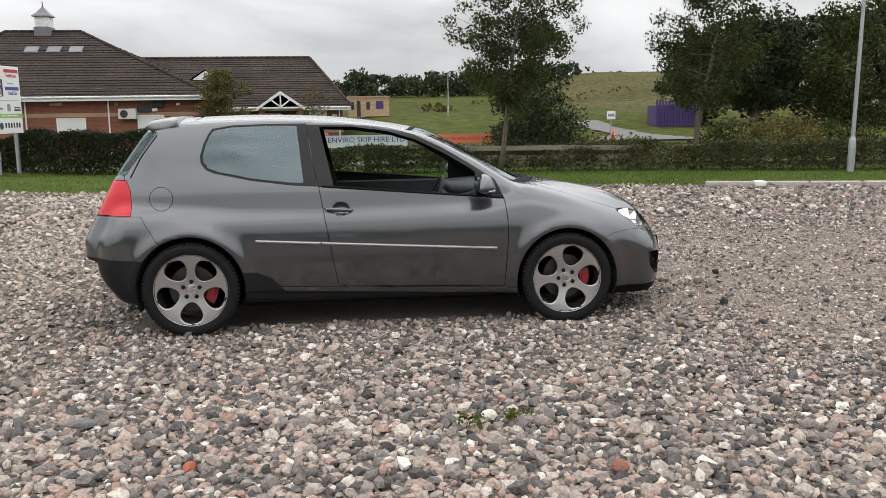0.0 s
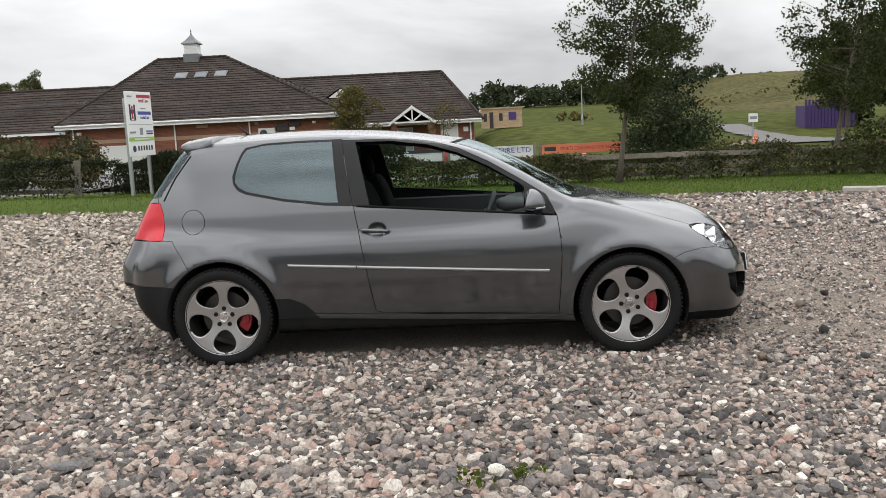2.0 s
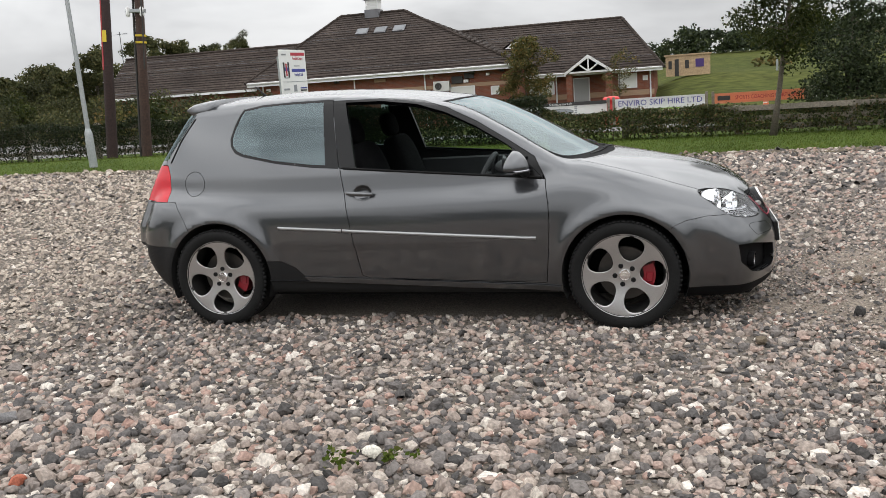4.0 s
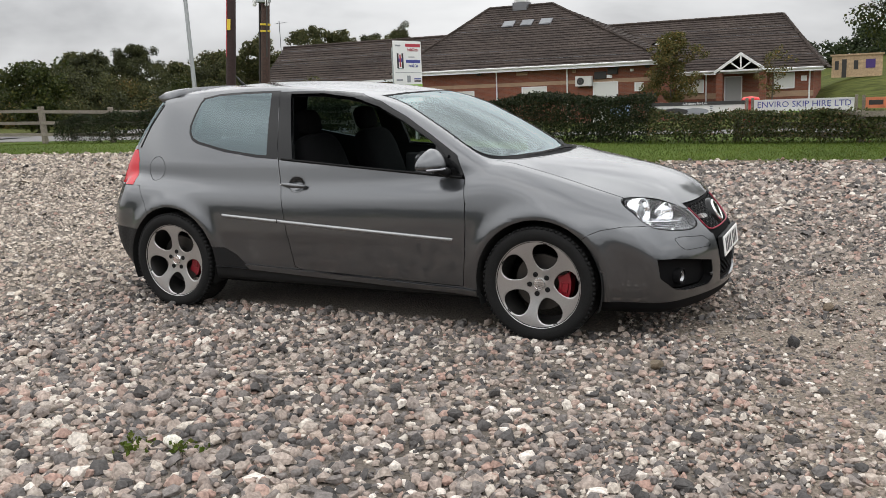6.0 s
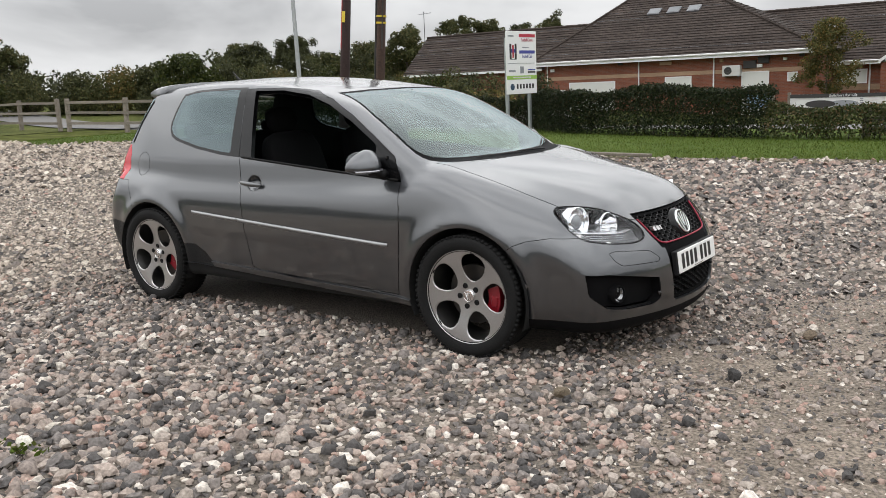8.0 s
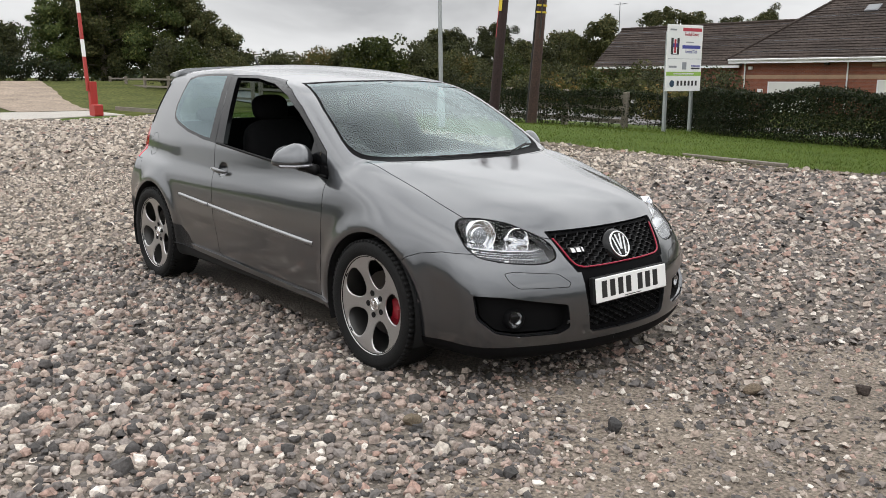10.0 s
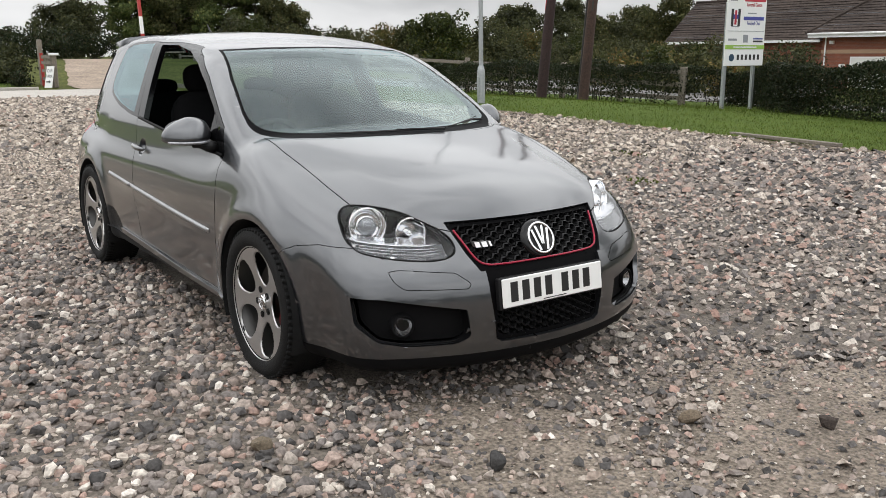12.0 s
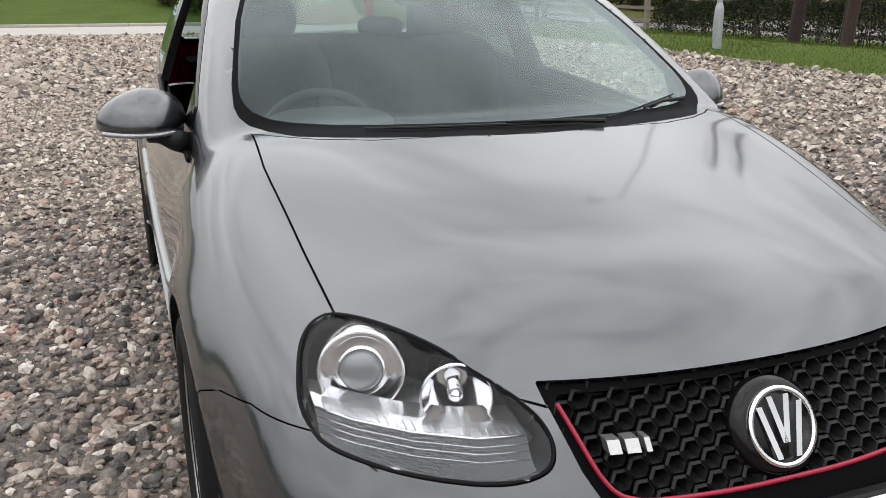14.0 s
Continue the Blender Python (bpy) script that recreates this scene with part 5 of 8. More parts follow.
def club_sign():
    ax, ay, bx, by = -8.28, 15.0, -8.12, 16.25
    s = thing("club_sign", "white sign board with coloured print on two grey posts", "sign", (ax, ay, 0), math.degrees(math.atan2(by - ay, bx - ax)))
    w = math.hypot(bx - ax, by - ay)
    for x in (.10, w - .22):
        part("post", box(bmesh.new(), x - .04, x + .04, .03, .11, -.1, 2.5 if x < .5 else 2.45, .008), GALV, s)
    part("panel", box(bmesh.new(), 0, w, -.02, .015, 1.06, 2.67, .006), SIGNWHITE, s, "white printed panel")
    side = Matrix.Translation((0, -.0235, 0)) @ Matrix.Rotation(radians(90), 4, "X")

    def bar(x0, x1, z0, z1, m, name="print_bar"):
        part(name, box(bmesh.new(), x0 * w, x1 * w, -.0245, -.018, 1.06 + z0 * 1.61, 1.06 + z1 * 1.61), m, s)
    at = lambda x, z: side @ Matrix.Translation((x * w, 1.06 + z * 1.61, 0))
    bar(.42, .96, .905, .955, SIGNRED)
    letters("Football Centre", .125, at(.68, .860), SIGNRED, s, squeeze=.62)
    bar(.06, .24, .91, .935, SIGNGREY)
    bar(.52, .74, .735, .75, SIGNGREY)
    bar(.42, .94, .645, .695, SIGNBLUE)
    letters("Football Club", .125, at(.68, .600), SIGNBLUE, s, squeeze=.62)
    for x0, x1, z0, z1, m in ((.10, .16, .56, .80, DARKBOX), (.19, .24, .58, .78, SIGNRED), (.27, .33, .56, .80, DARKBOX), (.14, .30, .66, .72, SIGNBLUE), (.12, .32, .545, .56, SIGNGREY)):
        bar(x0, x1, z0, z1, m, "crest_shape")
    bar(.03, .97, .488, .494, SIGNGREY)
    bar(.06, .28, .355, .385, SIGNGREY)
    bar(.44, .56, .33, .44, SIGNGREY, "crest_shape")
    bar(.70, .95, .375, .395, SIGNBLUE)
    bar(.70, .95, .335, .36, DARKBOX)
    bar(.0, 1.0, .235, .295, SIGNGREEN, "green_band")
    bar(.2, .8, .255, .275, SIGNWHITE)
    bm = bmesh.new()
    lathe(bm, [(.085, -.0245), (.0001, -.025)], 26, "y", (.17 * w, 0, 1.06 + .115 * 1.61))
    part("round_mark", bm, mat("dark_teal_print", (.02, .05, .09), .5), s, "plain dark disc")
    x = .31
    for k in range(6):
        bar(x, x + .055, .085, .160, DARKBOX, "name_bar")
        x += .105


club_sign()


def banner(name, x0, x1, z0, z1, material, label, y=28.4):
    b = thing(name, label, "banner", ((x0 + x1) / 2, y, float(land((x0 + x1) / 2, y))))
    g = b.location.z
    w = (x1 - x0) / 2
    bm = bmesh.new()
    n = 12
    rows = [[bm.verts.new((-w + 2 * w * k / n, -.012 * math.sin(k * 1.7 + z * 5), z - g)) for k in range(n + 1)] for z in np.linspace(z0, z1, 4)]
    for r, q in zip(rows, rows[1:]):
        for k in range(n):
            bm.faces.new((r[k], r[k + 1], q[k + 1], q[k]))
    bmesh.ops.solidify(bm, geom=list(bm.faces), thickness=.006)
    part("cloth", bm, material, b)
    for x in (-w - .06, w + .06):
        part("post", box(bmesh.new(), x - .05, x + .05, .04, .12, -.05, z1 - g + .08), OLDWOOD, b)
    for z in (z1 - .05, z0 + .05):
        part("rail", box(bmesh.new(), -w - .1, w + .1, .03, .06, z - g - .04, z - g + .04), OLDWOOD, b)
    up = Matrix.Rotation(radians(90), 4, "X")
    return b, lambda x, z: Matrix.Translation((x - (x0 + x1) / 2, -.022, z - g)) @ up


def printed(b, x0, x1, z0, z1, material, name="print_bar"):
    g, cx = b.location.z, b.location.x
    part(name, box(bmesh.new(), x0 - cx, x1 - cx, -.026, -.014, z0 - g, z1 - g), material, b)


ORANGE = mat("orange_banner", (.80, .32, .18), .6, 0, .08, 2.0)
b, at = banner("white_banner", -.80, 2.50, -.02, .52, SIGNWHITE, "white advertising banner with dark lettering on a fence")
letters("ENVIRO SKIP HIRE LTD", .30, at(.86, .33), SIGNBLUE, b, squeeze=1.02)
printed(b, .2, 1.6, .03, .10, SIGNGREEN)
b, at = banner("orange_banner", 2.85, 6.02, .12, .50, ORANGE, "orange advertising banner with dark red lettering on a fence")
letters("SPORTS COACHING NORTH WEST", .20, at(4.74, .31), SIGNRED, b, squeeze=.74)
printed(b, 2.95, 3.40, .24, .40, DARKBOX, "plain_mark")
b, at = banner("black_banner", 6.32, 7.57, .08, .57, DARKBOX, "black advertising banner with white print on a fence")
printed(b, 6.45, 7.3, .40, .50, SIGNWHITE)
printed(b, 6.36, 7.5, .12, .22, SIGNWHITE)
printed(b, 6.9, 7.5, .30, .34, SIGNRED)
b, at = banner("long_white_banner", -4.66, -1.12, -.02, .52, SIGNWHITE, "white advertising banner with a black heading on a fence")
printed(b, -4.66, -1.12, .39, .52, DARKBOX, "black_heading")
letters("Solicitors for Life", .13, at(-2.9, .455) @ Matrix.Translation((0, 0, .006)), SIGNWHITE, b)
printed(b, -4.66, -1.12, -.02, .04, DARKBOX, "black_foot")
bm = bmesh.new()
lathe(bm, [(.5, 0), (.0001, -.004)], 30, "y", (0, 0, 0))
bm.transform(Matrix.Translation((-.75, -.022, .62 - .0)) @ Matrix.Diagonal((1, 1, .26, 1)))
part("plain_oval", bm, DARKBOX, b)
bm = bmesh.new()
lathe(bm, [(.5, 0), (.0001, -.004)], 30, "y", (0, 0, 0))
bm.transform(Matrix.Translation((.0, -.018, .62)) @ Matrix.Diagonal((1, 1, .24, 1)))
part("plain_oval", bm, SIGNGREY, b)
for k in range(4):
    printed(b, -2.36, -2.26, .10 + .07 * k, .14 + .07 * k, SIGNGREY)
b, at = banner("blue_banner", -6.2, -5.35, .05, .58, mat("blue_white_sheet", (.35, .48, .68), .6, 0, .35, 3.0), "pale blue advertising banner on a fence")


def red_bin():
    r = thing("red_bin", "bright red round bin behind the banners", "bin", (-.98, 28.9, float(land(-1, 28.9))))
    part("drum", lathe(bmesh.new(), [(.0001, 0), (.26, 0), (.28, .9), (.0001, .9)], 24, "z"), mat("bright_red_plastic", (.62, .03, .03), .4), r, smooth=True)
    part("lid", lathe(bmesh.new(), [(.31, .90), (.33, .98), (.28, 1.06), (.0001, 1.10)], 24, "z"), mat("bright_red_lid", (.66, .035, .03), .4), r, smooth=True)


red_bin()


def lamp_post(at, lean, label, top=6.5):
    p = thing("lamp_post", label, "lamp post", at)
    part("base", lathe(bmesh.new(), [(.078, -.1), (.078, .66), (.070, .71), (.045, .78)], 16, "z"), GALV, p, smooth=True)
    part("door", box(bmesh.new(), -.04, .04, -.082, -.07, .18, .56, .005), GALV, p)
    part("shaft", lathe(bmesh.new(), [(.046, .75), (.030, top)], 14, "z"), GALV, p, smooth=True)
    part("arm", tube(bmesh.new(), [(0, 0, top), (0, -.2, top + .15), (0, -.6, top + .2)], .03, 8), GALV, p, smooth=True)
    part("lantern", box(bmesh.new(), -.12, .12, -1.1, -.55, top + .15, top + .28, .04), GALV, p)
    p.rotation_euler = (radians(lean[0]), radians(lean[1]), 0)
    return p


lamp_post((-9.55, 8.85, .34), (0, -1.2), "tall grey steel lamp post on the grass verge", 9.5)
lamp_post((10.93, 11.2, 0), (0, 1.2), "tall grey steel lamp post leaning beside the hedge")
lamp_post((-48.2, .8, 0), (0, 0), "grey steel lamp post on the far grass", 5.5)
lamp_post((8.2, 60, float(land(8.2, 60))), (0, 0), "thin grey lamp post on the hillside", 3.0)


BLACKPOLE = mat("black_tarred_pole", (0.026, 0.012, 0.011), 0.85, 0, 0.3, 1.5, 0.3, 25.0, 0.5, 30.0)


def utility_pole(at, lean, label, red=False):
    p = thing("utility_pole", label, "utility pole", at)
    part("shaft", lathe(bmesh.new(), [(.135, -.3), (.125, 1.5), (.097, 7.7), (.0001, 7.74)], 16, "z"), BLACKPOLE if red else POLEWOOD, p, smooth=True)
    if red:
        bm = bmesh.new()
        for a, b in ((150, 260),):
            rows = [[bm.verts.new((r * math.cos(q), r * math.sin(q), z)) for q in np.radians(np.linspace(a, b, 9))] for z, r in ((2.2, .127), (7.5, .104))]
            for k in range(8):
                bm.faces.new((rows[0][k], rows[0][k + 1], rows[1][k + 1], rows[1][k]))
        part("cable_cover", bm, mat("red_cable_cover", (.30, .015, .02), .5, 0, .2, 2.0), p, "red cable cover")
        part("warning_tag", box(bmesh.new(), -.02, .09, -.142, -.132, 2.85, 3.12, .002), YELLOW, p, "yellow warning tag")
    else:
        for z in (2.95, 3.12):
            part("yellow_band", lathe(bmesh.new(), [(.138, z), (.138, z + .05)], 16, "z"), YELLOW, p)
        for z in (3.7, 4.3):
            part("cross_arm", box(bmesh.new(), -.28, .28, -.2, -.12, z, z + .09, .01), GALV, p)
            for x in (-.2, .2):
                part("insulator", lathe(bmesh.new(), [(.03, z - .1), (.06, z - .06), (.04, z), (.06, z + .1), (.0001, z + .16)], 12, "z", (x, -.2, 0)), SIGNWHITE, p, "white insulator", smooth=True)
        part("cable", tube(bmesh.new(), [(.15, -.14, 2.3), (.2, -.2, 3.0), (.24, -.25, 3.6), (.18, -.2, 4.4), (.2, -.2, 7.4)], .018, 6), DARKBOX, p)
        part("cable_pipe", tube(bmesh.new(), [(-.15, -.05, 0), (-.14, -.05, 4), (-.12, -.03, 7.4)], .03, 8), DARKBOX, p)
    part("top_arm", box(bmesh.new(), -.42, .42, -.17, -.09, 7.35, 7.46, .01), GALV, p)
    for x in (-.36, 0, .36):
        part("top_insulator", lathe(bmesh.new(), [(.03, 7.46), (.06, 7.50), (.04, 7.55), (.06, 7.64), (.0001, 7.70)], 12, "z", (x, -.13, 0)), SIGNWHITE, p, smooth=True)
    p.rotation_euler = (radians(lean[0]), radians(lean[1]), 0)


utility_pole((-11.78, 12.5, .20), (-2.6, 4.0), "dark timber utility pole with a red cable cover", True)
utility_pole((-11.84, 14.02, .12), (-1.6, 4.0), "brown timber utility pole with insulators and bands")


def barrier():
    b = thing("barrier", "raised red and white road barrier on a red post", "barrier", (-28.5, 8.05, 0))
    part("post", box(bmesh.new(), -.13, .13, -.13, .13, 0, 1.25, .02), REDPAINT, b)
    part("foot", box(bmesh.new(), .13, .55, -.16, .16, 0, .42, .03), REDPAINT, b)
    part("pivot_plate", box(bmesh.new(), -.16, .05, -.19, -.13, .9, 1.5, .02), REDPAINT, b)
    z, k = 1.2, 0
    while z < 6.5:
        h = .95 if k % 2 == 0 else .62
        w0, w1 = .085 - .006 * z, .085 - .006 * (z + h)
        bm = bmesh.new()
        lo = [bm.verts.new((-.13 * (z - 1) + sx * w0, -.16 + sy * .05, z)) for sx, sy in ((-1, -1), (1, -1), (1, 1), (-1, 1))]
        hi = [bm.verts.new((-.13 * (z + h - 1) + sx * w1, -.16 + sy * .05, z + h)) for sx, sy in ((-1, -1), (1, -1), (1, 1), (-1, 1))]
        for i in range(4):
            bm.faces.new((lo[i], lo[(i + 1) % 4], hi[(i + 1) % 4], hi[i]))
        part("boom_section", bm, REDPAINT if k % 2 == 0 else SIGNWHITE, b)
        z, k = z + h, k + 1
    part("low_rail", box(bmesh.new(), .5, 4.5, .6, .7, .2, .34), OLDWOOD, b)


barrier()


def timber_gate():
    g = thing("timber_gate", "old timber gate posts and boards beside the track", "gate", (-37.0, 6.4, 0))
    for x, h in ((-2.3, 2.1), (-.9, 1.4), (-.35, 1.5), (.35, 1.45)):
        part("post", box(bmesh.new(), x - .11, x + .11, -.1, .1, 0, h, .02), OLDWOOD, g)
    for z in (.3, .65, 1.0, 1.25):
        part("board", box(bmesh.new(), -1.5, .35, -.14, -.1, z, z + .14), OLDWOOD, g)
    bm = box(bmesh.new(), .28, .52, -.2, .2, 1.38, 1.48, .02)
    part("cap", bm, SIGNWHITE, g)
    part("red_post", tube(bmesh.new(), [(-1.6, -.1, 0), (-1.6, -.1, 1.5)], .07, 8), REDPAINT, g, "red marker post")


timber_gate()


def leaning_board():
    s = thing("notice_board", "white notice board leaning against a gate post", "sign", (-36.55, 6.05, 0), 25)
    bm = box(bmesh.new(), -.24, .24, -.015, .015, 0, .95, .005)
    bm.transform(Matrix.Rotation(radians(-14), 4, "X"))
    board = part("board", bm, SIGNWHITE, s)
    tilt = Matrix.Rotation(radians(-14), 4, "X")
    for words, z in (("CAR", .74), ("PARK", .50)):
        letters(words, .20, tilt @ Matrix.Translation((0, -.0185, z)) @ Matrix.Rotation(radians(90), 4, "X"), DARKBOX, board, squeeze=.95)
    bm = bmesh.new()
    prism(bm, [(-.15, .235), (.03, .235), (.03, .19), (.15, .26), (.03, .33), (.03, .285), (-.15, .285)], "y", -.021, -.0155)
    bm.transform(tilt)
    part("arrow", bm, DARKBOX, board, "plain black arrow")


leaning_board()


def kerbs():
    x = 6.55
    while x < 13:
        y0, y1 = grass_edge(x) - .10, grass_edge(x + .9) - .10
        bm = box(bmesh.new(), 0, 1, -.065, .065, -.05, .095, .02)
        bm.transform(Matrix.Translation((x, y0, 0)) @ Matrix.Rotation(math.atan2(y1 - y0, .9), 4, "Z") @ Matrix.Diagonal((.895, 1, 1, 1)))
        solo("kerb", bm, CONCRETE, "worn pale concrete kerb block at the gravel's edge", "kerb", "kerb blocks")
        x += .9
    bm = box(bmesh.new(), -1.05, 1.05, -.05, .05, 0, .05, .008)
    bm.transform(pose(-2.9, grass_edge(-2.9) - .05, .035 + float(bank(-2.9, 9.2)), 0, 0, -11))
    solo("timber_edging", bm, OLDWOOD, "weathered timber edging board between gravel and grass", "board")
    bm = box(bmesh.new(), -.1, .1, -.12, .12, 0, .10, .02)
    bm.transform(pose(7.46, grass_edge(7.46) - .12, .004, 0, 0, -12))
    solo("pale_block", bm, SIGNWHITE, "pale painted block on the kerb", "block")
    y = -38.0
    while y < 5.0:
        bm = box(bmesh.new(), -.09, .09, 0, 1.79, -.05, .13, .02)
        bm.transform(Matrix.Translation((-34.12, y, 0)))
        solo("kerb", bm, CONCRETE, "long concrete kerb block between road and grass bank", "kerb", "road kerb blocks")
        y += 1.8


kerbs()


def lane_things():
    z = float(land(14.7, 40))
    s = thing("lane_sign", "small white sign on a post beside the lane", "sign", (14.7, 40, z))
    part("post", tube(bmesh.new(), [(0, 0, 0), (0, 0, 1.4)], .03, 6), GALV, s)
    part("panel", box(bmesh.new(), -.24, .24, -.05, -.02, .95, 1.4), SIGNWHITE, s)
    part("print_bar", box(bmesh.new(), -.18, .18, -.055, -.05, 1.1, 1.25), SIGNGREY, s)
    CONE = mat("orange_cone", (.7, .16, .06), .5)
    for x, y in ((14.2, 38.0), (5.1, 33.5)):
        c = thing("traffic_cone", "small orange and white traffic cone", "cone", (x, y, float(land(x, y))), group="traffic cones")
        part("cone", lathe(bmesh.new(), [(.15, .03), (.12, .2), (.09, .4), (.03, .55), (.0001, .56)], 14, "z"), CONE, c)
        part("white_band", lathe(bmesh.new(), [(.113, .25), (.085, .42)], 14, "z"), SIGNWHITE, c)
        part("foot", box(bmesh.new(), -.18, .18, -.18, .18, 0, .03), CONE, c)


lane_things()
sheet("lane", np.linspace(11, 30, 58), np.linspace(37, 64, 40), .05, TARMAC, "grey lane rising past the purple container", "road", lambda x, y: y < 54 and abs(x - (15.9 + .10 * (y - 38))) < 1.0 + 3.0 * max(0.0, 1 - (y - 36) / 5))

# ---------- the car: form of its body ----------
# x runs forward from the middle of the wheelbase, y to the car's left, z up from the ground.
def smax(a, b, k):
    h = np.maximum(k - np.abs(a - b), 0) / k
    return np.maximum(a, b) + h * h * k * 0.25


def smin(a, b, k):
    return -smax(-a, -b, k)


WHEELS = ((1.289, 0.305), (-1.289, 0.314))
half_width = curve([(-2.1, .80), (-1.8, .825), (-1.5, .845), (-1.29, .858), (-0.9, .858), (-0.4, .862), (0.4, .866), (0.85, .862),
                    (1.29, .864), (1.6, .845), (1.85, .80), (2.2, .72)], 0.10)
side_tuck = curve([(0.12, .075), (0.2, .035), (0.27, .014), (0.4, .008), (0.5, .002), (0.6, 0), (0.7, .006), (0.8, .024), (0.9, .052), (1.0, .088)], 0.04)
bonnet_top = curve([(-2.2, .93), (0.75, .93), (0.88, .966), (1.0, .984), (1.10, .971), (1.27, .946), (1.48, .914), (1.685, .874), (1.81, .838), (1.894, .803),
                    (2.02, .714), (2.08, .66)], 0.05)
bonnet_fall = curve([(0.5, .02), (1.03, .014), (1.2, .02), (1.394, .046), (1.588, .080), (1.784, .100), (2.0, .115), (2.2, .12)], 0.10)
nose = curve([(0.05, 2.03), (0.12, 2.11), (0.18, 2.152), (0.26, 2.172), (0.36, 2.178), (0.45, 2.170), (0.52, 2.145), (0.6, 2.095), (0.69, 2.040),
              (0.78, 1.985), (0.95, 1.90)], 0.025)
tail = curve([(0.05, -1.78), (0.2, -1.86), (0.28, -1.925), (0.36, -1.985), (0.45, -2.015), (0.6, -2.01), (0.68, -1.99), (0.73, -1.95), (0.85, -1.925), (1.0, -1.90), (1.2, -1.80)], 0.03)
floor_z = curve([(-2.1, .22), (-1.75, .20), (-1.0, .20), (1.0, .195), (1.7, .155), (2.2, .142)], 0.1)
roof_top = curve([(-2.0, 1.40), (-1.69, 1.437), (-1.4, 1.453), (-1.19, 1.462), (-0.99, 1.468), (-0.78, 1.469), (-0.53, 1.462), (-0.29, 1.446), (-0.04, 1.418),
                  (0.21, 1.380), (0.357, 1.348), (0.462, 1.304), (0.67, 1.201), (0.88, 1.081), (1.10, 0.955), (1.3, 0.84)], 0.055)
roof_fall = curve([(-2.0, .20), (-1.4, .14), (-0.5, .10), (0.2, .11), (0.4, .14), (0.6, .15), (1.1, .17)], 0.08)
cabin_half = curve([(-2.0, .60), (-1.75, .66), (-1.5, .715), (-1.0, .758), (-0.4, .772), (0.3, .772), (0.85, .752), (1.1, .72)], 0.10)
back_glass = curve([(0.9, -1.935), (1.05, -1.855), (1.36, -1.63), (1.5, -1.53)], 0.02)


def body_field(x, y, z):
    """Below nought inside the body, above it outside."""
    y = np.abs(y)
    side = half_width(x) - side_tuck(z)
    for wx, wz in WHEELS:
        r = np.hypot(x - wx, z - wz)
        side = side + 0.020 * np.exp(-((r - 0.375) / 0.055) ** 2) * (z > wz - 0.3)
    crease = 0.010 / (1 + np.exp(-((0.465 + 0.11 * (1.9 - x)) - y) / 0.026))
    on_bonnet = 1 / (1 + np.exp(-(x - 1.12) / 0.05))
    top = bonnet_top(x) - bonnet_fall(x) * (y / 0.62) ** 2.4 + (crease - 0.010) * on_bonnet
    low = smax(y - side, z - top, 0.15)
    low = smax(low, x - (nose(z) + 0.012 - 0.37 * y ** 2 - 0.08 * y ** 4), 0.075)
    low = smax(low, (tail(z) + 0.18 * y ** 2 + 0.12 * y ** 6) - x, 0.12)
    low = smax(low, floor_z(x) - z, 0.06)
    up = z - 0.95
    cab = smax(y - (cabin_half(x) + 0.026 - np.where(up > 0, 0.33 * up + 0.16 * up * up, 0.15 * up)), z - (roof_top(x) - roof_fall(x) * y ** 2), 0.06)
    cab = smax(cab, (back_glass(z) + 0.16 * y ** 2) - x, 0.09)
    cab = smax(cab, 0.5 - z, 0.05)
    return smin(low, cab, 0.022)


def cast(origin, way, far=2.6, steps=46):
    """The last crossing of the body's skin along rays that start inside it."""
    a, b = np.zeros(len(origin)), np.full(len(origin), far)
    for _ in range(steps):
        m = (a + b) / 2
        p = origin + way * m[:, None]
        inside = body_field(p[:, 0], p[:, 1], p[:, 2]) < 0
        a, b = np.where(inside, m, a), np.where(inside, b, m)
    return origin + way * a[:, None]

# ---------- the car: skin, cut into its panels ----------
def skin_half():
    """The right half of the skin (y < 0) as an even net."""
    th = np.radians(np.linspace(-90, 90, 125))
    x0, x1, z0 = -1.35, 1.45, 0.56
    st = [(x, 0.0) for x in np.linspace(x0, x1, 150)]
    st = [(x0, -a) for a in np.linspace(88.5, 1.5, 52)] + st + [(x1, a) for a in np.linspace(1.5, 88.5, 60)]
    org = np.array([[(x, 0, z0)] * len(th) for x, _ in st]).reshape(-1, 3)
    way = np.array([[(math.sin(radians(a)), -math.cos(radians(a)) * math.cos(q), math.cos(radians(a)) * math.sin(q)) for q in th] for _, a in st]).reshape(-1, 3)
    pts = cast(org, way).reshape(len(st), len(th), 3)
    pts[:, 0, 1] = pts[:, -1, 1] = 0.0
    bm = bmesh.new()
    grid = [[bm.verts.new(p) for p in row] for row in pts]
    for r, s in zip(grid, grid[1:]):
        for k in range(len(th) - 1):
            bm.faces.new((r[k], s[k], s[k + 1], r[k + 1]))
    for row, flip in ((grid[0], False), (grid[-1], True)):
        bm.faces.new(row[::-1] if flip else row)
    bmesh.ops.triangulate(bm, faces=[f for f in bm.faces if len(f.verts) > 4])
    bmesh.ops.recalc_face_normals(bm, faces=bm.faces)
    return bm


AXES = {"side": (Vector((1, 0, 0)), Vector((0, 0, 1))), "front": (Vector((0, 1, 0)), Vector((0, 0, 1))), "plan": (Vector((1, 0, 0)), Vector((0, 1, 0)))}


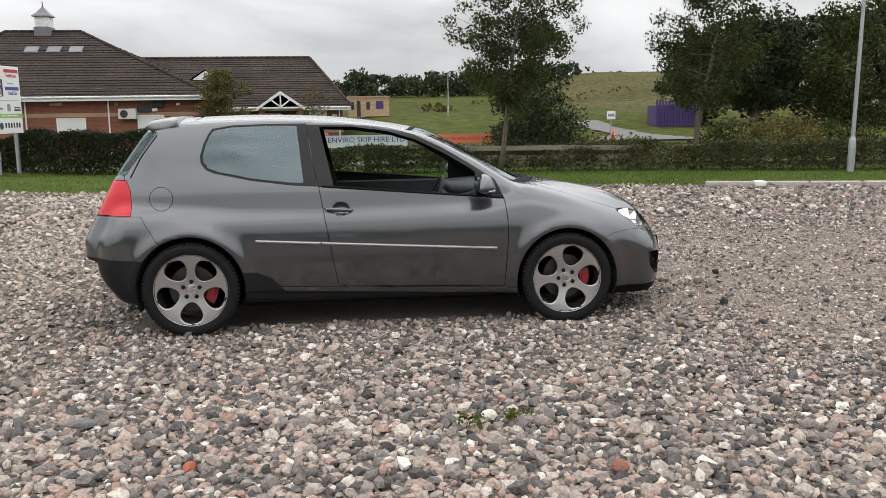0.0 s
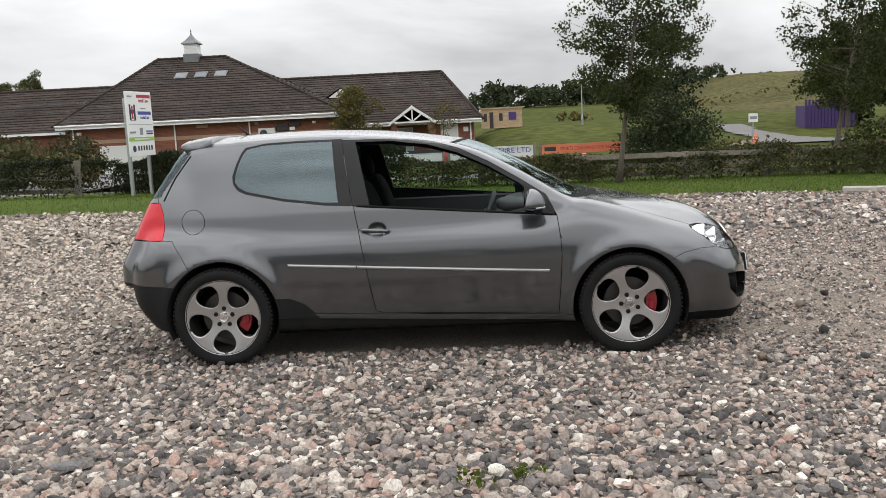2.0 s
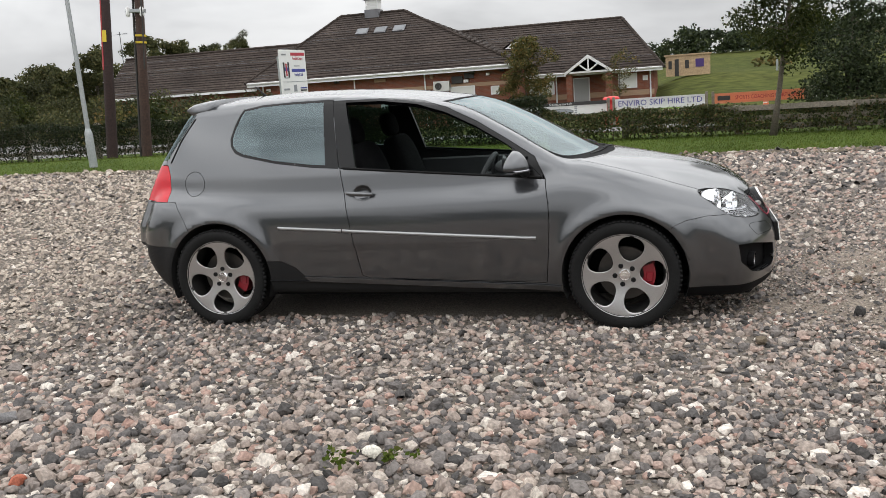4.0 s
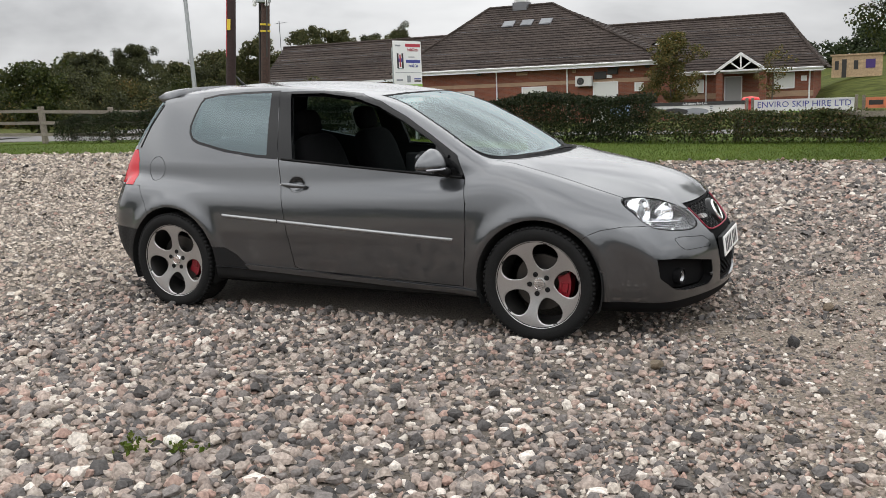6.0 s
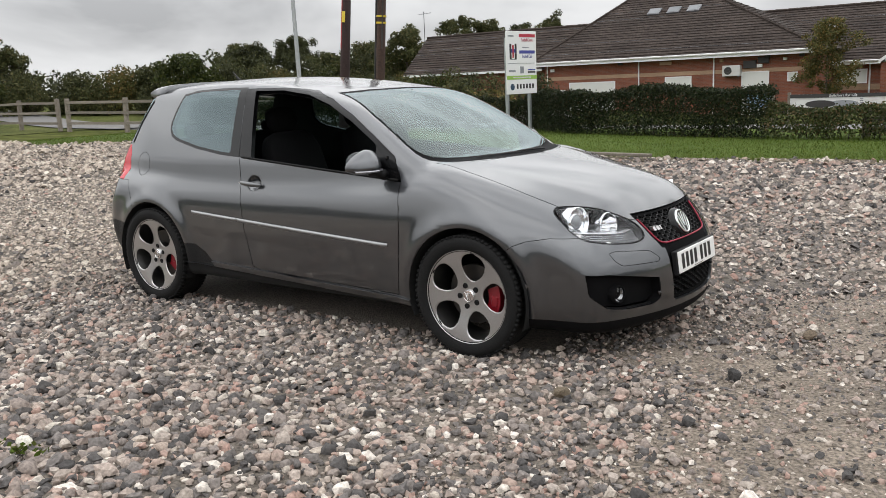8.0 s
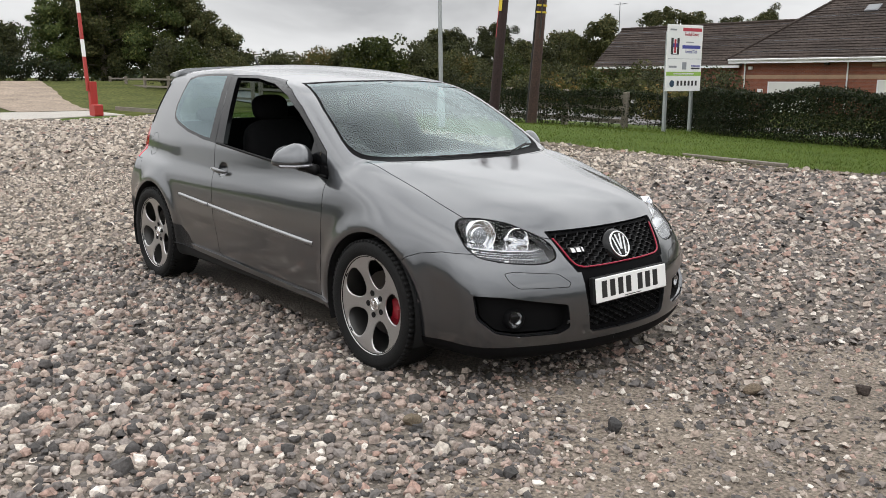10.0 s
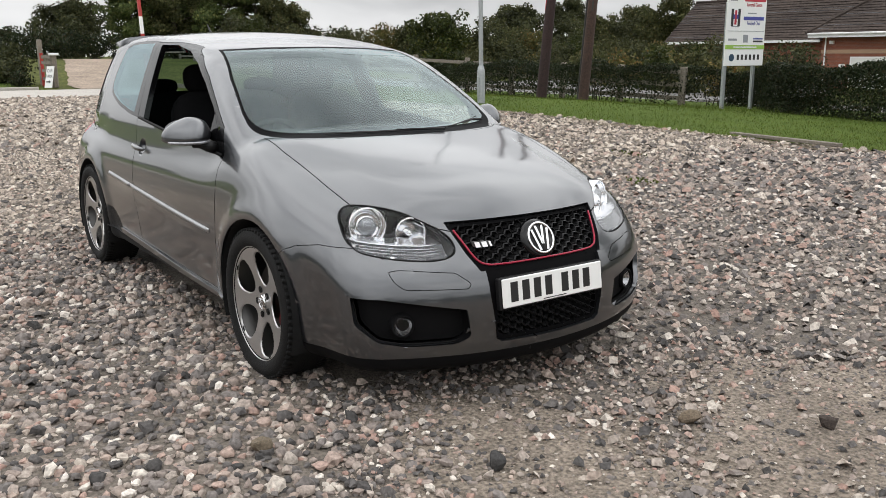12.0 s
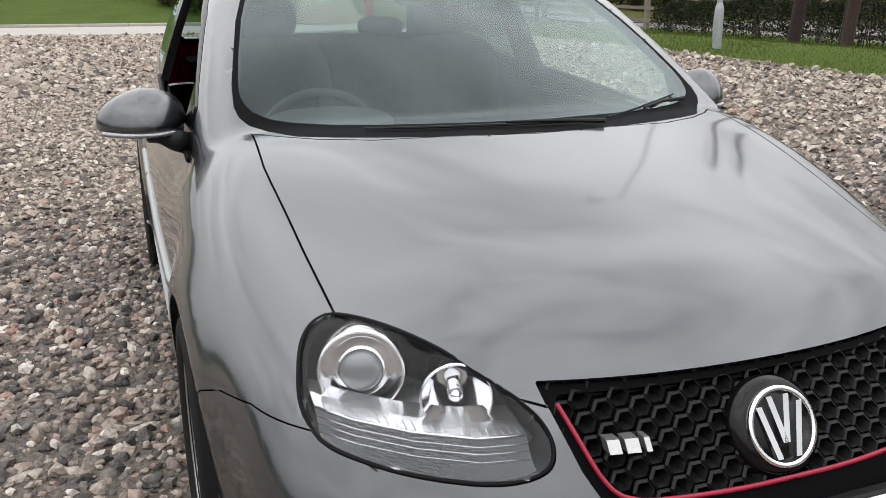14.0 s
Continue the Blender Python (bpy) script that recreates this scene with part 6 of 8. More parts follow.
def imprint(bm, layer, view, outline, value, test):
    """Cuts a rounded-off convex outline, seen from the side, the front or above, into the skin, and marks the faces inside it."""
    U, V = AXES[view]
    n = len(outline)
    area = sum(outline[i][0] * outline[(i + 1) % n][1] - outline[(i + 1) % n][0] * outline[i][1] for i in range(n))
    if area < 0:
        outline = outline[::-1]
    u0, u1 = min(p[0] for p in outline), max(p[0] for p in outline)
    v0, v1 = min(p[1] for p in outline), max(p[1] for p in outline)
    faces = []
    for f in bm.faces:
        if not test(f.calc_center_median(), f.normal):
            continue
        us, vs = [q.co.dot(U) for q in f.verts], [q.co.dot(V) for q in f.verts]
        if max(us) >= u0 and min(us) <= u1 and max(vs) >= v0 and min(vs) <= v1:
            faces.append(f)
    for i in range(n):
        p, q = outline[i], outline[(i + 1) % n]
        no = (U * (q[1] - p[1]) - V * (q[0] - p[0])).normalized()
        co = U * p[0] + V * p[1]
        geom = list({v for f in faces for v in f.verts}) + list({e for f in faces for e in f.edges}) + faces
        if not geom:
            return
        got = bmesh.ops.bisect_plane(bm, geom=geom, dist=1e-5, plane_co=co, plane_no=no)
        faces = [f for f in got["geom"] if isinstance(f, bmesh.types.BMFace) and (f.calc_center_median() - co).dot(no) < 0]
    for f in faces:
        f[layer] = value


def flowing(points, per=4):
    """The same closed outline drawn through its points without corners."""
    out, n = [], len(points)
    for i in range(n):
        p0, p1, p2, p3 = (Vector(points[j % n]) for j in (i - 1, i, i + 1, i + 2))
        for k in range(per):
            t = k / per
            q = .5 * (2 * p1 + (p2 - p0) * t + (2 * p0 - 5 * p1 + 4 * p2 - p3) * t * t + (3 * p1 - p0 - 3 * p2 + p3) * t ** 3)
            out.append((q.x, q.y))
    return out


def circle(cx, cy, r, n=40):
    return [(cx + r * math.cos(k * math.tau / n), cy + r * math.sin(k * math.tau / n)) for k in range(n)]


(SHELL, ARCH, DOOR, FRAME, DOOR_GLASS, SAIL, QUARTER, QUARTER_GLASS, SCREEN_EDGE, SCREEN, BONNET, BUMPER, REAR_BUMPER, VALANCE, SILL, UNDER,
 TAIL_LAMP, FLAP, HEADLAMP, GRILLE, GRILLE_HOLE, LOWER_HOLE, FOG, WASHER, LIP, ROOF, HATCH, HATCH_GLASS, WING, GUARD) = range(30)

DOOR_LINE = [(-.492, 1.396), (-.45, 1.15), (-.426, .98), (-.42, .827), (-.415, .65), (-.398, .5), (-.365, .38), (-.315, .324), (-.256, .305),
             (.843, .266), (.862, .47), (.872, .625), (.868, .731), (.852, .871), (.79, .987), (.62, 1.098), (.44, 1.207), (.25, 1.299), (.055, 1.358), (-.18, 1.390)]
DOOR_OPENING = [(-.405, 1.380), (-.17, 1.376), (.06, 1.343), (.25, 1.283), (.44, 1.190), (.625, 1.080), (.75, .971), (.835, .876), (-.315, .974)]
QUARTER_LINE = [(-1.125, 1.377), (-.995, 1.398), (-.77, 1.405), (-.497, 1.404), (-.432, .985), (-.61, .997), (-.868, 1.032), (-1.11, 1.083), (-1.168, 1.108),
                (-1.2, 1.15), (-1.207, 1.197), (-1.183, 1.277), (-1.152, 1.343)]
QUARTER_PANE = [(-1.116, 1.366), (-.99, 1.386), (-.77, 1.392), (-.560, 1.391), (-.520, 1.010), (-.61, 1.014), (-.868, 1.048), (-1.10, 1.098), (-1.156, 1.122),
                (-1.185, 1.158), (-1.19, 1.197), (-1.168, 1.272), (-1.140, 1.335)]
SCREEN_LINE = [(-.02, .958), (-.3, .959), (-.56, .961), (-.615, .965), (-.652, .975), (-.671, .991), (-.677, 1.012), (-.669, 1.06), (-.645, 1.13), (-.615, 1.21), (-.565, 1.30), (-.53, 1.350), (-.3, 1.362), (.02, 1.367), (.02, .958)]
SCREEN_PANE = [(.02, .974), (-.45, .976), (-.55, .980), (-.612, .989), (-.643, 1.006), (-.656, 1.030), (-.655, 1.06), (-.632, 1.133), (-.601, 1.213), (-.553, 1.30), (-.522, 1.343), (-.3, 1.354), (.02, 1.359)]
BONNET_REAR = [(1.195, .01), (1.185, -.12), (1.15, -.40), (1.10, -.52), (1.04, -.605), (.985, -.655)]
BONNET_FRONT = [(1.2, -.664), (1.27, -.662), (1.52, -.650), (1.735, -.636), (1.80, -.588), (1.885, -.517), (1.958, -.446), (1.997, -.374), (2.02, -.24), (2.032, -.04), (2.032, .01), (1.2, .01)]
LAMP_LINE = [(-.63, .757), (-.567, .753), (-.503, .735), (-.438, .697), (-.392, .661), (-.378, .622), (-.398, .590), (-.467, .575), (-.57, .581), (-.655, .596), (-.705, .614),
             (-.722, .65), (-.715, .69), (-.697, .724), (-.668, .747)]
LAMP_LINE = flowing(LAMP_LINE)
TAIL_LINE = [(-2.1, 1.046), (-1.675, 1.046), (-1.672, 1.0), (-1.658, .955), (-1.635, .89), (-1.604, .814), (-2.1, .818)]
FOG_LINE = [(-.764, .466), (-.674, .449), (-.461, .435), (-.395, .424), (-.372, .292), (-.423, .268), (-.6, .270), (-.695, .290), (-.756, .352)]
WASHER_LINE = [(-.638, .546), (-.6, .551), (-.41, .531), (-.36, .49), (-.374, .473), (-.596, .482), (-.626, .509)]
GRILLE_TOP = [(.01, .700), (-.378, .700), (-.372, .674), (-.345, .59), (-.312, .530), (.01, .530)]
GRILLE_LOW = [(.01, .54), (-.306, .54), (-.292, .44), (-.292, .285), (-.245, .255), (.01, .252)]
HOLE_TOP = [(.01, .692), (-.360, .688), (-.323, .590), (-.297, .556), (-.245, .545), (.01, .547)]
HOLE_LOW = [(.01, .382), (-.262, .382), (-.262, .296), (-.232, .272), (.01, .268)]


def cut_skin():
    bm = skin_half()
    ly = bm.faces.layers.int.new("panel")
    side = lambda c, n: abs(n.y) > 0.12 and c.y < -0.3
    front = lambda c, n: n.x > 0.1 and c.x > 1.55
    for f in bm.faces:
        if f.normal.z < -0.75 and f.calc_center_median().z < 0.3:
            f[ly] = UNDER
    imprint(bm, ly, "side", [(-1.62, 1.37), (-1.62, 1.5), (.5, 1.5), (.45, 1.30), (.25, 1.37), (-.2, 1.41), (-1.1, 1.41)], ROOF, lambda c, n: n.z > 0.5)
    imprint(bm, ly, "side", [(-2.3, .80), (-2.3, 1.5), (-1.45, 1.5), (-1.62, 1.16), (-1.69, 1.04), (-1.72, .80)], HATCH, lambda c, n: n.x < -0.35)
    imprint(bm, ly, "front", rounded([(.02, 1.06), (-.60, 1.06), (-.60, 1.12), (-.50, 1.36), (.02, 1.37)], .03), HATCH_GLASS, lambda c, n: c.x < -1.4)
    imprint(bm, ly, "side", [(-1.492, 1.362), (-1.60, 1.22), (-1.702, 1.080), (-2.1, 1.080), (-2.0, 1.362)], HATCH_GLASS, lambda c, n: n.x < -.02 and c.y < -.3)
    imprint(bm, ly, "side", [(-1.4, .0), (-1.4, .80), (-1.485, .64), (-1.597, .812), (-2.3, .806), (-2.3, .0)][:1] + [(-1.44, .45), (-1.485, .63), (-1.597, .812), (-2.3, .806), (-2.3, .0)], REAR_BUMPER, lambda c, n: True)
    imprint(bm, ly, "side", [(-1.3, .0), (-1.3, .505), (-2.3, .552), (-2.3, .0)], VALANCE, lambda c, n: c.x < -1.4)
    imprint(bm, ly, "side", [(1.45, .0), (1.45, .50), (1.57, .588), (1.63, .611), (1.74, .628), (1.86, .625), (2.4, .50), (2.4, .0)], BUMPER, lambda c, n: True)
    imprint(bm, ly, "front", [(.01, .5), (-.46, .5), (-.46, .60), (-.42, .70), (.01, .70)], BUMPER, front)
    imprint(bm, ly, "side", [(1.45, .0), (1.45, .232), (2.4, .212), (2.4, .0)], LIP, lambda c, n: True)
    imprint(bm, ly, "side", [(.90, .0), (.90, .225), (-.95, .300), (-.95, .0)], UNDER, lambda c, n: True)
    imprint(bm, ly, "side", [(.93, .222), (.93, .263), (-.25, .304), (-.95, .335), (-.95, .299)], SILL, lambda c, n: abs(n.y) > .2)
    imprint(bm, ly, "side", [(-.95, .425), (-.80, .418), (-.755, .375), (-.66, .330), (-.66, .29), (-.95, .30)], GUARD, lambda c, n: abs(n.y) > .2)
    imprint(bm, ly, "side", DOOR_LINE, DOOR, side)
    imprint(bm, ly, "side", [(-.428, .986), (-.497, 1.396)] + [(x, z + (.016 if -.1 < x < .83 else .002)) for x, z in DOOR_LINE[:12:-1]], FRAME, lambda c, n: side(c, n) and -.52 < c.x < .86)
    # what lies above the window line outside the door stays shell
    imprint(bm, ly, "side", DOOR_OPENING, DOOR_GLASS, side)
    imprint(bm, ly, "side", [(.655, 1.062), (.75, .971), (.835, .876), (.66, .890)], SAIL, side)
    imprint(bm, ly, "side", QUARTER_LINE, QUARTER, side)
    imprint(bm, ly, "side", QUARTER_PANE, QUARTER_GLASS, side)
    imprint(bm, ly, "side", circle(-1.465, .922, .078), FLAP, side)
    imprint(bm, ly, "side", rounded(TAIL_LINE, .02), TAIL_LAMP, lambda c, n: c.y < -0.42)
    imprint(bm, ly, "front", SCREEN_LINE, SCREEN_EDGE, lambda c, n: 0 < c.x < 1.22 and n.z > 0.2)
    imprint(bm, ly, "front", SCREEN_PANE, SCREEN, lambda c, n: 0 < c.x < 1.2 and n.z > 0.2)
    up = lambda c, n: n.z > 0.15 and c.z > 0.62
    imprint(bm, ly, "plan", BONNET_FRONT, BONNET, up)
    imprint(bm, ly, "plan", [(.985, -.655), (1.2, -.655), (1.2, -.664)], BONNET, up)
    for p, q in zip(BONNET_REAR, BONNET_REAR[1:]):
        imprint(bm, ly, "plan", [p, q, (1.2, q[1]), (1.2, p[1])], BONNET, up)
    imprint(bm, ly, "front", LAMP_LINE, HEADLAMP, front)
    imprint(bm, ly, "front", rounded(FOG_LINE, .02), FOG, front)
    imprint(bm, ly, "front", rounded(WASHER_LINE, .012, 3), WASHER, front)
    imprint(bm, ly, "front", GRILLE_TOP, GRILLE, lambda c, n: front(c, n) and c.x > 1.9)
    imprint(bm, ly, "front", GRILLE_LOW, GRILLE, lambda c, n: front(c, n) and c.x > 1.9)
    imprint(bm, ly, "front", rounded(HOLE_TOP, .02), GRILLE_HOLE, lambda c, n: front(c, n) and c.x > 1.9)
    imprint(bm, ly, "front", rounded(HOLE_LOW, .02), LOWER_HOLE, lambda c, n: front(c, n) and c.x > 1.9)
    for (wx, wz), r in zip(WHEELS, (0.357, 0.362)):
        imprint(bm, ly, "side", circle(wx, wz, r, 56), ARCH, lambda c, n: c.y < -0.45)
    # the hollow behind the door handle
    bm.faces.ensure_lookup_table()
    imprint(bm, ly, "side", [(-.275 + .058 * math.cos(k * math.tau / 24), .832 + .046 * math.sin(k * math.tau / 24)) for k in range(24)], WING, side)
    hollow = [f for f in bm.faces if f[ly] == WING]
    edges = list({e for f in hollow for e in f.edges if all(g[ly] == WING for g in e.link_faces)})
    bmesh.ops.subdivide_edges(bm, edges=edges, cuts=3, use_grid_fill=True)
    for v in {v for f in bm.faces if f[ly] == WING for v in f.verts}:
        r = math.hypot((v.co.x + .275) / .058, (v.co.z - .832) / .046)
        v.co.y += 0.026 * max(0.0, 1 - r ** 3)
    for f in bm.faces:
        if f[ly] == WING:
            f[ly] = DOOR
    return bm, ly


def panel(src, layer, values, both=True, gap=0.0, lip=0.012, mirror=False, sink=0.0):
    """The faces with those marks as a new bmesh: with its mirror image joined on (both), or mirrored alone; gap: how far its edges stand
    back from its neighbours; lip: how deep the edges fold in; sink: how far it lies under the skin."""
    bm = src.copy()
    ly = bm.faces.layers.int["panel"]
    bmesh.ops.delete(bm, geom=[f for f in bm.faces if f[ly] not in values], context="FACES")
    if both or mirror:
        if both:
            dup = bmesh.ops.duplicate(bm, geom=list(bm.faces) + list(bm.edges) + list(bm.verts))["geom"]
        else:
            dup = list(bm.faces) + list(bm.verts)
        for v in dup:
            if isinstance(v, bmesh.types.BMVert):
                v.co.y = -v.co.y
        bmesh.ops.reverse_faces(bm, faces=[f for f in dup if isinstance(f, bmesh.types.BMFace)])
        bmesh.ops.remove_doubles(bm, verts=[v for v in bm.verts if abs(v.co.y) < 1e-4], dist=2e-4)
    bm.normal_update()
    if sink:
        for v in bm.verts:
            v.co -= v.normal * sink
    edge_lip(bm, gap, lip)
    return bm


def edge_lip(bm, gap, lip):
    """Draws the open edges back by gap, and folds them in by lip."""
    rim_verts = {v for e in bm.edges if e.is_boundary for v in e.verts}
    weld = {}
    for e in bm.edges:                                     # tidies the slivers that the cuts leave
        a, b = e.verts
        if e.calc_length() > (0.0015 if a in rim_verts and b in rim_verts else 0.004) or a in weld or b in weld:
            continue
        if a in rim_verts and b not in rim_verts and b not in weld.values():
            weld[b] = a
        elif b in rim_verts and a not in rim_verts and a not in weld.values():
            weld[a] = b
        elif e.is_boundary and a not in weld.values():
            weld[a] = b
    bmesh.ops.weld_verts(bm, targetmap=weld)
    left = set(bm.faces)                                   # drops stray scraps
    while left:
        island, todo = [], [left.pop()]
        while todo:
            f = todo.pop()
            island.append(f)
            for e in f.edges:
                for g in e.link_faces:
                    if g in left:
                        left.remove(g)
                        todo.append(g)
        if sum(f.calc_area() for f in island) < 0.0008:
            bmesh.ops.delete(bm, geom=island, context="FACES")
    bm.normal_update()
    rim = [e for e in bm.edges if e.is_boundary]
    inward = {}
    for e in rim:
        f = e.link_faces[0]
        d = (e.verts[1].co - e.verts[0].co).cross(f.normal)
        if d.length < 1e-9:
            continue
        d.normalize()
        if d.dot(f.calc_center_median() - e.verts[0].co) < 0:
            d = -d
        for v in e.verts:
            inward[v] = inward.get(v, Vector((0, 0, 0))) + d * e.calc_length()
    normals = {v: v.normal.copy() for v in inward}
    for v, d in inward.items():
        if gap and d.length > 1e-9:
            v.co += d.normalized() * gap
    if lip:
        low = {v: bm.verts.new(v.co - normals[v] * lip) for v in inward}
        for e in rim:
            a, b = e.verts
            if a in low and b in low:
                bm.faces.new((b, a, low[a], low[b]) if e.link_loops[0].vert == a else (a, b, low[b], low[a]))
                e.smooth = False


def outline_on_skin(view, outline, facing, off=0.0):
    """Points of an outline laid on the skin: rays from outside along the view's direction."""
    pts = []
    for u, v in outline:
        if view == "side":
            o, w = np.array([[u, 0, v]]), np.array([[0, facing, 0]], float)
        else:
            o, w = np.array([[1.2, u, v]]), np.array([[1.0, 0, 0]])
        pts.append(Vector(cast(o, w)[0]) + Vector(w[0]) * off)
    return pts


skin, skin_layer = cut_skin()
car = thing("hatchback_car", "dark grey metallic three-door hatchback with an open driver's window on gravel", "car")
body = part("body_shell", panel(skin, skin_layer, {SHELL, WING}, gap=0.0015), PAINT, car, smooth=True)
part("roof", panel(skin, skin_layer, {ROOF}), PAINT, car, smooth=True)
bonnet = part("bonnet", panel(skin, skin_layer, {BONNET}, gap=0.003), PAINT, car, smooth=True)
bumper = part("front_bumper", panel(skin, skin_layer, {BUMPER}, gap=0.0015, lip=0.02), PAINT, car, smooth=True)
part("rear_bumper", panel(skin, skin_layer, {REAR_BUMPER}, gap=0.0015), PAINT, car, smooth=True)
part("rear_valance", panel(skin, skin_layer, {VALANCE}), BLACK, car, "black plastic lower edge", smooth=True)
part("front_lip", panel(skin, skin_layer, {LIP}), RECESS, car, "black plastic lip", smooth=True)
part("underbody", panel(skin, skin_layer, {UNDER}, lip=0), LINER, car, smooth=True)
part("sill", panel(skin, skin_layer, {SILL}, both=False, gap=0.001, sink=-0.012, lip=0.03), PAINT, car, smooth=True)
part("sill", panel(skin, skin_layer, {SILL}, both=False, mirror=True, gap=0.001, sink=-0.012, lip=0.03), PAINT, car, smooth=True)
part("tailgate", panel(skin, skin_layer, {HATCH}, gap=0.003), PAINT, car, smooth=True)
part("rear_window", panel(skin, skin_layer, {HATCH_GLASS}, lip=0), REARGLASS, car, "dark green rear window", smooth=True)
screen = part("windscreen", panel(skin, skin_layer, {SCREEN}, lip=0), GLASS, car, smooth=True)
part("windscreen_surround", panel(skin, skin_layer, {SCREEN_EDGE}, lip=0.006), FRIT, screen, "black border", smooth=True)
for flip in (False, True):
    args = dict(both=False, mirror=flip)
    door = part("door", panel(skin, skin_layer, {DOOR}, gap=0.003, **args), PAINT, car, smooth=True)
    part("window_frame", panel(skin, skin_layer, {FRAME}, gap=0.002, lip=0.03, **args), GLOSSBLACK, door, "black window frame", smooth=True)
    part("mirror_sail", panel(skin, skin_layer, {SAIL}, lip=0.02, **args), GLOSSBLACK, door, smooth=True)
    if flip:
        part("window_pane", panel(skin, skin_layer, {DOOR_GLASS}, lip=0, sink=0.006, **args), GLASS, door, smooth=True)
    part("quarter_window_surround", panel(skin, skin_layer, {QUARTER}, **args), GLOSSBLACK, car, smooth=True)
    part("quarter_window", panel(skin, skin_layer, {QUARTER_GLASS}, lip=0, **args), TINT, car, "tinted rear side window", smooth=True)
    part("stone_guard", panel(skin, skin_layer, {GUARD}, lip=0.004, **args), BLACK, car, "black stone guard", smooth=True)
    part("tail_lamp", panel(skin, skin_layer, {TAIL_LAMP}, gap=0.002, **args), mat("red_tail_lamp", (0.52, 0.010, 0.020), 0.15, 0, 0.15, 25.0, coat=0.25, spec=0.3), car, "red tail lamp", smooth=True)
    part("washer_cover", panel(skin, skin_layer, {WASHER}, gap=0.0012, **args), PAINT, bumper, smooth=True)
part("fuel_flap", panel(skin, skin_layer, {FLAP}, both=False, gap=0.002), PAINT, car, smooth=True)
part("grille_surround", panel(skin, skin_layer, {GRILLE}, lip=0.03, sink=0.014), FRIT, bumper, "black grille surround", smooth=True)
part("inner_shell", panel(skin, skin_layer, {SHELL, WING, ROOF, DOOR, FRAME, QUARTER, REAR_BUMPER, HATCH, SAIL, SCREEN_EDGE, SILL}, lip=0, sink=0.028), LINER, car, "dark inner trim", smooth=True)
part("inner_front", panel(skin, skin_layer, {BONNET, BUMPER, WASHER, LIP}, lip=0, sink=0.03), LINER, car, smooth=True)

# ---------- the car: wheels ----------
def wheel_meshes():
    """The meshes of one wheel, round the hub, its outer side towards -y."""
    out = {}
    bm = bmesh.new()
    lathe(bm, [(.228, .100), (.250, .108), (.285, .1135), (.303, .108), (.3145, .092), (.3185, .070), (.3190, .0), (.3185, -.070), (.3145, -.092), (.303, -.108), (.285, -.1135),
               (.262, -.1115), (.247, -.103), (.240, -.096), (.228, -.090)], 96)
    for k in range(72):                                   # tread blocks at the shoulder
        a = k * math.tau / 72
        for s in (-1, 1):
            m = Matrix.Rotation(-a, 4, "Y") @ Matrix.Translation((.3140, s * .082, 0)) @ Matrix.Rotation(radians(12 * s), 4, "X") @ Matrix.Diagonal((.012, .040, .017, 1))
            bmesh.ops.create_cube(bm, size=1, matrix=m)
    out["tyre"] = mesh_of("tyre", bm, RUBBER, True)
    bm = bmesh.new()
    lathe(bm, [(.240, -.094), (.236, -.085), (.226, -.06), (.215, .0), (.218, .09), (.236, .10)], 72)
    out["barrel"] = mesh_of("barrel", bm, BARREL, True)
    bm = bmesh.new()
    lathe(bm, [(.240, -.097), (.242, -.1005), (.2465, -.098), (.2465, -.093), (.240, -.092)], 72)
    out["rim_edge"] = mesh_of("rim_edge", bm, ALLOY, True)
    bm = bmesh.new()
    ly = bm.faces.layers.int.new("panel")
    depth = curve([(.0, -.064), (.06, -.066), (.1, -.072), (.16, -.083), (.2, -.090), (.24, -.0945)], .01)
    radii = np.linspace(.012, .2445, 26)
    rings = [[bm.verts.new((r * math.cos(k * math.tau / 180), float(depth(r)), r * math.sin(k * math.tau / 180))) for k in range(180)] for r in radii]
    for r, s in zip(rings, rings[1:]):
        for k in range(180):
            bm.faces.new((r[k], r[(k + 1) % 180], s[(k + 1) % 180], s[k]))
    bm.faces.new(rings[0])
    bmesh.ops.recalc_face_normals(bm, faces=bm.faces)
    if bm.faces[0].normal.y > 0:
        bmesh.ops.reverse_faces(bm, faces=bm.faces)
    for h in range(5):
        a = h * math.tau / 5
        egg = []
        for k in range(32):
            q = k * math.tau / 32
            r, w = .157 + .072 * math.cos(q), .071 * math.sin(q) * (1 + .24 * math.cos(q))
            egg.append((r * math.cos(a) - w * math.sin(a), r * math.sin(a) + w * math.cos(a)))
        imprint(bm, ly, "side", egg, 1, lambda c, n: True)
    bmesh.ops.delete(bm, geom=[f for f in bm.faces if f[ly] == 1], context="FACES")
    for v in bm.verts:                                     # spokes are rounded over towards the openings
        if any(e.is_boundary for e in v.link_edges) and .08 < math.hypot(v.co.x, v.co.z) < .24:
            v.co.y += .006
    edge_lip(bm, 0.0, 0.035)
    out["spokes"] = mesh_of("spokes", bm, ALLOY, True)
    bm = bmesh.new()
    lathe(bm, [(.0145, -.0645), (.0145, -.0705), (.0118, -.0712), (.0105, -.0680), (.0070, -.0680), (.0070, -.0715), (.0001, -.0715)], 16)
    out["wheel_bolt"] = mesh_of("wheel_bolt", bm, BLACK)
    bm = bmesh.new()
    lathe(bm, [(.033, -.060), (.033, -.073), (.030, -.077), (.028, -.077), (.0275, -.0745), (.0001, -.0745)], 32)
    for x0, x1 in ((-.019, -.008), (-.007, .001), (.007, -.001), (.019, .008)):   # plain slanted bars
        prism(bm, [(x0 - .003, .016), (x0 + .003, .016), (x1 + .003, -.018), (x1 - .003, -.018)], "y", -.0775, -.074)
